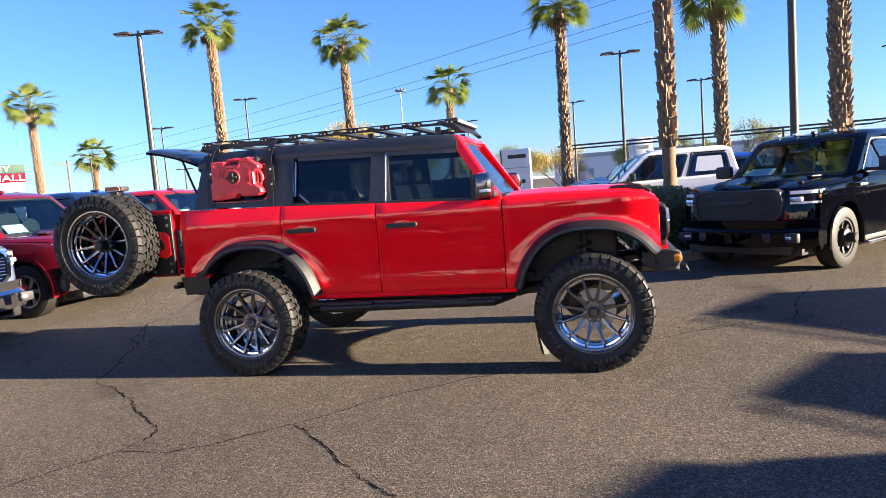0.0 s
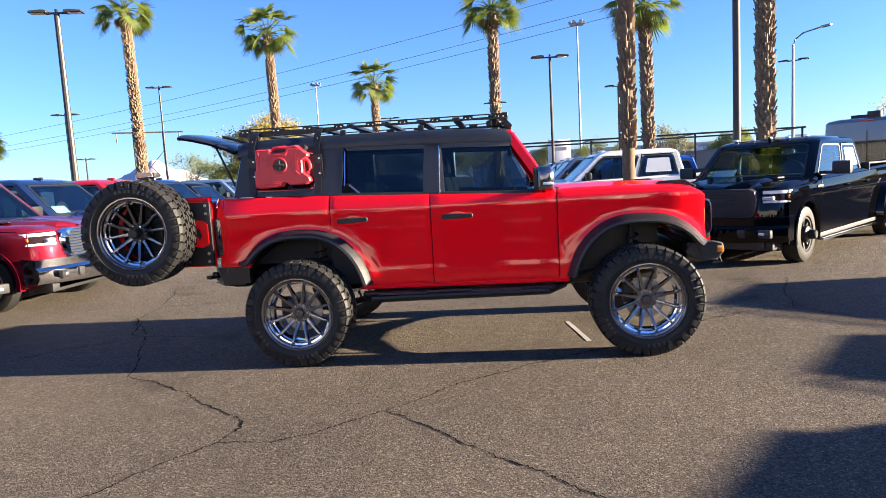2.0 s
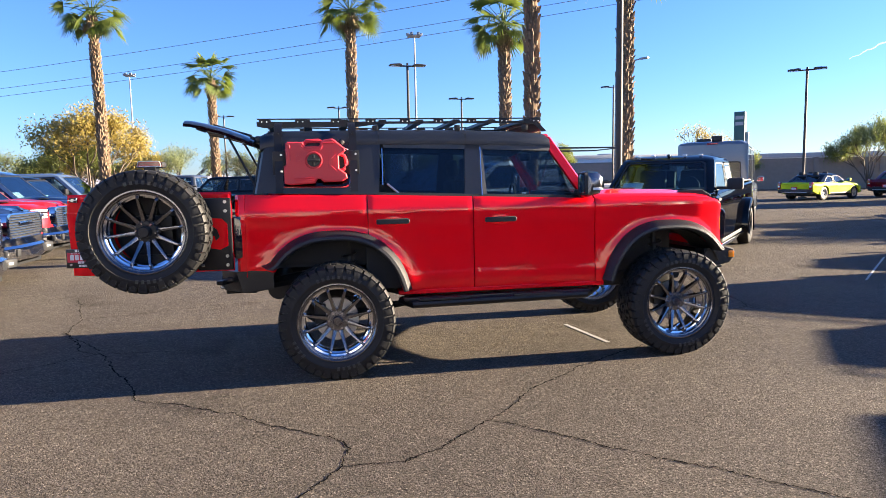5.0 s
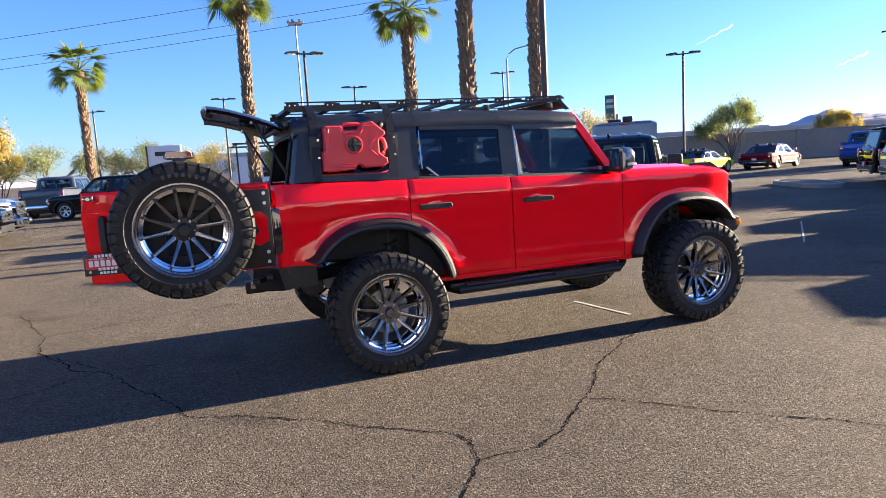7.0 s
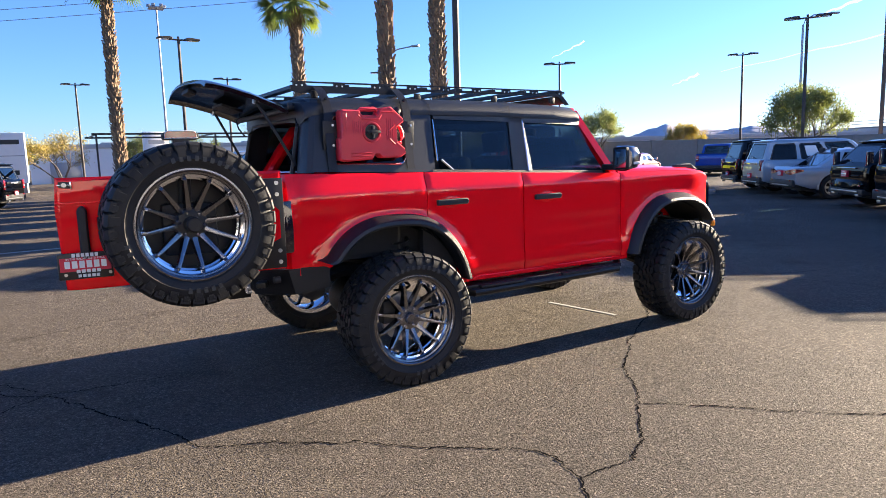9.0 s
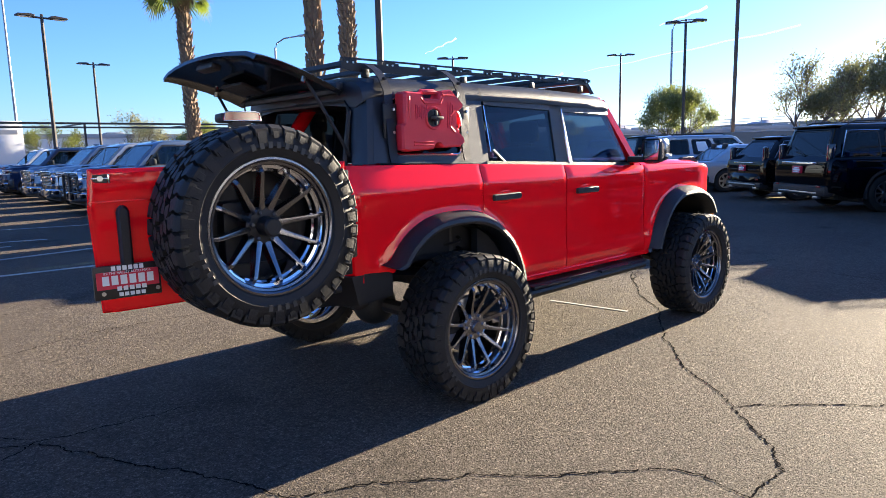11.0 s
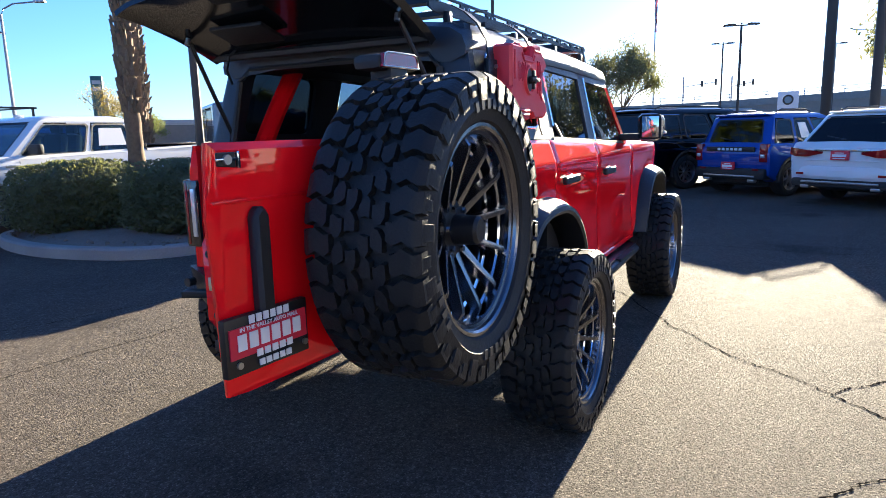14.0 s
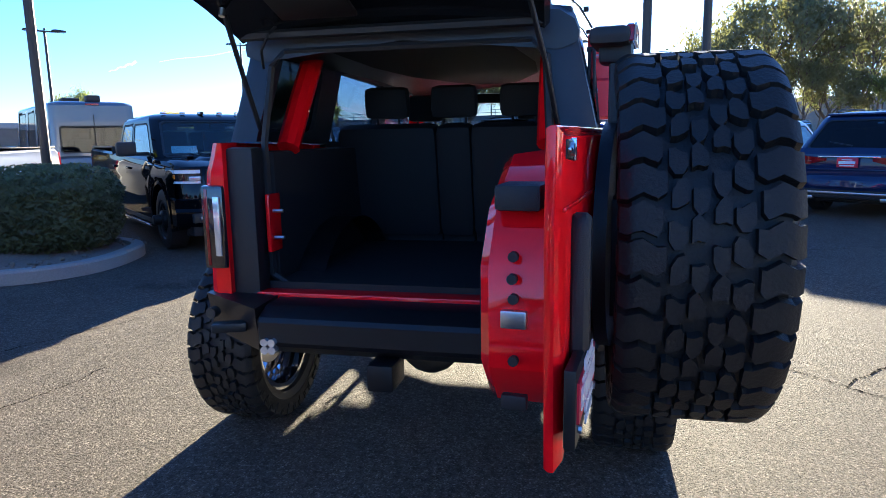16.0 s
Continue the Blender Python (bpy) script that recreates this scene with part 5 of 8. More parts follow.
    for uu in (-2.562, -1.738):
        bpart("window_edge_strip", tube([G(uu - 0.006, 1.40 if uu > -2 else 1.50, 0.010), G(uu, 1.80, 0.010)], 0.006, 5), CHROME)
    bpart("belt_moulding", loft([[G(u, z, o) for o, z in ((0.014, belt(u) - 0.012), (0.014, belt(u) + 0.020), (-0.02, belt(u) + 0.022), (-0.02, belt(u) - 0.012))] for u in (-2.62, -2.2, -1.6, -0.95)]), BLACK_PLASTIC)
    # A-pillar
    ap = bmesh.new()
    rings = []
    for f in (0, 0.25, 0.5, 0.75, 1.0):
        u = -0.80 + (-1.15 + 0.80) * f
        z = 1.35 + (1.885 - 1.35) * f
        hw = 0.755 + (0.625 - 0.755) * f
        rings.append([(u - 0.045, s * (hw + 0.004), z), (u + 0.035, s * (hw + 0.006), z), (u + 0.055, s * (hw - 0.02), z), (u + 0.05, s * (hw - 0.085), z), (u - 0.04, s * (hw - 0.06), z)])
    loft(rings, bm=ap)
    bpart("windshield_pillar", ap, RED)
    # mirror
    mir = bmesh.new()
    rings = []
    for yy, k in ((0.875, 0.80), (0.90, 1.0), (0.985, 1.0), (1.035, 0.86), (1.055, 0.55)):
        rings.append([(-0.865 + 0.075 * k * a, s * yy, 1.475 + 0.105 * k * b) for a, b in ((-1, -0.9), (-0.6, -1), (0.7, -0.8), (1, -0.2), (1, 0.5), (0.6, 0.95), (-0.6, 1), (-1, 0.85))])
    loft(rings, bm=mir)
    mm = bpart("side_mirror", mir, GUNMETAL, label="square side mirror with satin metal housing")
    bpart("mirror_lamp", box((-0.845, s * 1.058, 1.435), (0.085, 0.012, 0.020), 0.004), WHITE_PLASTIC, mm)
    bpart("mirror_rim", box((-0.940, s * 0.968, 1.478), (0.012, 0.150, 0.180), 0.02), BLACK_PLASTIC, mm)
    bpart("mirror_arm", box((-0.86, s * 0.82, 1.405), (0.13, 0.18, 0.05), 0.012), BLACK_PLASTIC, mm)
    bpart("mirror_glass", box((-0.949, s * 0.968, 1.478), (0.006, 0.122, 0.155), 0.002), CHROME, mm)
    # hardtop side behind the rear door
    tri_ = bmesh.new()
    quarter = [(-3.525, 1.455), (-2.600, 1.425), (-2.575, 1.86), (-3.44, 1.90)]
    corners = [(-3.39, 1.500), (-2.83, 1.490), (-2.82, 1.805), (-3.345, 1.825)]
    hole, outer = [], []
    for a in range(4):
        p0, p1, p2 = (Vector(corners[(a + k) % 4]) for k in (-1, 0, 1))
        e0, e1 = (p0 - p1).normalized() * 0.06, (p2 - p1).normalized() * 0.06
        for k in range(5):
            t = k / 4
            hole.append(tuple(p1 + e0 * (1 - t) ** 2 + e1 * t ** 2))
            o = Vector(quarter[a]) + (e0 * 0.1 * (2 - k) if k < 2 else e1 * 0.1 * (k - 2))
            outer.append(tuple(o))
    for o_, i_ in ((0.012, 0.012), (-0.03, -0.03)):
        loft([[G(*p, o_) for p in outer], [G(*p, i_) for p in hole]], caps=False, bm=tri_)
    loft([[G(*p, 0.012) for p in hole], [G(*p, -0.03) for p in hole]], caps=False, bm=tri_)
    loft([[G(*p, 0.012) for p in outer], [G(*p, -0.03) for p in outer]], caps=False, bm=tri_)
    bmesh.ops.remove_doubles(tri_, verts=tri_.verts, dist=1e-5)
    bpart("hardtop_side", tri_, HARDTOP, label="dark grey moulded hardtop side")
    bpart("quarter_window", gpanel(hole, 0.0, 0.008), GLASS_QUARTER)
    ring_pts = [Vector(G(*p, 0.014)) for p in hole + hole[:1]]
    bpart("quarter_window_trim", tube(ring_pts, 0.006, 5), CHROME)
    rp = bmesh.new()
    rings = []
    for f in (0, 0.3, 0.6, 0.85, 1.0):
        z = 1.45 + (1.93 - 1.45) * f
        u = -3.585 + 0.09 * f
        hw = 0.752 - (z - 1.40) * 0.225
        rings.append([(u + 0.07, s * (hw + 0.012), z), (u + 0.02, s * (hw + 0.006), z), (u, s * (hw - 0.03), z), (u, s * (hw - 0.12), z), (u + 0.07, s * (hw - 0.12), z)])
    loft(rings, bm=rp)
    bpart("hardtop_corner", rp, HARDTOP)
    # rear corner below the belt with tail light
    rc = bmesh.new()
    rings = []
    for z in (0.80, 0.95, 1.1, 1.25, 1.33, 1.40, 1.448):
        v = side_half(-3.66, z)
        rings.append([(-3.66, s * v, z), (-3.71, s * (v - 0.012), z), (-3.735, s * (v - 0.045), z), (-3.735, s * 0.69, z), (-3.62, s * 0.69, z)])
    loft(rings, bm=rc)
    bpart("rear_corner", rc, RED)
    tl = bpart("tail_light", box((-3.716, s * 0.741, 1.115), (0.074, 0.098, 0.335), 0.014), LENS_SMOKE, label="smoked upright tail light")
    bpart("light_bar", box((-3.754, s * 0.720, 1.12), (0.012, 0.028, 0.24), 0.004), LENS_CLEAR, tl)
    bpart("red_band", box((-3.746, s * 0.766, 1.115), (0.02, 0.014, 0.31), 0.004), LENS_RED, tl)
    bpart("jamb", box((-3.66, s * 0.635, 1.12), (0.10, 0.12, 0.62), 0.02), BLACK_PLASTIC)
    if s > 0:
        lp = bpart("striker_plate", box((-3.60, 0.555, 1.12), (0.10, 0.02, 0.24), 0.008), RED)
        for z0 in (1.06, 1.17):
            bpart("striker", tube([(-3.62, 0.545, z0), (-3.62, 0.50, z0)], 0.008, 8), SILVER_METAL, lp)
    # inner sport bar
    bar = tube([(-3.42, s * 0.56, 1.42), (-3.30, s * 0.555, 1.60), (-3.12, s * 0.55, 1.84)], 0.05, 10)
    bpart("sport_bar", bar, RED, label="red painted rear sport bar")

# hood, cowl, nose
rings = []
for u, z, hw, crown in ((-0.75, 1.352, 0.765, 0.05), (-0.6, 1.356, 0.77, 0.055), (-0.2, 1.350, 0.765, 0.06), (0.2, 1.342, 0.745, 0.055), (0.34, 1.325, 0.735, 0.05), (0.42, 1.285, 0.73, 0.035), (0.45, 1.235, 0.725, 0.01)):
    rings.append([(u, hw * a, z + (crown * k)) for a, k in ((-1, 0), (-0.97, 0.35), (-0.90, 0.62), (-0.78, 0.45), (-0.55, 0.5), (-0.45, 0.95), (0, 1.0), (0.45, 0.95), (0.55, 0.5), (0.78, 0.45), (0.90, 0.62), (0.97, 0.35), (1, 0))])
hood = loft(rings, close=False, caps=False)
hood_ob = bpart("hood", hood, RED)
for s in (-1, 1):
    bpart("trail_sight", prism([(0.06, 1.372), (0.10, 1.398), (0.30, 1.402), (0.40, 1.345), (0.38, 1.325), (0.20, 1.360)], s * 0.645, s * 0.690, bevel=0.006), BLACK_PLASTIC, hood_ob, "black fender-top sight")
bpart("cowl", box((-0.80, 0, 1.375), (0.14, 1.42, 0.04), 0.015), BLACK_PLASTIC)
bpart("nose_panel", box((0.445, 0, 1.07), (0.095, 1.49, 0.33), 0.025), BLACK_PLASTIC)
bpart("nose_cap", box((0.440, 0, 0.915), (0.115, 1.47, 0.085), 0.030), RED)
gr = bpart("grille", box((0.482, 0, 1.09), (0.03, 1.36, 0.24), 0.012), BLACK_PLASTIC, label="black front grille with round lamps")
for s in (-1, 1):
    bpart("headlight", disc((0.50, s * 0.545, 1.09), 0.105, 0.05, "x", 24), LENS_CLEAR, gr)
    bpart("side_marker", prism([(0.415, 1.00), (0.435, 0.955), (0.485, 0.95), (0.500, 0.99), (0.498, 1.19), (0.475, 1.225), (0.430, 1.225), (0.412, 1.19)], s * 0.66, s * 0.757, bevel=0.010), LENS_SMOKE)
    bpart("amber_marker", box((0.430, s * 0.757, 1.10), (0.022, 0.010, 0.12), 0.004), LENS_AMBER)
for k in range(6):
    bpart("grille_bar", box((0.50, 0, 1.0 + 0.035 * k), (0.012, 0.84, 0.012)), BLACK_STEEL, gr)
fb = prism([(0.30, 0.86), (0.53, 0.875), (0.60, 0.84), (0.60, 0.74), (0.54, 0.70), (0.36, 0.68), (0.30, 0.74)], -0.60, 0.60, bevel=0.012)
for s in (-1, 1):
    loft([[(0.30, s * 0.60, 0.86), (0.59, s * 0.60, 0.86), (0.59, s * 0.60, 0.70), (0.30, s * 0.60, 0.70)], [(0.30, s * 0.745, 0.87), (0.50, s * 0.745, 0.87), (0.50, s * 0.745, 0.75), (0.30, s * 0.745, 0.75)]], bm=fb)
fbo = bpart("front_bumper", fb, BLACK_STEEL, label="black steel winch bumper")
for s in (-1, 1):
    # end plate takes a lighter metal that stands in for sun on black steel
    bpart("bumper_end_plate", prism([(0.28, 0.80), (0.32, 0.872), (0.50, 0.888), (0.585, 0.866), (0.60, 0.80), (0.55, 0.735), (0.44, 0.715), (0.34, 0.745)], s * 0.715, s * 0.758, bevel=0.010), DARK_METAL, fbo, "steel bumper end plate, paler as if sunlit")
    bpart("cube_lamp", box((0.560, s * 0.745, 0.815), (0.055, 0.05, 0.06), 0.010), LENS_AMBER, fbo, "amber cube lamp")
    bpart("tow_hook", tube([(0.55, s * 0.42, 0.72), (0.66, s * 0.42, 0.71), (0.68, s * 0.42, 0.66), (0.60, s * 0.42, 0.65)], 0.016, 8), BLACK_STEEL, fbo)
# windshield
ws = loft([[(-0.79, 0.70, 1.37), (-0.79, -0.70, 1.37), (-1.135, -0.57, 1.87), (-1.135, 0.57, 1.87)], [(-0.80, 0.70, 1.366), (-0.80, -0.70, 1.366), (-1.145, -0.57, 1.866), (-1.145, 0.57, 1.866)]])
bpart("windshield", ws, GLASS_MID)
bpart("windshield_header", box((-1.15, 0, 1.885), (0.08, 1.20, 0.05), 0.015), RED)
# roof
rings = []
for u, dz in ((-3.53, -0.03), (-3.48, -0.006), (-3.30, 0.004), (-2.6, 0.008), (-2.0, 0.004), (-1.4, -0.014), (-1.17, -0.03), (-1.12, -0.05)):
    rings.append([(u, y, z + dz) for y, z in ((-0.668, 1.825), (-0.672, 1.86), (-0.655, 1.905), (-0.60, 1.94), (-0.45, 1.957), (0, 1.965), (0.45, 1.957), (0.60, 1.94), (0.655, 1.905), (0.672, 1.86), (0.668, 1.825), (0.60, 1.80), (0, 1.86), (-0.60, 1.80))])
roof = bpart("hardtop_roof", loft(rings), HARDTOP, label="dark grey moulded hardtop roof", sharp=50)
for u in (-1.86, -2.585):
    seam = loft([[(u - 0.006, y, z + 0.003) for y, z in ((-0.675, 1.83), (-0.676, 1.862), (-0.66, 1.91), (-0.60, 1.948), (0, 1.974), (0.60, 1.948), (0.66, 1.91), (0.676, 1.862))], [(u + 0.006, y, z + 0.003) for y, z in ((-0.675, 1.83), (-0.676, 1.862), (-0.66, 1.91), (-0.60, 1.948), (0, 1.974), (0.60, 1.948), (0.66, 1.91), (0.676, 1.862))]], close=False, caps=False)
    bpart("roof_seam", seam, PLATE_BLACK, roof)
# rear frame of the hardtop
bpart("rear_header", prism([(-3.53, 1.83), (-3.50, 1.90), (-3.38, 1.92), (-3.38, 1.83)], -0.60, 0.60, bevel=0.008), HARDTOP)
bpart("rear_spoiler_strip", box((-3.555, -0.02, 1.895), (0.05, 0.95, 0.05), 0.012), HARDTOP)
seal = bmesh.new()
tube([(-3.60, 0.57, 0.90), (-3.60, 0.575, 1.45), (-3.54, 0.555, 1.75), (-3.52, 0.50, 1.81), (-3.52, -0.50, 1.81), (-3.54, -0.555, 1.75), (-3.60, -0.575, 1.45), (-3.60, -0.57, 0.90), (-3.60, -0.50, 0.86), (-3.60, 0.50, 0.86), (-3.60, 0.57, 0.90)], 0.016, 6, seal)
bpart("weather_seal", seal, BLACK_PLASTIC)
bpart("rear_sill", box((-3.66, 0, 0.815), (0.10, 1.30, 0.07), 0.012), RED)
# engine and skid plates under the hood and floor
bpart("engine_block", box((-0.25, 0, 0.80), (0.75, 0.95, 0.55), 0.04), DARK_METAL)
bpart("skid_plate", box((-1.55, 0, 0.52), (1.3, 0.85, 0.10), 0.03), DARK_METAL)
# cargo room and seats
bpart("cargo_floor", box((-2.85, 0, 0.86), (1.55, 1.30, 0.03)), INTERIOR)
bpart("cabin_floor", box((-1.4, 0, 0.72), (1.7, 1.40, 0.04)), INTERIOR)
for s in (-1, 1):
    bpart("cargo_side_trim", box((-3.05, s * 0.60, 1.13), (1.05, 0.10, 0.56), 0.02), INTERIOR)
bpart("firewall", box((-0.72, 0, 1.02), (0.08, 1.36, 0.60), 0.02), INTERIOR)
dash = bpart("dashboard", prism([(-1.02, 1.12), (-0.80, 1.08), (-0.80, 1.36), (-0.95, 1.36), (-1.04, 1.27)], -0.68, 0.68, bevel=0.015), INTERIOR)
swm = lathe([(0.165, 0.0), (0.185, 0.012), (0.185, -0.012)], 24, None, True)
bmesh.ops.rotate(swm, verts=swm.verts, cent=(0, 0, 0), matrix=Matrix.Rotation(radians(65), 3, "Z"))
bmesh.ops.translate(swm, verts=swm.verts, vec=(-1.16, 0.36, 1.30))
bpart("steering_wheel", swm, INTERIOR, dash)
def seat(u, v, wide):
    b = bmesh.new()
    box((u + 0.12, v, 0.90), (0.52, wide, 0.18), 0.05, b)
    box((u - 0.17, v, 1.22), (0.16, wide, 0.62), 0.05, b, Matrix.Rotation(radians(-10), 4, "Y"))
    return b
for u, v, wide in ((-1.55, -0.36, 0.5), (-1.55, 0.36, 0.5), (-2.35, -0.37, 0.56), (-2.35, 0.37, 0.56), (-2.35, 0.0, 0.20)):
    so = bpart("seat", seat(u, v, wide), INTERIOR)
    hr = bmesh.new()
    box((u - 0.235, v, 1.64), (0.09, 0.25, 0.17), 0.04, hr, Matrix.Rotation(radians(-8), 4, "Y"))
    for k in (-0.06, 0.06):
        tube([(u - 0.22, v + k, 1.5), (u - 0.235, v + k, 1.6)], 0.007, 6, hr)
    bpart("headrest", hr, INTERIOR, so)
bpart("inside_mirror", box((-1.13, 0.02, 1.73), (0.04, 0.24, 0.07), 0.015), INTERIOR)
bpart("headliner", box((-2.35, 0, 1.835), (2.3, 1.15, 0.02)), INTERIOR)
# rear bumper
rb = prism([(-3.62, 0.835), (-3.82, 0.83), (-3.90, 0.79), (-3.90, 0.69), (-3.80, 0.63), (-3.62, 0.62)], -0.50, 0.50, bevel=0.012)
for s in (-1, 1):
    loft([[(-3.55, s * 0.50, 0.845), (-3.90, s * 0.50, 0.83), (-3.88, s * 0.50, 0.66), (-3.55, s * 0.50, 0.66)], [(-3.46, s * 0.80, 0.85), (-3.74, s * 0.80, 0.845), (-3.70, s * 0.80, 0.68), (-3.46, s * 0.80, 0.70)]], bm=rb)
rbo = bpart("rear_bumper", rb, BLACK_STEEL, label="black steel rear bumper with cut-out ends", sharp=20)
for s in (-1, 1):
    pod = bmesh.new()
    for a in (-0.015, 0.015):
        for b in (-0.015, 0.015):
            disc((-3.905, s * 0.445 + a, 0.690 + b), 0.0155, 0.03, "x", 12, pod)
    bpart("reverse_lamp", pod, LENS_CLEAR, rbo, "clear cube reverse lamp")
    bpart("bumper_cutout", box((-3.865, s * 0.63, 0.745), (0.06, 0.13, 0.035), 0.006, None, Matrix.Rotation(s * radians(24), 4, "Z")), PLATE_BLACK, rbo)
    bpart("bumper_bolt", disc((-3.80, s * 0.74, 0.78), 0.022, 0.04, "x", 12), DARK_METAL, rbo)
bpart("hitch_receiver", box((-3.86, 0, 0.60), (0.16, 0.10, 0.10), 0.012), BLACK_STEEL, rbo)
# chassis
ch = bmesh.new()
for s in (-1, 1):
    tube([(-3.7, s * 0.42, 0.66), (-3.2, s * 0.42, 0.74), (-2.7, s * 0.42, 0.66), (-2.3, s * 0.45, 0.56), (-0.7, s * 0.45, 0.56), (-0.3, s * 0.42, 0.68), (0.4, s * 0.42, 0.72)], 0.055, 6, ch)
for u in (-3.4, -2.4, -1.5, -0.7, 0.2):
    tube([(u, -0.44, 0.60), (u, 0.44, 0.60)], 0.04, 6, ch)
bpart("chassis_frame", ch, BLACK_STEEL)
ax = bmesh.new()
tube([(REAR_AX, -0.85, 0.44), (REAR_AX, 0.85, 0.44)], 0.05, 10, ax)
bmesh.ops.create_uvsphere(ax, u_segments=16, v_segments=10, radius=0.16, matrix=Matrix.Translation((REAR_AX, 0.05, 0.44)))
bpart("rear_axle", ax, DARK_METAL)
for s in (-1, 1):
    bpart("control_arm", tube([(FRONT_AX - 0.15, s * 0.40, 0.52), (FRONT_AX, s * 0.84, 0.40)], 0.035, 8), BLACK_STEEL)
    bpart("upper_arm", tube([(FRONT_AX, s * 0.42, 0.82), (FRONT_AX, s * 0.80, 0.72)], 0.024, 8), BLACK_STEEL)
    bpart("drive_shaft", tube([(FRONT_AX, s * 0.1, 0.52), (FRONT_AX, s * 0.82, 0.44)], 0.022, 8), DARK_METAL)
    for uu in (FRONT_AX - 0.05, REAR_AX + 0.12):
        coil = [(uu + 0.055 * math.cos(k * 0.7), s * 0.66 + 0.055 * math.sin(k * 0.7), 0.55 + k * 0.0075) for k in range(58)]
        bpart("coil_spring", tube(coil, 0.010, 5), BLACK_STEEL)
        bpart("shock_absorber", tube([(uu, s * 0.66, 0.46), (uu, s * 0.63, 1.04)], 0.022, 10), DARK_METAL)
    bpart("trailing_link", tube([(REAR_AX, s * 0.55, 0.40), (REAR_AX + 0.75, s * 0.50, 0.50)], 0.03, 8), BLACK_STEEL)
bpart("transmission", box((-1.2, 0, 0.60), (1.3, 0.40, 0.26), 0.06), DARK_METAL)
bpart("fuel_tank", box((-2.3, 0.25, 0.62), (0.7, 0.42, 0.22), 0.05), BLACK_PLASTIC)
bpart("exhaust", tube([(-1.5, -0.25, 0.55), (-2.3, -0.28, 0.56), (-2.75, -0.30, 0.72), (-3.25, -0.28, 0.70), (-3.55, -0.30, 0.62)], 0.035, 10), DARK_METAL)
bpart("muffler", tube([(-3.45, -0.45, 0.64), (-3.45, 0.35, 0.64)], 0.09, 14), DARK_METAL)
# wheels
for u in (REAR_AX, FRONT_AX):
    reach = 1.09 if u == REAR_AX else 1.06
    big_wheel(car, pose(u - CAR_X, -reach + TYRE_HALF, TYRE_R))
    big_wheel(car, pose(u - CAR_X, reach + 0.06 - TYRE_HALF, TYRE_R, 0, 0, 180))

# swing gate, opened along the car's right side, with the spare
GATE = pose(-3.73 - CAR_X, -0.765, 0, 0, 0, 180 - 5.6)   # local x runs from the hinge to the free edge, local -y faces the car's middle
g = bmesh.new()
# outer skin is local +y side
prof = [(0.02, 0.86), (1.00, 0.85), (1.17, 0.85), (1.235, 0.855), (1.255, 1.30), (1.24, 1.475), (0.02, 1.475)]
loft([[(x, 0.018, z) for x, z in inset(prof, 0.006)], [(x, 0.026, z) for x, z in prof], [(x, 0.036, z) for x, z in prof], [(x, 0.05, z) for x, z in inset(prof, 0.025)]], bm=g)
gate = part("tailgate", g, RED, car, "red swing-out tailgate standing open", GATE)
inner = [(0.05, 0.92), (0.9, 0.86), (1.10, 0.93), (1.17, 1.02), (1.17, 1.22), (1.10, 1.33), (0.95, 1.42), (0.05, 1.42)]
part("inner_panel", loft([[(x, 0.02, z) for x, z in inner], [(x, -0.10, z) for x, z in inner], [(x, -0.12, z) for x, z in inset(inner, 0.02)]]), RED, gate)
part("inner_trim", prism(inset(inner, 0.07), -0.135, -0.115), INTERIOR, gate)
for x, z in ((1.19, 1.04), (1.19, 1.16), (1.20, 1.20), (1.19, 1.24)):
    part("gate_plug", disc((x - 0.012, -0.05, z), 0.010, 0.012, "x", 10), BLACK_PLASTIC, gate)
part("gate_latch", box((1.172, -0.05, 1.12), (0.02, 0.05, 0.035), 0.004), SILVER_METAL, gate)
part("gate_bumper", box((1.10, -0.05, 1.345), (0.10, 0.09, 0.05), 0.01), BLACK_PLASTIC, gate)
part("lower_latch", box((1.168, -0.05, 0.955), (0.02, 0.05, 0.03), 0.004), BLACK_PLASTIC, gate)
part("gate_handle", prism([(1.10, 1.02), (1.15, 1.02), (1.15, 1.30), (1.125, 1.325), (1.10, 1.30)], 0.045, 0.085, bevel=0.01), BLACK_PLASTIC, gate, "black tailgate grab handle")
badge = part("gate_emblem", prism([(1.17, 1.415), (1.225, 1.42), (1.225, 1.452), (1.17, 1.452)], 0.046, 0.054, bevel=0.002), PLATE_BLACK, gate, "small dark emblem with a chrome bar")
part("emblem_bar", box((1.198, 0.057, 1.435), (0.066, 0.006, 0.007), 0.002), CHROME, badge)
part("emblem_shield", disc((1.198, 0.057, 1.435), 0.012, 0.008, "y", 10), SILVER_METAL, badge)
part("emblem_edge", box((1.165, 0.054, 1.434), (0.008, 0.012, 0.04), 0.002), CHROME, badge)
part("gate_crease", box((0.65, 0.053, 1.335), (1.2, 0.006, 0.008), 0.002), RED, gate)
# hinge side black plates
hp = part("hinge_plate", box((0.155, 0.062, 1.15), (0.27, 0.03, 0.56), 0.01), BLACK_STEEL, gate, "black steel hinge plate with red inset")
part("plate_inset", prism([(0.05, 1.06), (0.11, 1.03), (0.22, 1.05), (0.25, 1.09), (0.25, 1.25), (0.20, 1.28), (0.09, 1.27), (0.05, 1.23)], 0.074, 0.082), RED, hp)
part("inset_emblem", prism([(0.11, 1.13), (0.14, 1.10), (0.15, 1.14), (0.18, 1.13), (0.19, 1.18), (0.16, 1.21), (0.13, 1.19)], 0.080, 0.086), BLACK_STEEL, hp, "small black emblem")
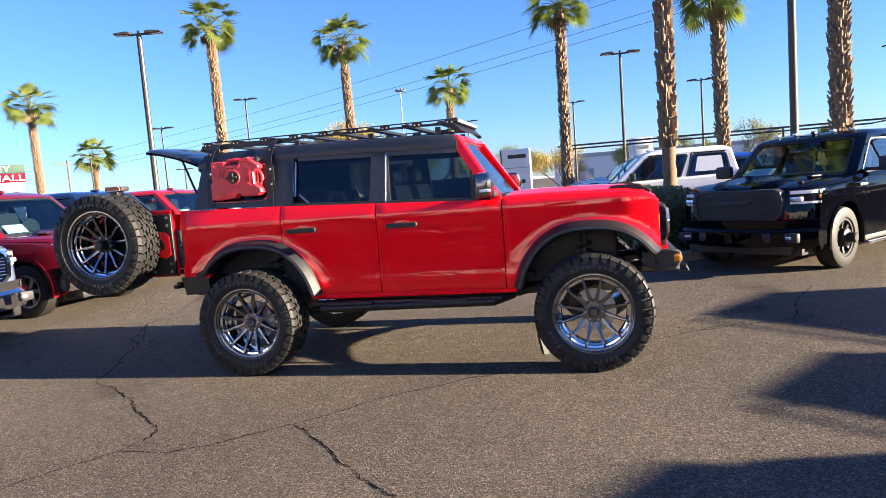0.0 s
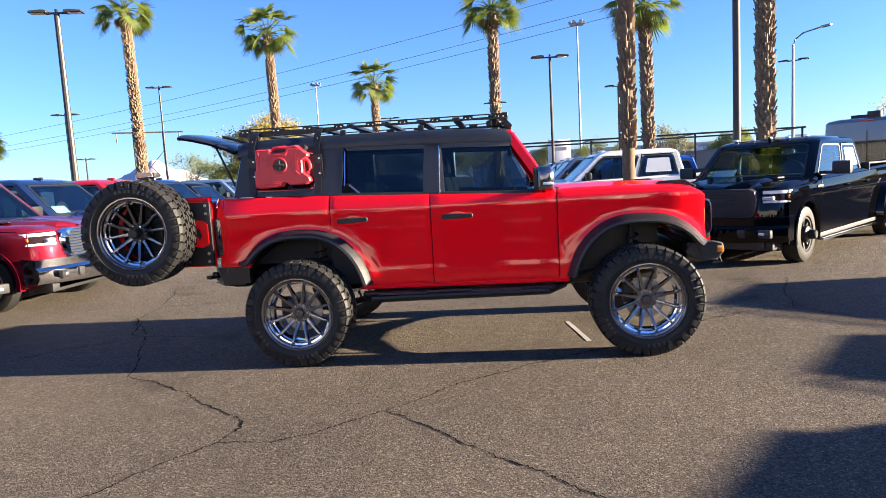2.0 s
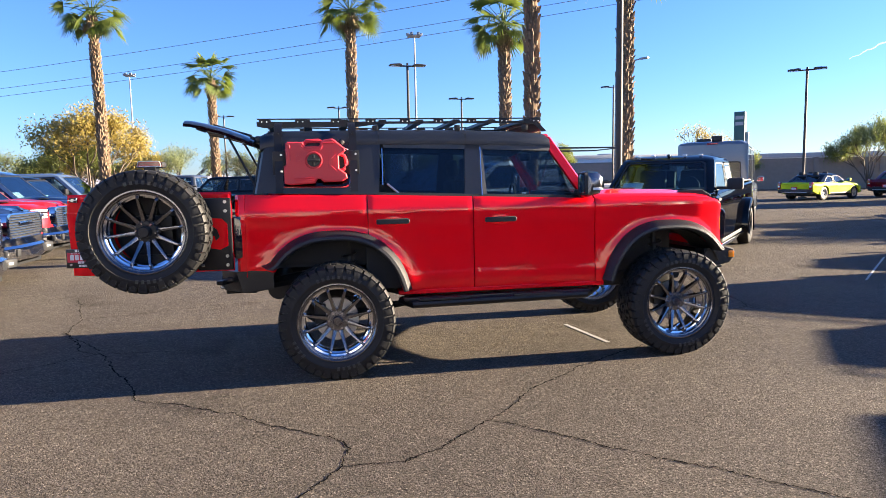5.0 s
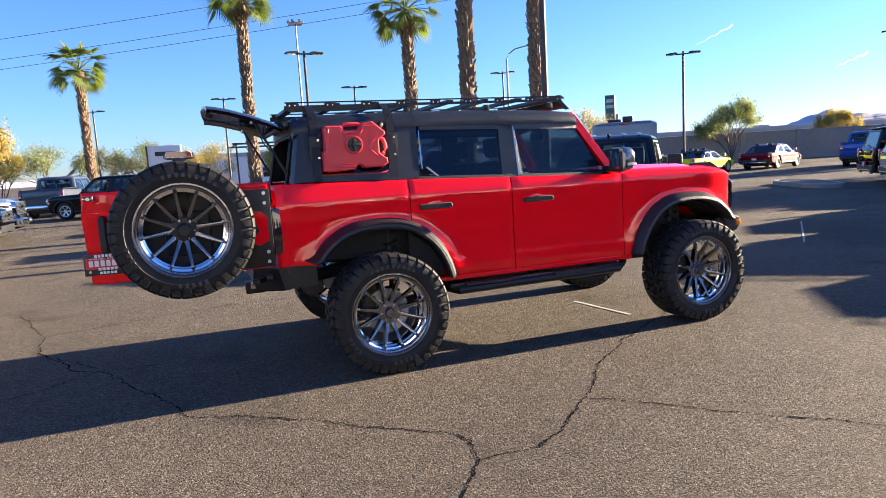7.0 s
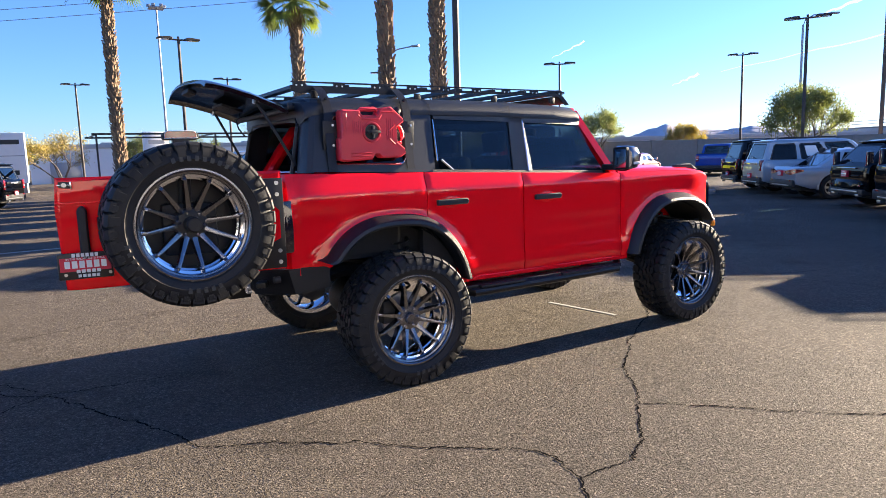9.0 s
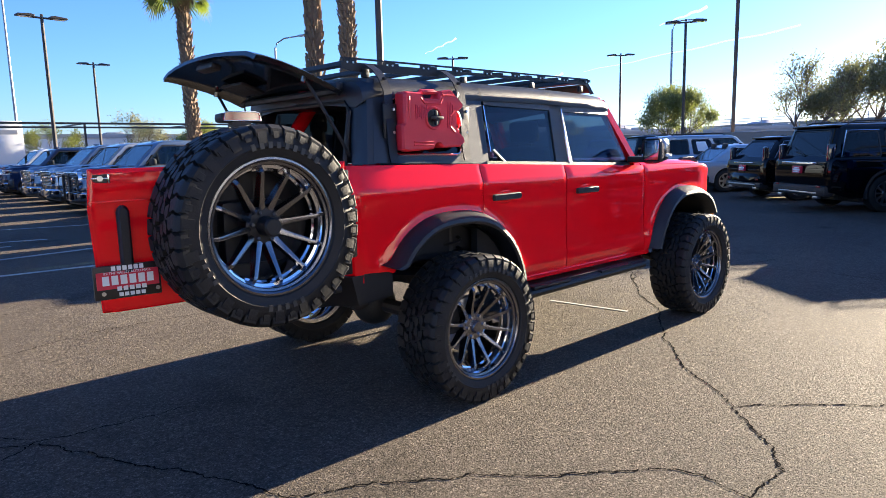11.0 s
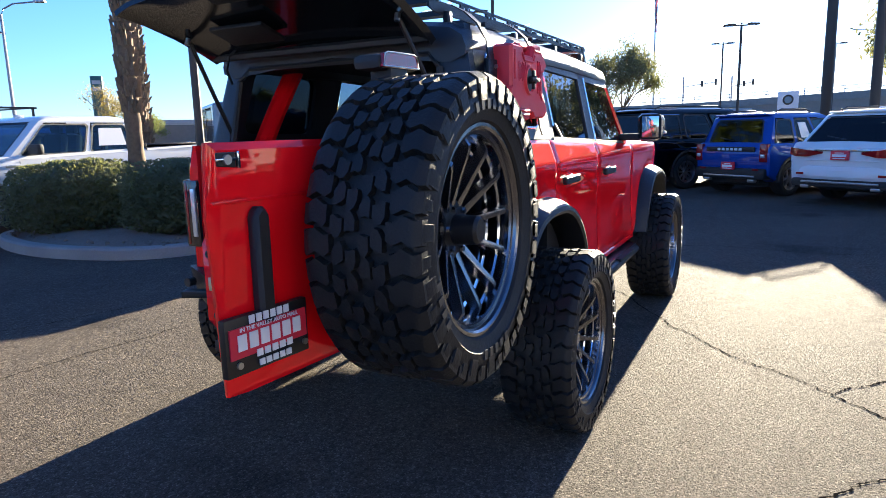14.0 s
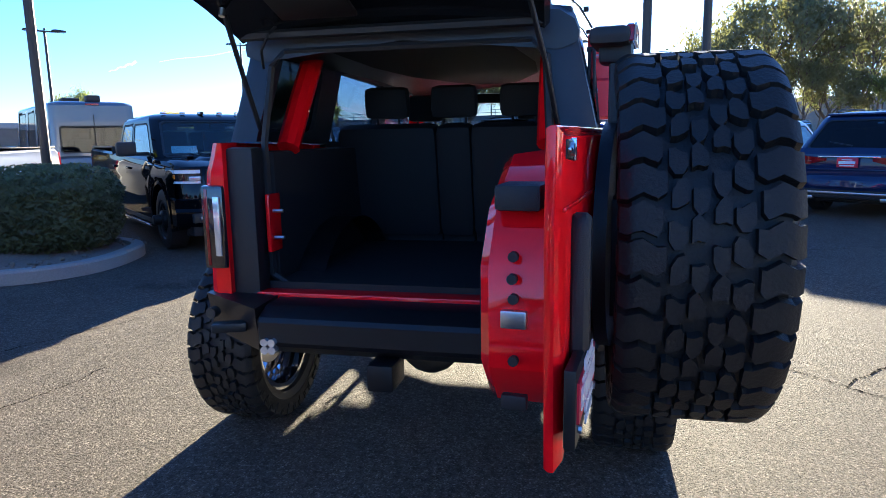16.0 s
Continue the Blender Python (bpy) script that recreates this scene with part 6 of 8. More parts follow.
for x_ in (0.06, 0.25):
    for z in (0.91, 0.98, 1.33, 1.40):
        part("hinge_bolt", disc((x_, 0.080, z), 0.013, 0.012, "y", 8), SILVER_METAL, hp)
# spare carrier and stalk lamp
car_arm = bmesh.new()
box((0.58, 0.10, 1.16), (0.30, 0.14, 0.30), 0.03, car_arm)
box((0.59, 0.09, 1.45), (0.07, 0.05, 0.42), 0.012, car_arm)
box((0.59, 0.08, 1.66), (0.09, 0.08, 0.06), 0.012, car_arm)
# dark disc added so the gap between the spokes looks dark, not gate red
part("spare_dark_disc", disc((0.59, 0.075, 1.20), 0.29, 0.03, "y", 32), BLACK_STEEL, gate)
part("spare_carrier", car_arm, BLACK_STEEL, gate)
stalk = part("high_brake_light", box((0.59, 0.07, 1.69), (0.20, 0.10, 0.045), 0.02), BLACK_PLASTIC, gate, "third brake light on a stalk")
part("brake_lens", prism([(0.50, 1.674), (0.68, 1.674), (0.672, 1.712), (0.655, 1.718), (0.525, 1.718), (0.508, 1.712)], 0.108, 0.126, bevel=0.003), LENS_RED, stalk)
part("lens_border", tube([(0.502, 0.128, 1.677), (0.678, 0.128, 1.677), (0.670, 0.128, 1.712), (0.655, 0.128, 1.717), (0.525, 0.128, 1.717), (0.510, 0.128, 1.712), (0.502, 0.128, 1.677)], 0.0025, 5), WHITE_PLASTIC, stalk)
big_wheel(gate, pose(0.59, 0.246, 1.20, 0, 0, 186.5) @ Matrix.Rotation(radians(8), 4, "Y"), brake=False)
# dealer plate
pl = part("dealer_plate", box((1.13, 0.068, 0.99), (0.27, 0.022, 0.145), 0.004), PLATE_BLACK, gate, "black and red dealer plate with white lettering")
part("red_field", box((1.13, 0.081, 1.00), (0.25, 0.005, 0.075)), PLATE_RED, pl)
face = Matrix.Rotation(math.pi, 4, "Z") @ Matrix.Rotation(radians(90), 4, "X")
me = text_mesh("IN THE VALLEY AUTO MALL", 0.0145, 0.0012, 1.05)
me.transform(Matrix.Translation((1.13, 0.0850, 1.031)) @ face)
me.materials.append(WHITE_PLASTIC)
part("plate_lettering", me, WHITE_PLASTIC, pl)
# names stand as rows of plain bars
for count, wide, high, x, z in ((6, 0.135, 0.020, 1.13, 1.051), (6, 0.215, 0.040, 1.13, 1.000), (5, 0.125, 0.018, 1.118, 0.962), (5, 0.112, 0.016, 1.118, 0.936)):
    step = wide / count
    for k in range(count):
        part("lettering_bar", box((x - wide / 2 + step * (k + 0.5), 0.0845, z), (step * 0.74, 0.003, high)), WHITE_PLASTIC, pl)
for x in (1.23, 1.012):
    part("plate_emblem", disc((x, 0.083, 0.945), 0.009, 0.006, "y", 8), SILVER_METAL, pl)

# hatch glass, raised
HATCH = pose(-3.585 - CAR_X, 0.045, 1.885, 0, 18, 0)
h = bmesh.new()
rings = []
for x, dz, hw in ((0.0, 0.0, 0.615), (-0.10, 0.012, 0.622), (-0.25, 0.018, 0.630), (-0.40, 0.012, 0.638), (-0.50, 0.0, 0.642), (-0.545, -0.010, 0.636)):
    top = [(x - 0.050 * (x / 0.575) ** 2 * (1 - q * q), hw * q, dz + 0.020 - 0.030 * q * q - 0.020 * max(0, abs(q) - 0.9) * 10) for q in (-1, -0.95, -0.85, -0.6, -0.3, 0, 0.3, 0.6, 0.85, 0.95, 1)]
    rings.append(top + [(px, py * 0.97, pz - 0.022) for px, py, pz in reversed(top)])
loft(rings, bm=h)
hatch = part("hatch_glass", h, HATCH_BLACK, car, "raised dark rear hatch glass", HATCH)
part("hatch_lip", tube([(-0.02, -0.60, -0.03), (-0.02, 0.60, -0.03)], 0.02, 6), BLACK_PLASTIC, hatch)
part("hatch_wiper", tube([(-0.10, 0.05, 0.045), (-0.45, 0.10, 0.040)], 0.012, 6), BLACK_PLASTIC, hatch)
part("latch_bar", box((-0.52, 0, -0.03), (0.06, 0.22, 0.035), 0.012), BLACK_PLASTIC, hatch)
part("lift_tab", box((-0.20, 0.22, -0.02), (0.16, 0.30, 0.02), 0.008), BLACK_PLASTIC, hatch)
for s in (-1, 1):
    part("hatch_hinge", box((0.03, s * 0.42, 0.012), (0.16, 0.07, 0.035), 0.01), BLACK_PLASTIC, hatch)
    part("ball_stud", disc((-0.22, s * 0.56, -0.035), 0.012, 0.03, "z", 8), SILVER_METAL, hatch)
    bpart("gas_strut", tube([(-3.58, s * 0.60, 1.50), (-3.68, s * 0.585 + 0.02, 1.70), (-3.79, s * 0.56 + 0.045, 1.915)], 0.010, 8), BLACK_STEEL, label="hatch gas strut")
bpart("wiper_hose", tube([(-3.60, 0.45, 1.93), (-3.66, 0.50, 1.86), (-3.63, 0.55, 1.80), (-3.58, 0.57, 1.74)], 0.006, 6), BLACK_PLASTIC)

# roof rack
rack = bpart("roof_rack", tube([(-3.5, -0.02, 1.985), (-3.5, 0.02, 1.985)], 0.004, 6), BLACK_STEEL, label="low black aluminium roof rack")
for s in (-1, 1):
    pts = [(-3.56, 2.030), (-1.19, 2.030), (-1.10, 1.94), (-1.14, 1.935), (-1.22, 2.005), (-1.45, 2.010), (-2.55, 2.010), (-2.75, 1.985), (-3.50, 1.98), (-3.56, 1.995)]
    ro = bpart("rack_side_rail", prism(pts, s * 0.515, s * 0.525), BLACK_STEEL, rack)
    bpart("rail_cap", box((-2.37, s * 0.520, 2.052), (2.37, 0.012, 0.010)), BLACK_STEEL, ro)
    for k in range(9):
        bpart("rail_web", box((-3.50 + k * 0.288, s * 0.520, 2.039), (0.085, 0.010, 0.020)), BLACK_STEEL, ro)
        for dx in (-0.02, 0.02):
            bpart("rail_bolt", disc((-3.50 + k * 0.288 + dx, s * 0.527, 2.030), 0.006, 0.008, "y", 6), SILVER_METAL, ro)
    for x in (-3.4, -2.6, -1.9, -1.3):
        bpart("rack_foot", box((x, s * 0.528, 1.972), (0.05, 0.025, 0.05), 0.008), BLACK_STEEL, rack)
for k in range(8):
    x = -3.48 + k * 0.315
    bpart("rack_slat", prism([(x - 0.035, 2.02), (x + 0.035, 2.02), (x + 0.03, 2.045), (x - 0.03, 2.045)], -0.515, 0.515), BLACK_STEEL, rack)
fair = loft([[(-1.170, -0.51, 2.020), (-1.170, 0.51, 2.020), (-1.105, 0.50, 1.955), (-1.105, -0.50, 1.955)], [(-1.176, -0.51, 2.016), (-1.176, 0.51, 2.016), (-1.111, 0.50, 1.951), (-1.111, -0.50, 1.951)]])
bpart("wind_fairing", fair, BLACK_STEEL, rack)
lb = bpart("light_bar", box((-1.165, 0, 2.046), (0.055, 0.96, 0.042), 0.010), BLACK_STEEL, rack, "slim light bar on the rack's front edge")
bpart("light_bar_lens", box((-1.139, 0, 2.046), (0.008, 0.90, 0.028)), LENS_CLEAR, lb)
# fuel can on its straps
jx0, jx1, jz0, jz1 = -3.345, -2.850, 1.515, 1.878
yb = -0.70
def can_at(u, v):
    return (jx0 + (jx1 - jx0) * u, jz0 + (jz1 - jz0) * v)
can = bmesh.new()
JO = [can_at(u, v) for u, v in ((0.0, 0.03), (0.0, 0.41), (0.035, 0.44), (0.035, 0.90), (0.07, 0.935), (0.30, 0.93), (0.35, 0.84), (0.56, 0.84), (0.62, 0.97), (0.77, 1.0), (0.80, 0.98), (0.975, 0.78), (0.975, 0.72), (0.87, 0.62), (0.87, 0.35), (0.985, 0.23), (1.0, 0.13), (0.92, 0.06), (0.62, 0.05), (0.57, 0.12), (0.52, 0.12), (0.48, 0.03), (0.10, 0.0))]
loft([[(x, yb, z) for x, z in inset(JO, 0.010)], [(x, yb - 0.012, z) for x, z in JO], [(x, yb - 0.082, z) for x, z in JO], [(x, yb - 0.097, z) for x, z in inset(JO, 0.010)]], bm=can)
jo = bpart("fuel_can", can, RED_DULL, label="flat red plastic fuel can", sharp=22)
def can_bar(pts, r):
    return tube([(*can_at(u, v)[:1], yb - 0.050, can_at(u, v)[1]) for u, v in pts], r, 8)
bpart("can_handle", can_bar(((0.31, 0.88), (0.36, 0.945), (0.56, 0.955), (0.61, 0.92)), 0.016), RED_DULL, jo)
bpart("can_grip", can_bar(((0.90, 0.66), (0.955, 0.62), (0.985, 0.52), (0.985, 0.44), (0.955, 0.34), (0.90, 0.30)), 0.015), RED_DULL, jo)
for u0, v0, u1, v1 in ((0.10, 0.86, 0.10, 0.52), (0.16, 0.10, 0.46, 0.10), (0.16, 0.15, 0.46, 0.15), (0.62, 0.90, 0.80, 0.90), (0.82, 0.66, 0.74, 0.56), (0.82, 0.30, 0.74, 0.40), (0.28, 0.84, 0.34, 0.76), (0.34, 0.76, 0.58, 0.76), (0.58, 0.76, 0.62, 0.84)):
    (x0, z0), (x1, z1) = can_at(u0, v0), can_at(u1, v1)
    bpart("can_rib", tube([(x0, yb - 0.097, z0), (x1, yb - 0.097, z1)], 0.006, 6), RED_DULL, jo)
cx_, cz_ = can_at(0.47, 0.53)
ring_ = lathe([(0.050, 0.0), (0.056, -0.010), (0.064, -0.010), (0.070, 0.0)], 28)
bmesh.ops.translate(ring_, verts=ring_.verts, vec=(cx_, yb - 0.097, cz_))
bpart("mount_ring", ring_, RED_DULL, jo)
bpart("mount_recess", disc((cx_, yb - 0.095, cz_), 0.050, 0.008, "y", 24), PLATE_BLACK, jo)
knob = disc((cx_, yb - 0.112, cz_), 0.018, 0.04, "y", 14)
box((cx_, yb - 0.126, cz_), (0.100, 0.018, 0.018), 0.006, knob)
box((cx_, yb - 0.118, cz_), (0.020, 0.014, 0.085), 0.005, knob)
bpart("mount_knob", knob, DARK_METAL, jo, "dark clamp knob")
cap_ = lathe([(0.0, -0.030), (0.022, -0.030), (0.026, -0.022), (0.026, 0.0)], 14)
bmesh.ops.rotate(cap_, verts=cap_.verts, cent=(0, 0, 0), matrix=Matrix.Rotation(radians(-90), 3, "X") @ Matrix.Rotation(radians(40), 3, "Z"))
bmesh.ops.translate(cap_, verts=cap_.verts, vec=(can_at(0.90, 0.90)[0], yb - 0.05, can_at(0.90, 0.90)[1]))
bpart("filler_cap", cap_, BLACK_PLASTIC, jo, "black filler cap")
for k in range(7):
    bpart("can_print", box((can_at(0.20 + 0.028 * k, 0)[0], yb - 0.0985, can_at(0, 0.62)[1]), (0.006, 0.004, 0.085 - 0.012 * (k % 3))), PLATE_RED, jo)
for k in range(4):
    bpart("can_print", box((can_at(0.70 + 0.03 * k, 0)[0], yb - 0.0985, can_at(0, 0.58)[1]), (0.006, 0.004, 0.15 - 0.03 * (k % 2))), PLATE_RED, jo)
for x0 in (-3.385, -2.80):
    mp = bpart("mount_plate", box((x0, -0.728, 1.69), (0.095, 0.010, 0.19), 0.004), BLACK_STEEL, label="black slotted mounting plate")
    for z in (1.625, 1.755):
        bpart("plate_bolt", disc((x0 + 0.02, -0.737, z), 0.009, 0.012, "y", 8), SILVER_METAL, mp)
for x in (-3.385, -2.80):
    stp = bmesh.new()
    path = [(-0.535, 2.02), (-0.60, 1.985), (-0.655, 1.935), (-0.70, 1.86), (-0.735, 1.50), (-0.75, 1.455)]
    rings = []
    for y, z in path:
        rings.append([(x - 0.030, y - 0.018, z), (x + 0.030, y - 0.018, z), (x + 0.030, y - 0.010, z), (x - 0.030, y - 0.010, z)])
    loft(rings, bm=stp)
    so = bpart("can_bracket", stp, BLACK_STEEL, label="black bent steel strap bracket")
    for z in (1.52, 1.62, 1.78, 1.93):
        bpart("bracket_bolt", disc((x, -0.735 + (z - 1.5) * 0.1, z), 0.010, 0.02, "y", 8), DARK_METAL, so)
bpart("can_back_plate", box((-3.09, -0.708, 1.69), (0.62, 0.012, 0.20), 0.004), BLACK_STEEL)


# ---- ground ----
gm = bmesh.new()
for r0, r1 in ((0, 30), (30, 90), (90, 400), (400, 2500)):
    n = 48
    a = [gm.verts.new((r0 * math.cos(2 * math.pi * k / n), r0 * math.sin(2 * math.pi * k / n), 0)) for k in range(n)] if r0 else [gm.verts.new((0, 0, 0))]
    b = [gm.verts.new((r1 * math.cos(2 * math.pi * k / n), r1 * math.sin(2 * math.pi * k / n), 0)) for k in range(n)]
    for k in range(n):
        j = (k + 1) % n
        gm.faces.new((a[0], b[k], b[j]) if not r0 else (a[k], b[k], b[j], a[j]))
bmesh.ops.remove_doubles(gm, verts=gm.verts, dist=1e-4)
tagged(part("ground", gm, ASPHALT), "weathered grey-brown asphalt car park with long cracks", "ground", "", "structure")


def crack(way, w, seed, label="dark branching crack in the asphalt"):
    """A wandering crack as a thin flat strip, darkened to look sunken."""
    rng = random.Random(seed)
    pts = []
    for (x0, y0), (x1, y1) in zip(way, way[1:]):
        n = max(2, int(math.hypot(x1 - x0, y1 - y0) / 0.018))
        for k in range(n):
            f = k / n
            pts.append(Vector((x0 + (x1 - x0) * f, y0 + (y1 - y0) * f, 0.003)))
    pts.append(Vector((*way[-1], 0.003)))
    jig = []
    for i, p in enumerate(pts):
        q = noise.noise_vector(Vector((p.x * 2.2, p.y * 2.2, seed))) * 0.05 + noise.noise_vector(Vector((p.x * 9, p.y * 9, seed + 5))) * 0.025 + noise.noise_vector(Vector((p.x * 41, p.y * 41, seed + 9))) * 0.022
        q.z = 0
        jig.append(p + q)
    bm = bmesh.new()
    last = None
    for i, p in enumerate(jig):
        d = (jig[min(i + 1, len(jig) - 1)] - jig[max(0, i - 1)])
        s = Vector((-d.y, d.x, 0)).normalized()
        ww = w * rng.uniform(0.25, 0.95) * min(1.0, 0.25 + min(i, len(jig) - 1 - i) / 6)
        cur = (bm.verts.new(p + s * ww), bm.verts.new(p - s * ww * rng.uniform(0.4, 1.2)))
        if last:
            bm.faces.new((last[0], last[1], cur[1], cur[0]))
        last = cur
    return tagged(part("crack", bm, CRACK), label, "crack", "cracks in the asphalt", "structure")


for k, way in enumerate((
    [(-5.82, 7.35), (-5.36, 6.5), (-5.02, 6.13), (-4.41, 4.85), (-3.68, 4.35), (-2.96, 3.72), (-2.95, 3.55), (-3.07, 3.3), (-3.3, 2.9), (-3.7, 2.0)],
    [(-3.03, 3.38), (-2.67, 3.38), (-2.3, 3.62), (-2.05, 3.88), (-1.6, 4.42), (-1.08, 4.88), (-0.28, 5.36), (0.23, 5.87), (1.26, 6.6)],
    [(-2.05, 3.88), (-1.8, 3.67), (-1.5, 3.36), (-1.24, 3.11), (-0.92, 2.77), (-0.4, 2.3), (0.4, 1.6)],
    [(0.47, 6.59), (0.84, 6.31), (1.7, 6.69), (2.2, 5.9), (3.4, 5.6)],
    [(1.7, 6.69), (1.96, 7.5), (2.4, 8.5)],
    [(-6.1, 5.4), (-5.74, 5.78), (-5.13, 6.34), (-4.33, 6.23)],
    [(-5.13, 6.34), (-5.77, 7.28), (-5.87, 8.01), (-6.4, 9.6)],
    [(-1.4, 9.0), (-3.5, 9.8), (-6.5, 10.2)],
    [(2.2, 5.9), (2.6, 5.0), (2.4, 3.6), (2.9, 2.2)],
    [(-2.5, 8.4), (-4.2, 8.6), (-5.8, 8.0)],
)):
    crack(way, 0.0085 if k < 3 else 0.007, k)
for k, (a, b, w) in enumerate((((-0.62, 6.35), (-0.50, 5.55), 0.022), ((4.4, 7.9), (6.6, 9.9), 0.014), ((-3.6, 16.0), (-7.4, 15.6), 0.05), ((-4.6, 14.2), (-0.95, 14.7), 0.055), ((-4.6, 12.6), (-2.3, 12.4), 0.055), ((-4.2, 17.0), (-2.9, 16.6), 0.05), ((-4.2, 19.7), (-1.4, 18.8), 0.055))):
    d = (Vector(b) - Vector(a)).normalized()
    s = Vector((-d.y, d.x)) * w
    tagged(part("painted_line", prism([tuple(Vector(a) + s), tuple(Vector(b) + s), tuple(Vector(b) - s), tuple(Vector(a) - s)], 0.0005, 0.004, "z"), PAINT_LINE), "worn pale painted parking line", "road marking", "parking lines", "structure")


# ---- planting islands ----
def island(name, pts, label, h=0.15, w=0.16):
    """A raised kerb ring round a gravel bed."""
    fine = []
    n = len(pts)
    for i in range(n):
        p0, p1, p2, p3 = (Vector(pts[(i + k - 1) % n]) for k in range(4))
        for k in range(6):
            t = k / 6
            fine.append(0.5 * ((2 * p1) + (p2 - p0) * t + (2 * p0 - 5 * p1 + 4 * p2 - p3) * t * t + (3 * p1 - p0 - 3 * p2 + p3) * t ** 3))
    fine = [tuple(p) for p in fine]
    inner = inset(fine, w)
    bm = bmesh.new()
    rings = [[(*p, -0.02) for p in fine], [(*p, h - 0.025) for p in fine], [(*p, h) for p in inset(fine, 0.025)], [(*p, h) for p in inner], [(*p, -0.02) for p in inner]]
    loft(rings, caps=False, bm=bm)
    k = tagged(part(name + "_kerb", bm, CONCRETE), label, "kerb", "", "structure")
    bed = bmesh.new()
    c = sum((Vector(p) for p in inner), Vector((0, 0))) / len(inner)
    loft([[(*p, h - 0.05) for p in inner], [(*(c + (Vector(p) - c) * 0.5), h + 0.02) for p in inner]], caps=False, bm=bed)
    bed.faces.new([v for v in bed.verts if abs(v.co.z - (h + 0.02)) < 1e-6])
    tagged(part(name + "_bed", bed, GRAVEL), "brown gravel bed inside the kerb", "gravel", "", "structure")


island("island_near", [(-0.75, 11.5), (-0.1, 10.85), (0.8, 10.85), (1.6, 11.35), (2.0, 13.0), (1.9, 14.5), (0.9, 15.05), (-0.4, 14.6), (-0.95, 13.0)], "rounded pale concrete kerb of the planting island")
island("island_far", [(14.9, 15.7), (15.5, 16.2), (16.6, 18.2), (16.4, 19.4), (15.6, 19.0), (14.4, 16.4)], "pale concrete kerb of the planting island")
hedge(0.82, 11.98, 0.12, (0.76, 0.74, 0.53), 31, 10)
hedge(0.45, 13.95, 0.12, (0.82, 0.9, 0.53), 32, 40)
hedge(1.62, 12.5, 0.12, (0.30, 0.34, 0.40), 33, 0)
rocks = bmesh.new()
rng = random.Random(4)
for _ in range(260):
    x, y = rng.uniform(-0.5, 1.7), rng.uniform(11.1, 14.5)
    r = rng.uniform(0.012, 0.04)
    bmesh.ops.create_icosphere(rocks, subdivisions=1, radius=r, matrix=Matrix.Translation((x, y, 0.125 + r * 0.3)) @ Euler((rng.uniform(0, 3), rng.uniform(0, 3), 0)).to_matrix().to_4x4() @ Matrix.Diagonal((1, 0.8, 0.6, 1)))
tagged(part("gravel_stones", rocks, GRAVEL), "loose brown stones on the gravel bed", "gravel", "", "stuff")

# ---- palms ----
palm(1.36, 13.65, 7.2, 0.125, 0.12, 1, 0.004, 1.15, 0, 1.9)
palm(4.9, 28.4, 8.0, 0.23, 0.2, 2, 0.012, 1.35, 190)
palm(6.3, 19.6, 8.2, 0.22, 0.19, 3, 0.0, 1.3, 0)
palm(-1.5, 34.8, 10.0, 0.25, 0.20, 4, 0.003, 1.45, 60)
palm(-11.0, 51.5, 9.0, 0.27, 0.24, 5, 0.004, 1.7, 200)
palm(-15.8, 42.0, 11.2, 0.26, 0.22, 6, 0.010, 1.6, 180)
palm(-22.6, 37.4, 12.2, 0.27, 0.23, 7, 0.02, 1.6, 150)
palm(-46.0, 47.0, 10.5, 0.27, 0.24, 8, 0.012, 1.8, 160)
palm(-55.0, 64.0, 7.5, 0.27, 0.25, 9, 0.0, 2.0, 30)

# ---- lamps ----
lot_lamp(-17.7, 23.9, 8.5, turn=13, r=0.13)
lot_lamp(-27.0, 48.6, 9.5, turn=10)
lot_lamp(-33.0, 46.0, 7.6, turn=10)
lot_lamp(1.35, 34.4, 7.3, turn=5)
lot_lamp(7.2, 49.0, 7.35, turn=0)
lot_lamp(-1.7, 56.5, 7.5, turn=0)
lot_lamp(19.0, 48.4, 8.2, turn=-30)
lot_lamp(22.8, 32.3, 6.95, turn=-40)
lot_lamp(25.3, 18.6, 7.3, turn=-60)
lot_lamp(36.3, 29.2, 7.8, turn=-50)
lot_lamp(-52.0, 60.0, 7.5, turn=20)
lot_lamp(-45.0, 66.0, 5.5, turn=20)
lot_lamp(-12.0, 64.0, 7.5, turn=0)
lot_lamp(58.0, 9.4, 8.3, turn=-80)
lot_lamp(36.0, 6.7, 6.9, turn=-80)
lot_lamp(66.0, 0.5, 8.4, turn=-80)
tall_pole(3.95, 14.95, 12.5, 0.085)
tall_pole(53.9, 1.5, 28.0, 0.40, "thick tapering brown steel mast")
tall_pole(18.8, 1.75, 14.0, 0.155, "thick tapering brown pole")
street_light(40.5, 27.6, 10.5, -30)
street_light(16.6, 42.7, 9.0, -60)
street_light(80.0, -4.0, 11.0, 100)
mast_light(7.5, 76.0, 17.5)
mast_light(-32.0, 110.0, 18.0)

# ---- vehicles: east row, backs to the aisle ----
H = -39
dirE = Vector((math.cos(radians(H)), math.sin(radians(H)), 0))


def backed(x, y, L, turn=H):
    """Pose of a car whose tail centre stands at (x, y)."""
    d = Vector((math.cos(radians(turn)), math.sin(radians(turn)), 0))
    return pose(x + d.x * L / 2, y + d.y * L / 2, 0, 0, 0, turn)


def nosed(x, y, L, turn):
    d = Vector((math.cos(radians(turn)), math.sin(radians(turn)), 0))
    return pose(x - d.x * L / 2, y - d.y * L / 2, 0, 0, 0, turn)


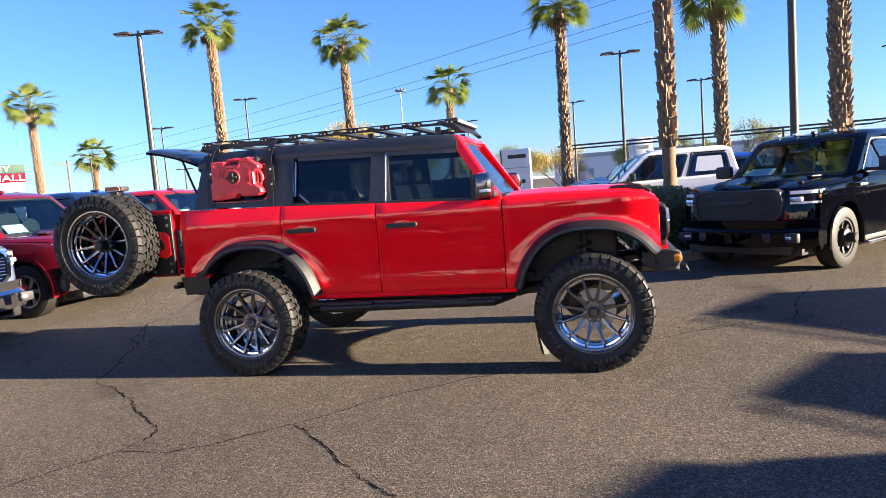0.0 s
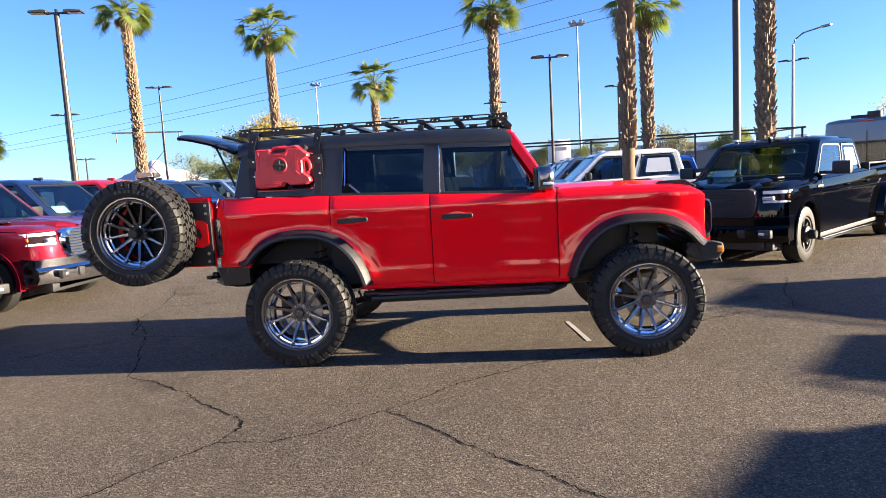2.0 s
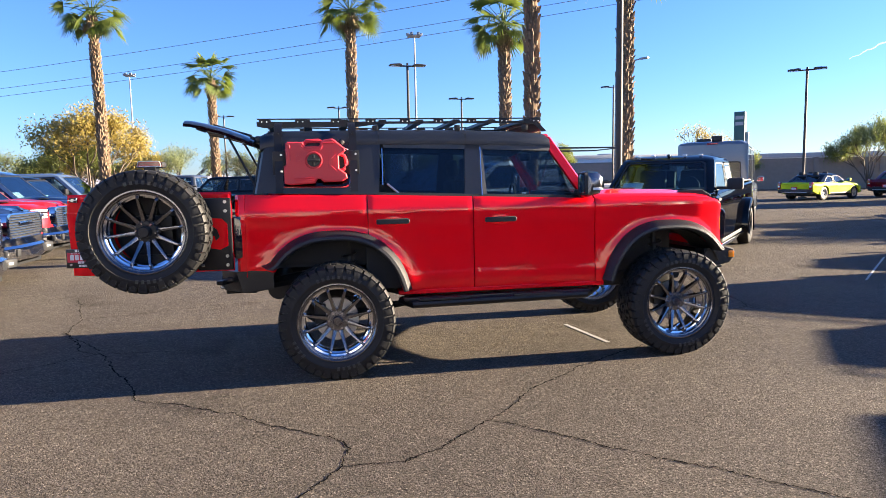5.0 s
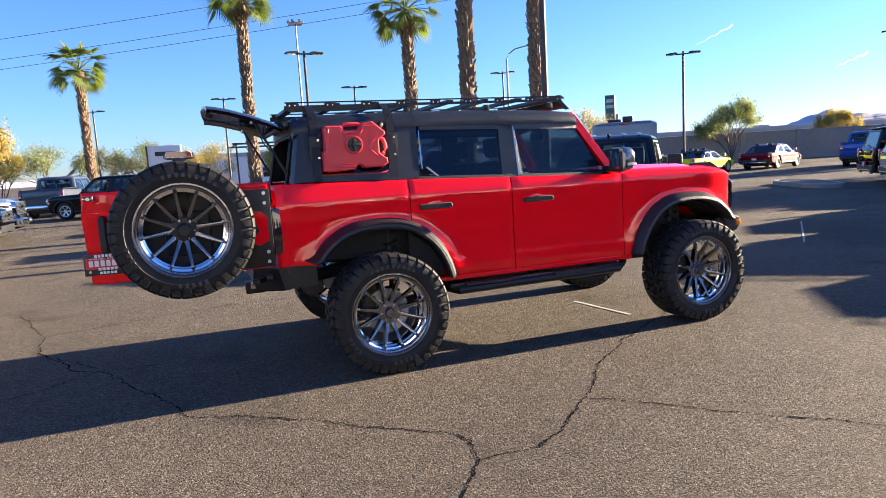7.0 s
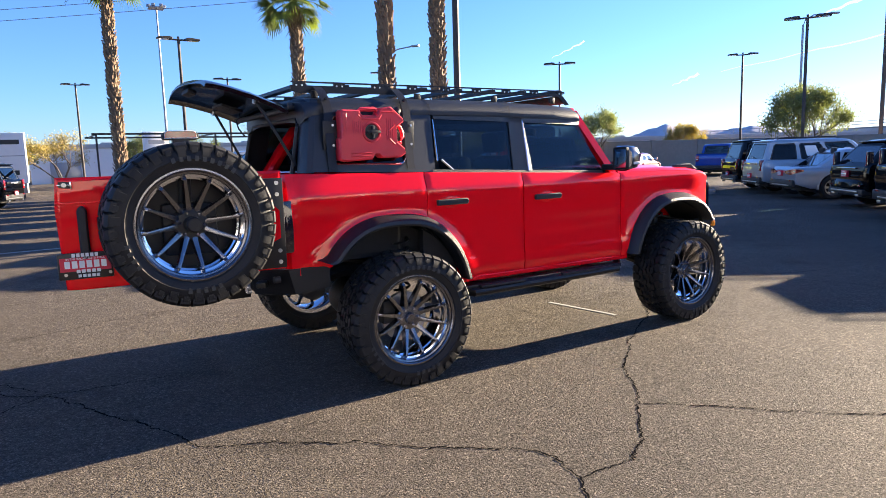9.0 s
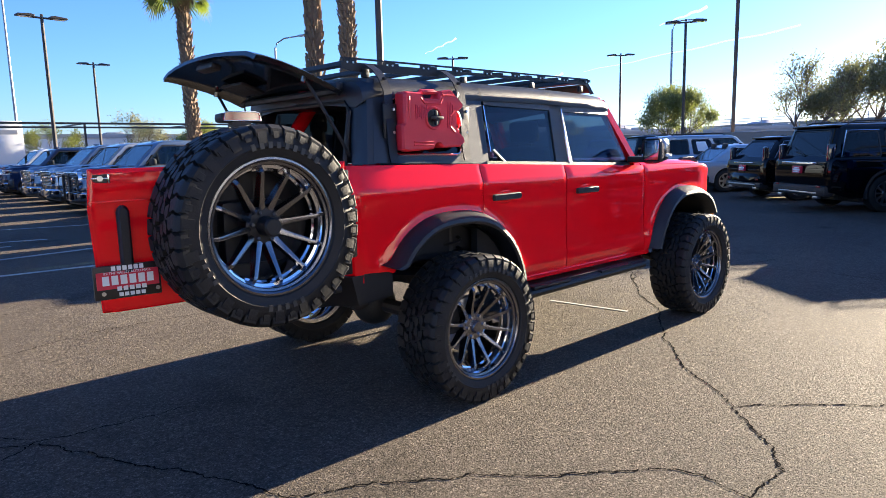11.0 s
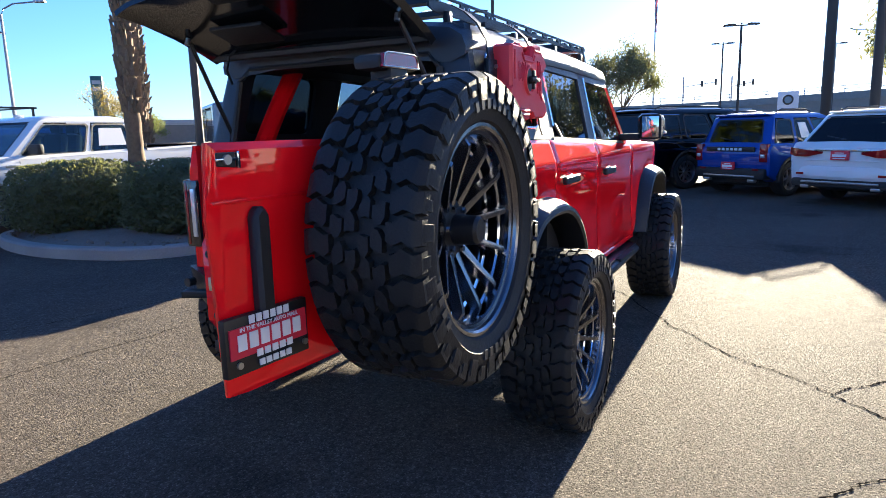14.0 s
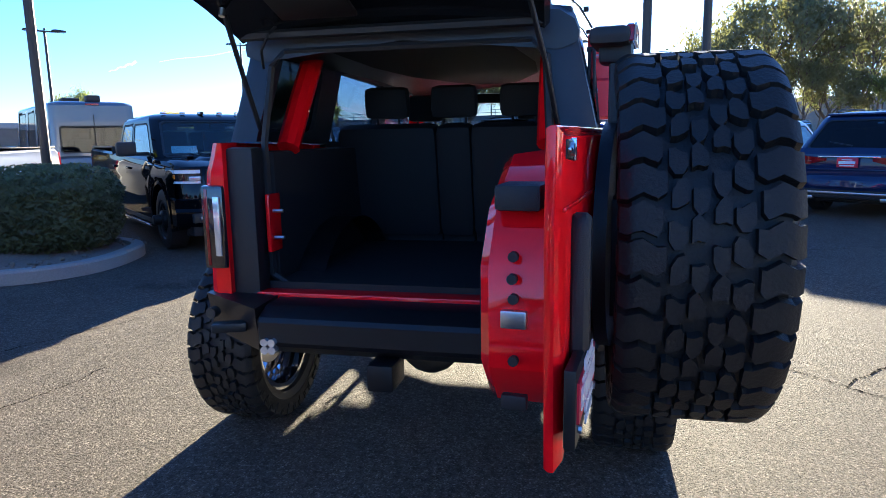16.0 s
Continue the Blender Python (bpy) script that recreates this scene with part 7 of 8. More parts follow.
ROWE = "cars parked with their tails to the aisle"
vehicle("suv", "black full-size luxury suv with tall slim tail lights", "car", backed(9.90, 7.77, 5.25), BLACK_PAINT, "suv", 5.25, 2.00, 1.86, 1.12, 1.11, 2.98, 0.40, ROWE, rack=True, tail="slim", spokes=10, rim_mat=SILVER_METAL)
vehicle("suv", "blue compact off-road suv parked tail-on", "car", backed(8.96, 5.19, 4.25, -36), BLUE_PAINT, "suv", 4.25, 1.80, 1.69, 1.03, 1.03, 2.55, 0.35, ROWE, rack=True, sticker=True)
vehicle("suv", "white mid-size suv with wide red tail lights", "car", backed(7.30, 3.30, 4.98, -36), WHITE_PAINT, "suv", 4.98, 1.96, 1.68, 1.06, 1.02, 2.82, 0.37, ROWE, tail="wide", chrome=False, rack=True, sleek=True)
vehicle("suv", "dark blue compact suv parked tail-on", "car", backed(6.0, 1.30, 4.70), NAVY_PAINT, "suv", 4.70, 1.88, 1.75, 1.09, 1.05, 2.70, 0.37, ROWE, tail="wide", chrome=False, rack=True, sleek=True)
vehicle("suv", "black luxury crossover with angular tail lights", "car", backed(12.3, 10.0, 4.8), BLACK_PAINT, "suv", 4.8, 1.95, 1.66, 1.06, 1.02, 2.86, 0.38, ROWE, tail="slim", sleek=True)
vehicle("sedan", "silver sedan parked tail-on", "car", backed(14.3, 12.9, 4.9), SILVER_PAINT, "sedan", 4.9, 1.9, 1.46, 0.94, 0.92, 2.85, 0.35, ROWE, tail="wide", chrome=False)
vehicle("suv", "silver three-row suv parked tail-on", "car", backed(15.95, 15.0, 5.1), SILVER_PAINT, "suv", 5.1, 2.0, 1.80, 1.10, 1.08, 3.05, 0.38, ROWE, rack=True, sticker=True, chrome=False)
vehicle("suv", "black suv beside the silver one, parked tail-on", "car", backed(17.6, 17.0, 5.2), BLACK_PAINT, "suv", 5.2, 2.0, 1.86, 1.12, 1.10, 3.05, 0.39, ROWE, chrome=False)
vehicle("suv", "dark suv behind the blue one", "car", pose(17.0, 0.5, 0, 0, 0, 140), BLACK_PAINT, "suv", 5.0, 2.0, 1.80, 1.08, 1.06, 3.0, 0.38, sticker=True)
vehicle("suv", "white suv in the far row", "car", pose(19.5, -4.0, 0, 0, 0, 140), WHITE_PAINT, "suv", 4.8, 1.95, 1.72, 1.06, 1.02, 2.9, 0.37)
vehicle("sedan", "blue sedan in the far row", "car", pose(17.0, -7.0, 0, 0, 0, 140), SLATE_PAINT, "sedan", 4.8, 1.86, 1.46, 0.92, 0.90, 2.8, 0.34)
vehicle("suv", "silver suv in the far row", "car", pose(13.0, -9.0, 0, 0, 0, 140), SILVER_PAINT, "suv", 4.8, 1.95, 1.72, 1.06, 1.02, 2.9, 0.37)

# black dually and the van behind it
vehicle("pickup_truck", "black heavy-duty dually pickup with dark grille", "pickup truck", pose(3.935, 12.10, 0, 0, 0, 229), BLACK_PAINT, "pickup", 6.5, 1.98, 1.86, 1.23, 1.23, 4.15, 0.41, chrome=False, dually=True, rim_mat=BLACK_STEEL, spokes=8, sticker=True, sheet=1)
vehicle("van", "silver-grey high-roof van with dark windows", "van", pose(9.60, 19.55, 0, 0, 0, 53), VAN_PAINT, "van", 6.1, 2.02, 2.42, 1.16, 1.12, 3.7, 0.36, chrome=False, sign_plate=False)

# north row, noses to the aisle
ROWN = "trucks parked nose to the aisle"
vehicle("pickup_truck", "white heavy-duty pickup with chrome grille and price sheets", "pickup truck", pose(1.95, 16.5, 0, 0, 0, 182), WHITE_PAINT, "pickup", 6.0, 2.05, 1.93, 1.24, 1.26, 3.75, 0.41, ROWN, sticker=True, sheet=1)
for k, (mat, nm) in enumerate(((BLUE_PAINT, "bright blue"), (SLATE_PAINT, "slate blue"), (SILVER_PAINT, "silver"), (SLATE_PAINT, "pale blue-grey"), (GREY_PAINT, "dark grey"), (NAVY_PAINT, "navy"), (WHITE_PAINT, "white"))):
    at = pose(1.9 + 0.02 * k, 19.45 + 2.95 * k, 0, 0, 0, 182)
    if k in (0, 4):
        vehicle("suv", nm + " suv parked nose to the aisle", "car", at, mat, "suv", 4.9, 1.95, 1.78, 1.08, 1.06, 2.95, 0.38, ROWN)
    else:
        vehicle("pickup_truck", nm + " pickup parked nose to the aisle", "pickup truck", at, mat, "pickup", 5.9, 2.03, 1.95, 1.24, 1.24, 3.7, 0.40, ROWN, bars=(k == 1), sticker=(k == 3))

# west row, noses to the aisle
ROWW = "trucks parked nose to the aisle"
WEST = (("slate blue pickup with chrome grille and bumper", "pickup", SLATE_PAINT, -7.25, 6.10, False), ("maroon pickup with chrome grille, bumper and headlights", "pickup", MAROON_PAINT, -7.35, 8.97, True),
        ("navy pickup with chrome grille and price sheet", "pickup", NAVY_PAINT, -7.95, 11.80, True), ("bright red pickup with price sheet behind the windshield", "pickup", CRIMSON_PAINT, -8.45, 15.0, True),
        ("dark blue pickup with chrome grille", "pickup", NAVY_PAINT, -8.85, 18.0, True), ("black suv with price sheet behind the windshield", "suv", BLACK_PAINT, -9.1, 20.9, True), ("blue pickup with chrome grille", "pickup", SLATE_PAINT, -9.4, 23.8, False))
for label, kd, mat, x, y, sh in WEST:
    if kd == "pickup":
        vehicle("pickup_truck", label, "pickup truck", nosed(x, y, 5.9, 0), mat, "pickup", 5.9, 2.05, 1.93, 1.22, 1.22, 3.7, 0.40, ROWW, sticker=sh)
    else:
        vehicle("suv", label, "car", nosed(x, y, 5.0, 0), mat, "suv", 5.0, 2.0, 1.82, 1.10, 1.08, 3.0, 0.38, ROWW, sticker=sh)
vehicle("pickup_truck", "dark grey pickup seen from behind", "pickup truck", backed(-11.2, 36.0, 5.7, 78), GREY_PAINT, "pickup", 5.7, 2.03, 1.95, 1.24, 1.24, 3.6, 0.40, tail="tall")
vehicle("suv", "black suv in the far row", "car", pose(-8.0, 33.5, 0, 0, 0, 160), BLACK_PAINT, "suv", 5.0, 2.0, 1.80, 1.10, 1.08, 3.0, 0.38, sticker=True)
for k, mat in enumerate((CRIMSON_PAINT, NAVY_PAINT, BLACK_PAINT, CRIMSON_PAINT)):
    vehicle("suv", ("bright red", "navy", "black", "red")[k] + " suv in the second row", "car", pose(-18.6, 12.0 + 3.2 * k, 0, 0, 0, 180), mat, "suv", 4.9, 1.98, 1.80, 1.10, 1.08, 2.95, 0.38, "second row of cars", sticker=True)

# south row across the drive; the building behind it is unseen and bounces sunlight
ROWS_ = "cars parked along the showroom"
for k, (mat, kd) in enumerate(((WHITE_PAINT, "suv"), (SILVER_PAINT, "pickup"), (CRIMSON_PAINT, "suv"), (WHITE_PAINT, "pickup"), (GREY_PAINT, "suv"), (WHITE_PAINT, "suv"), (NAVY_PAINT, "pickup"), (SILVER_PAINT, "suv"), (BLACK_PAINT, "suv"))):
    nm = ("white", "silver", "red", "white", "grey", "white", "navy", "silver", "black")[k]
    big = kd == "pickup"
    vehicle("pickup_truck" if big else "suv", nm + (" pickup" if big else " suv") + " parked along the showroom", "pickup truck" if big else "car", pose(-15.5 + 3.3 * k, -10.5, 0, 0, 0, 90), mat, kd, 5.8 if big else 4.9, 2.0, 1.93 if big else 1.78, 1.2 if big else 1.08, 1.2 if big else 1.06, 3.6 if big else 2.95, 0.39, ROWS_)

# north-east
vehicle("coupe", "lime yellow sports coupe with black roof", "car", pose(23.2, 31.4, 0, 0, 0, 20), LIME_PAINT, "sedan", 4.8, 1.92, 1.36, 0.90, 0.88, 2.8, 0.35, chrome=False, roof_mat=BLACK_PAINT)
vehicle("sedan", "dark red sports sedan", "car", pose(29.2, 32.0, 0, 0, 0, 22), MAROON_PAINT, "sedan", 5.0, 1.95, 1.46, 0.95, 0.92, 3.0, 0.36, chrome=False)
vehicle("pickup_truck", "blue pickup with red tail lights", "pickup truck", pose(31.5, 27.3, 0, 0, 0, 28), BLUE_PAINT, "pickup", 5.6, 1.98, 1.88, 1.18, 1.16, 3.5, 0.40, chrome=False)

# ---- trees ----
for x, y, h, kd, mat, tn in ((25.0, 46.0, 5.0, 2, LEAF_GOLD, 0), (40.0, 46.5, 5.6, 1, LEAF, 50), (52.0, 46.0, 4.2, 0, LEAF_GOLD, 10), (30.0, 50.0, 4.0, 2, LEAF, 90),
                             (38.3, 25.8, 5.4, 0, LEAF, 20), (36.5, 16.6, 6.2, 2, LEAF_GREY, 0), (38.0, 14.0, 6.6, 1, LEAF_GREY, 40),
                             (37.5, -4.6, 10.0, 1, LEAF_GREY, 30), (39.8, -9.4, 9.8, 2, LEAF_GREY, 130), (36.5, -6.8, 5.4, 0, LEAF_GREY, 75), (38.6, -3.2, 4.6, 1, LEAF_GREY, 200), (43.5, -12.5, 9.0, 1, LEAF_GREY, 230), (34.0, -12.0, 6.0, 1, LEAF, 40),
                             (-15.0, 60.0, 4.6, 2, LEAF, 0), (-19.0, 62.0, 4.4, 1, LEAF_GOLD, 80), (-8.0, 62.0, 4.6, 2, LEAF, 120), (-3.0, 60.0, 4.2, 2, LEAF_GOLD, 190), (-26.0, 66.0, 4.6, 1, LEAF_GOLD, 250), (-11.5, 63.0, 4.4, 2, LEAF_GREY, 60), (-22.5, 63.0, 4.2, 2, LEAF_GREY, 20),
                             (3.0, 62.0, 4.2, 1, LEAF, 20), (8.0, 66.0, 4.4, 2, LEAF, 310), (-35.0, 70.0, 5.5, 2, LEAF, 60), (13.0, 60.0, 5.0, 2, LEAF_GREY, 15), (20.0, 64.0, 4.6, 1, LEAF, 95), (-17.6, 45.4, 6.4, 1, LEAF_GOLD, 40), (-19.2, 46.4, 4.4, 1, LEAF, 140)):
    tree(x, y, h, kd, mat, tn, 0.92 if x < 0 else 0.68)


# ---- walls, buildings and distance ----
def block_wall(x0, y0, x1, y1, h, label, mat, pitch=5.0, cap=True):
    """A boundary wall with piers and a coping."""
    L_ = math.hypot(x1 - x0, y1 - y0)
    w = thing("boundary_wall", pose(x0, y0, 0, 0, 0, math.degrees(math.atan2(y1 - y0, x1 - x0))), label, "wall", "", "structure")
    part("panel", box((L_ / 2, 0, h / 2 - 0.02), (L_, 0.2, h + 0.04)), mat, w)
    part("coping", box((L_ / 2, 0, h + 0.04), (L_, 0.28, 0.1), 0.01), CONCRETE, w)
    for k in range(int(L_ / pitch) + 1):
        part("pier", box((k * pitch, 0, h / 2 + 0.04), (0.4, 0.4, h + 0.16), 0.02), mat, w)
    return w


def shed(x, y, turn, L_, D, h, label, mat, name="warehouse", openings=8, roof=WALL_GREY):
    """A long low commercial building with a parapet, doors and windows."""
    s = thing(name, pose(x, y, 0, 0, 0, turn), label, "building", "", "structure")
    part("wall", box((0, 0, h / 2 - 0.02), (L_, D, h + 0.04)), mat, s)
    part("parapet", box((0, 0, h + 0.15), (L_ + 0.3, D + 0.3, 0.45), 0.03), roof, s)
    part("roof", box((0, 0, h + 0.05), (L_ - 0.6, D - 0.6, 0.1)), CONCRETE, s)
    for k in range(openings):
        xx = -L_ / 2 + (k + 0.5) * L_ / openings
        wd = part("window" if k % 3 else "door", box((xx, -D / 2 - 0.02, h * 0.45 if k % 3 else h * 0.3), (L_ / openings * 0.45, 0.12, h * 0.3 if k % 3 else h * 0.6), 0.02), GLASS_CAR if k % 3 else POLE_GREY, s)
    for k in range(3):
        part("rooftop_unit", box((-L_ / 3 + k * L_ / 3, D * 0.1, h + 0.45), (2.0, 1.6, 0.8), 0.08), POLE_GREY, s)
    return s


block_wall(14.0, 58.0, 62.0, 40.0, 2.5, "long tan block wall along the lot", WALL_TAN)
block_wall(62.0, 40.0, 78.0, 14.0, 2.5, "long tan block wall along the lot", WALL_TAN)
shed(60.0, 62.0, -22, 60, 20, 2.9, "long pale warehouse behind the wall", WALL_WHITE)
shed(95.0, 40.0, -62, 60, 20, 3.2, "long pale warehouse with grey parapet", WALL_GREY)
# unseen building, turned so its white wall throws sunlight onto the red car
shed(-4.0, -34.0, 152, 64, 16, 6.5, "unseen long white showroom, added to bounce sunlight onto the red car", WALL_WHITE, "bounce_showroom", 16, WALL_GREY)
shed(20.0, 88.0, 0, 50, 16, 3.6, "low white commercial building", WALL_WHITE, "commercial_building")
sg = thing("dealer_sign", pose(-6.3, 53.4, 0, 0, 0, -8), "white upright panel sign with dark lettering bars", "sign")
part("panel", box((0, 0, 2.3), (2.3, 0.5, 3.3), 0.04), WALL_WHITE, sg)
part("panel_edge", box((-1.2, 0, 2.3), (0.10, 0.56, 3.34), 0.02), POLE, sg)
part("plinth", box((0, 0, 0.32), (2.1, 0.6, 0.68), 0.03), CONCRETE, sg)
for z, w in ((3.35, 1.5), (1.35, 1.2)):
    part("lettering_bar", box((0.1, -0.26, z), (w, 0.02, 0.30)), PLATE_BLACK, sg)
part("panel_groove", box((0, -0.255, 2.45), (2.1, 0.012, 0.05)), POLE_GREY, sg)
sg = thing("dealer_sign", pose(3.6, 58.0, 0, 0, 0, 4), "white upright panel sign", "sign")
part("panel", box((0, 0, 2.6), (1.9, 0.45, 3.2), 0.04), WALL_WHITE, sg)
part("plinth", box((0, 0, 0.5), (1.6, 0.5, 1.04), 0.03), CONCRETE, sg)
part("lettering_bar", box((0, -0.235, 3.4), (1.2, 0.02, 0.3)), POLE_GREY, sg)

# raised road with railing to the east
rd = thing("overpass", pose(110, -5, 0, 0, 0, 90), "tan concrete overpass with railing", "bridge", "", "structure")
part("retaining_wall", prism([(-110, -0.1), (90, -0.1), (90, 3.0), (20, 3.8), (-30, 5.6), (-110, 7.0)], -5, 5), WALL_TAN, rd)
part("barrier", prism([(-110, 7.0), (-30, 5.6), (20, 3.8), (90, 3.0), (90, 4.0), (20, 4.8), (-30, 6.6), (-110, 8.0)], 4.8, 5.15), CONCRETE, rd)
for k in range(40):
    x = -108 + k * 5
    z = lerp_table([(-110, 8.0), (-30, 6.6), (20, 4.8), (90, 4.0)], x)
    part("railing_post", box((x, 5.0, z + 0.45), (0.12, 0.12, 0.9)), POLE_GREY, rd)
for dz in (0.45, 0.9):
    part("railing", tube([(-110, 5.0, 8.0 + dz), (-30, 5.0, 6.6 + dz), (20, 5.0, 4.8 + dz), (90, 5.0, 4.0 + dz)], 0.05, 5), POLE_GREY, rd)

# traffic signals on the raised road
for y, a_len, z in ((20.1, 5.4, 6.3), (12.5, 3.4, 6.0)):
    ts = thing("traffic_signal", pose(116.0, y, 0, 0, 0, 0), "grey signal mast with hanging traffic lights", "traffic light", "signals on the raised road")
    part("mast", tube([(0, 0, 3.0), (0, 0, z + 3.2)], 0.13, 8), POLE_GREY, ts)
    part("arm", tube([(0, 0, z + 1.5), (0, -a_len, z + 2.1)], 0.08, 6), POLE_GREY, ts)
    for k in (0.55, 0.95):
        part("signal_head", box((-0.1, -a_len * k, z + 1.6 + 0.5 * k), (0.3, 0.36, 1.0), 0.04), PLATE_BLACK, ts)
# dark green pylon sign
sg = thing("pylon_sign", pose(81.0, 124.0, 0, 0, 0, -40), "tall dark green pylon sign with pale panels", "sign")
part("column", box((0, 0, 6.8), (2.0, 3.4, 13.6), 0.03), material("sign_green", (0.03, 0.10, 0.09), 0.5, wear=0.1), sg)
part("side_column", box((1.3, 0, 4.8), (0.7, 0.6, 9.6), 0.03), POLE_GREY, sg)
for z in (12.4, 11.2):
    part("sign_panel", box((0, -1.71, z), (1.5, 0.03, 0.7)), WALL_GREY, sg)
# auto mall sign far west
sg = thing("mall_sign", pose(-63.1, 56.9, 0, 0, 0, 45), "dark green and maroon sign with pale lettering on posts", "sign")
part("top_board", box((0, 0, 6.75), (8.0, 0.4, 0.9), 0.05), material("sign_dark_green", (0.03, 0.07, 0.05), 0.5, wear=0.1), sg)
part("board", box((0, 0, 5.80), (8.0, 0.36, 0.95), 0.05), MAROON_PAINT, sg)
part("lower_board", box((0, 0, 4.80), (7.6, 0.36, 1.0), 0.05), WALL_GREY, sg)
for word, z, mat_ in (("VALLEY", 6.72, WHITE_PLASTIC), ("AUTOMALL", 5.76, WHITE_PLASTIC)):
    me = text_mesh(word, 0.95, 0.02, 1.35)
    me.transform(Matrix.Translation((0.6, -0.22, z)) @ Matrix.Rotation(radians(90), 4, "X"))
    me.materials.append(mat_)
    part("sign_lettering", me, mat_, sg)
for x in (-3, 3):
    part("post", box((x, 0, 2.15), (0.4, 0.3, 4.3)), POLE, sg)
# small white post sign behind the east row
sg = thing("post_sign", pose(64.4, 4.1, 0, 0, 0, -90), "white square sign with a dark round badge on a post", "sign")
part("post", box((0, 0.06, 1.4), (0.16, 0.10, 2.8)), POLE_GREY, sg)
pn = part("panel", box((0, 0, 3.45), (1.75, 0.10, 1.65), 0.02), WHITE_PLASTIC, sg)
part("badge_ring", disc((0, -0.06, 3.5), 0.46, 0.03, "y", 24), POLE, pn)
part("badge_face", disc((0, -0.08, 3.5), 0.30, 0.02, "y", 24), SLATE_PAINT, pn)
# flag pole
fp = thing("flagpole", pose(70.0, 17.2, 0), "thin pole with a furled striped flag", "flagpole")
part("pole", tube([(0, 0, -0.02), (0, 0, 15)], 0.10, 8, None, 0.05), POLE_GREY, fp)
fl = bmesh.new()
loft([[(0.05 + 0.5 * w + 0.10 * math.sin(k * 0.9 + w * 4), 0.15 * math.sin(w * 5 + k * 0.6), 14.7 - 0.42 * k) for w in (0, 0.33, 0.66, 1.0)] for k in range(9)], close=False, caps=False, bm=fl)
bmesh.ops.solidify(fl, geom=fl.faces[:], thickness=0.02)
part("flag", fl, material("faded_flag", (0.45, 0.16, 0.17), 0.8, grain=0.3, scale=3), fp)
# gantry frame of open steel carport behind the north row
cp = thing("carport_frame", pose(4.0, 40.0, 0), "open dark steel carport frame", "carport")
for x in (-6, 0, 6, 12):
    part("post", box((x, 0, 1.6), (0.09, 0.09, 3.2)), POLE, cp)
    part("rafter", box((x, 2.5, 3.25), (0.07, 5.2, 0.07)), POLE, cp)
part("beam", box((3, 0, 3.25), (18.4, 0.07, 0.10)), POLE, cp)
part("rear_beam", box((3, 5, 3.25), (18.4, 0.07, 0.10)), POLE, cp)
# wires on timber-like poles, far north
wr = thing("power_lines", pose(0, 0, 0), "three thin overhead power lines", "cable", "", "structure")
for dz, dy in ((0, 0), (-1.6, 2.0), (-2.2, 4.0)):
    pts = []
    for k in range(25):
        f = k / 24
        pts.append((-120 + 190 * f, 130 - 96 * f + dy, 13.5 + 10.5 * f + dz - 5.0 * math.sin(math.pi * f) * 0.5))
    part("wire", tube(pts, 0.026, 4), POLE_GREY, wr)
for x, y, h_ in ((-120, 131, 14), (70, 36, 25)):
    up = thing("utility_pole", pose(x, y, 0, 0, 0, -27), "tall pole carrying overhead lines", "pole", "tall poles")
    part("shaft", tube([(0, 0, -0.02), (0, 0, h_)], 0.2, 8), BARK, up)
    part("cross_arm", box((0, 0, h_ - 1), (0.2, 6, 0.2)), BARK, up)


hf = thing("h_frame_pole", pose(-112.0, 200.0, 0, 0, 0, 28), "two-legged power pole with cross arm and braces", "pole", "tall poles")
for s in (-1, 1):
    part("leg", tube([(s * 4.3, 0, -0.02), (s * 4.3, 0, 21.0)], 0.24, 8), POLE, hf)
    part("guy_brace", tube([(s * 4.3, 0, 5.0), (-s * 4.3, 0, 15.0)], 0.10, 5), POLE, hf)
    part("insulator", tube([(s * 9.0, 0, 20.5), (s * 9.0, 0, 17.6)], 0.20, 6), POLE, hf)
part("cross_arm", box((0, 0, 20.7), (20.5, 0.35, 0.42)), POLE, hf)


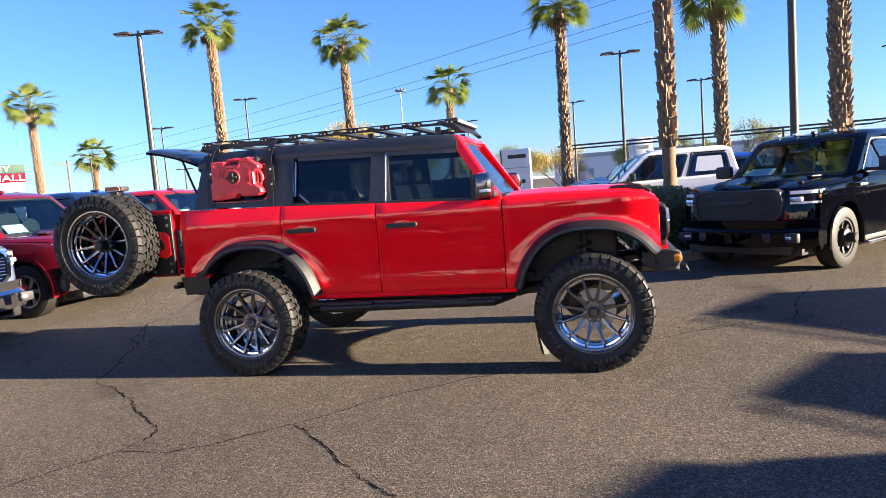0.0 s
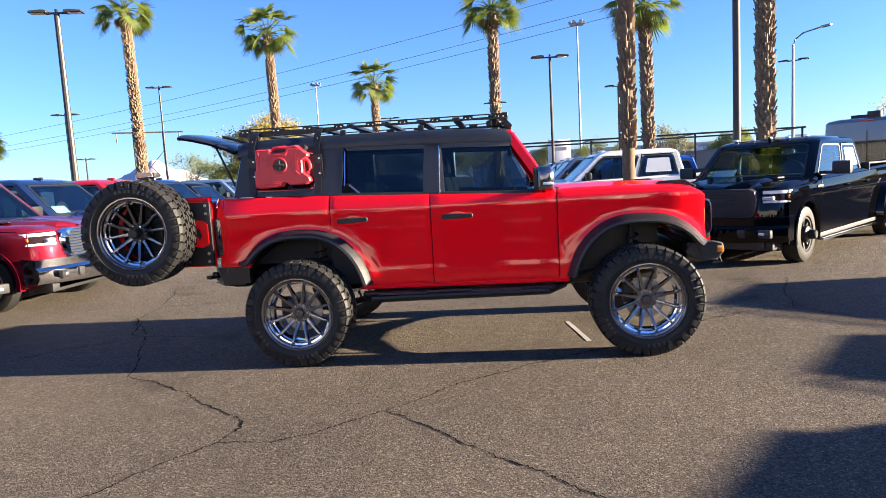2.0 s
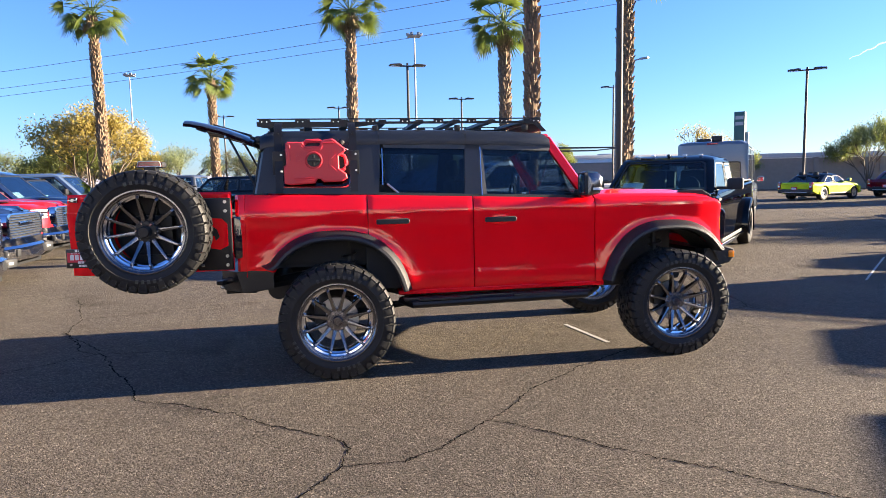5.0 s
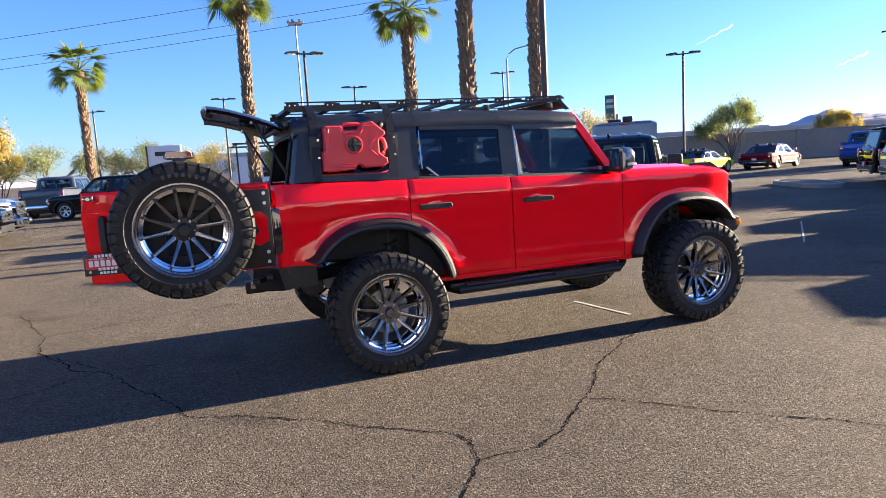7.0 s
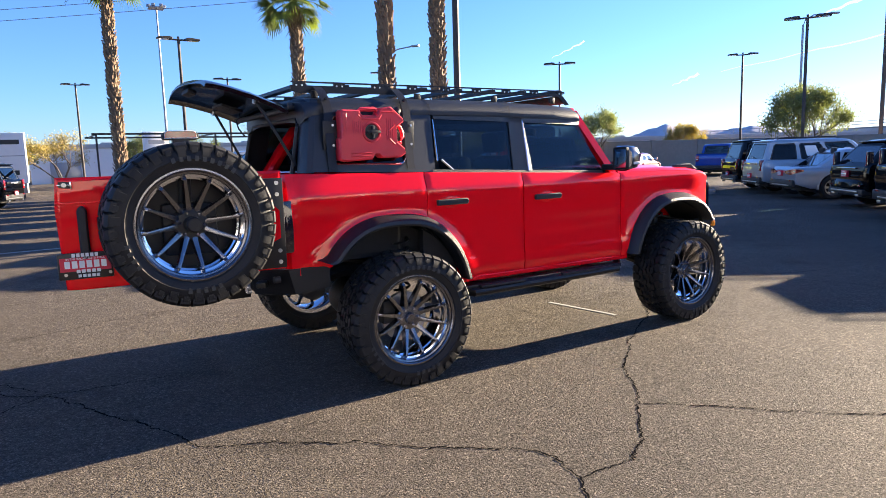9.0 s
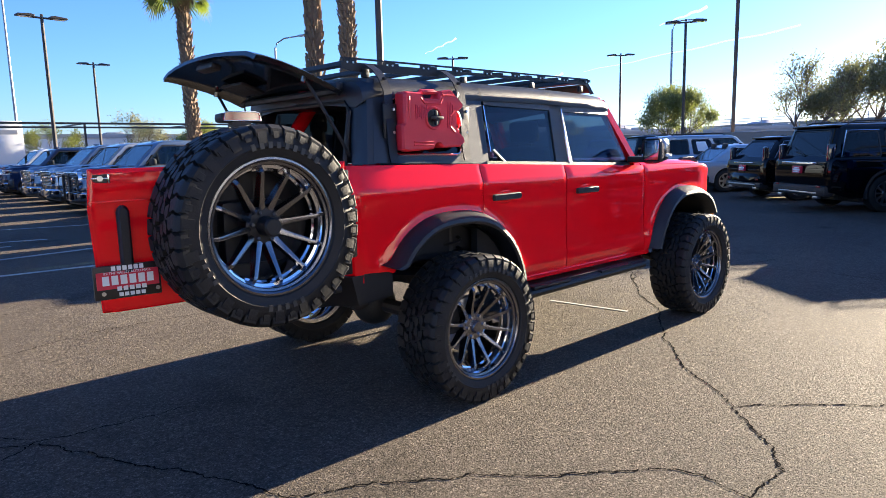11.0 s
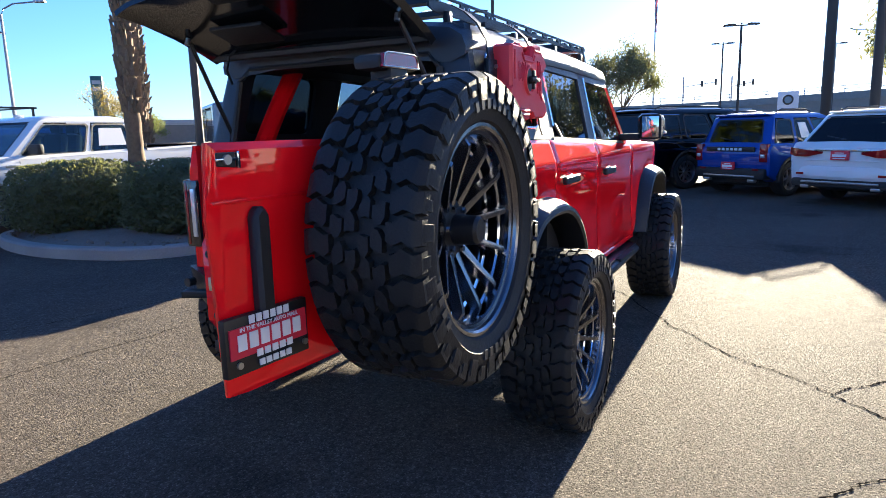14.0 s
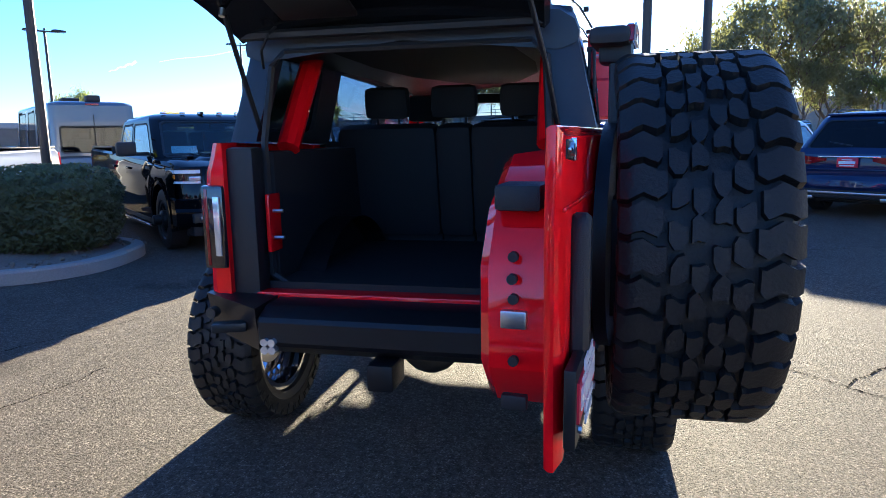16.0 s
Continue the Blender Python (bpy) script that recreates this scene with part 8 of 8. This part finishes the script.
def ridge(name, peaks, dist, seed, label):
    """Far mountains as folded slopes under a few broad peaks of (bearing, height, width)."""
    bm = bmesh.new()
    a0, a1 = min(p[0] - 3 * p[2] for p in peaks), max(p[0] + 3 * p[2] for p in peaks)
    rows, n = [], 160
    for j in range(9):
        f = j / 8
        row = []
        for k in range(n + 1):
            b = a0 + (a1 - a0) * k / n
            a = radians(b)
            h = sum(p[1] * math.exp(-abs((b - p[0]) / p[2]) ** 1.5) for p in peaks)
            h *= 0.92 + 0.10 * noise.noise(Vector((b * 0.9, seed, 0.2))) + 0.07 * noise.noise(Vector((b * 5.0, seed, 1.7)))
            fold = 25 * (1 - f) * noise.noise(Vector((b * 2.5, f * 2, seed)))
            d = dist + 260 * f + fold
            row.append(bm.verts.new((d * math.cos(a), d * math.sin(a), max(h * f ** 0.9, 0) - (1 if j == 0 else 0))))
        rows.append(row)
    for a, b in zip(rows, rows[1:]):
        for k in range(n):
            bm.faces.new((a[k], a[k + 1], b[k + 1], b[k]))
    tagged(part(name, bm, MOUNTAIN, sharp=60), label, "mountain", "", "structure")


ridge("mountains_west", ((119.0, 100, 2.4), (122.5, 22, 2.0), (116.2, 32, 1.6), (113.0, 26, 2.0), (107.0, 34, 3.5), (99.0, 22, 4.0)), 1800, 3, "hazy bare desert mountains")
ridge("mountains_east", ((40.0, 75, 4.0), (33.0, 65, 5.0), (22.0, 70, 5.0), (48.0, 45, 4.0)), 2000, 9, "low hazy bare desert mountains")

# vapour trails high over the east; a weak glow stands in for sunlight on them
TRAIL_GLOW = emit_material("vapour_trail", (0.9, 0.95, 1.0), 0.15)
for a, b, r in (((0.652, 0.7456, 0.138), (0.6836, 0.7126, 0.1579), 4.0), ((0.8078, 0.58, 0.1053), (0.9312, 0.334, 0.1459), 4.5), ((0.8569, 0.4897, 0.1611), (0.8825, 0.4348, 0.1796), 7.0), ((0.7708, 0.6306, 0.0909), (0.7909, 0.6031, 0.1043), 6.0)):
    way = [Vector(a).lerp(Vector(b), k / 12) * 3000 + Vector((0, 0, 3 * math.sin(k * 1.7))) for k in range(13)]
    tagged(part("vapour_trail", tube(way, r * 0.3, 6, None, r), TRAIL_GLOW), "thin white vapour trail in the clear sky", "cloud", "vapour trails", "structure")
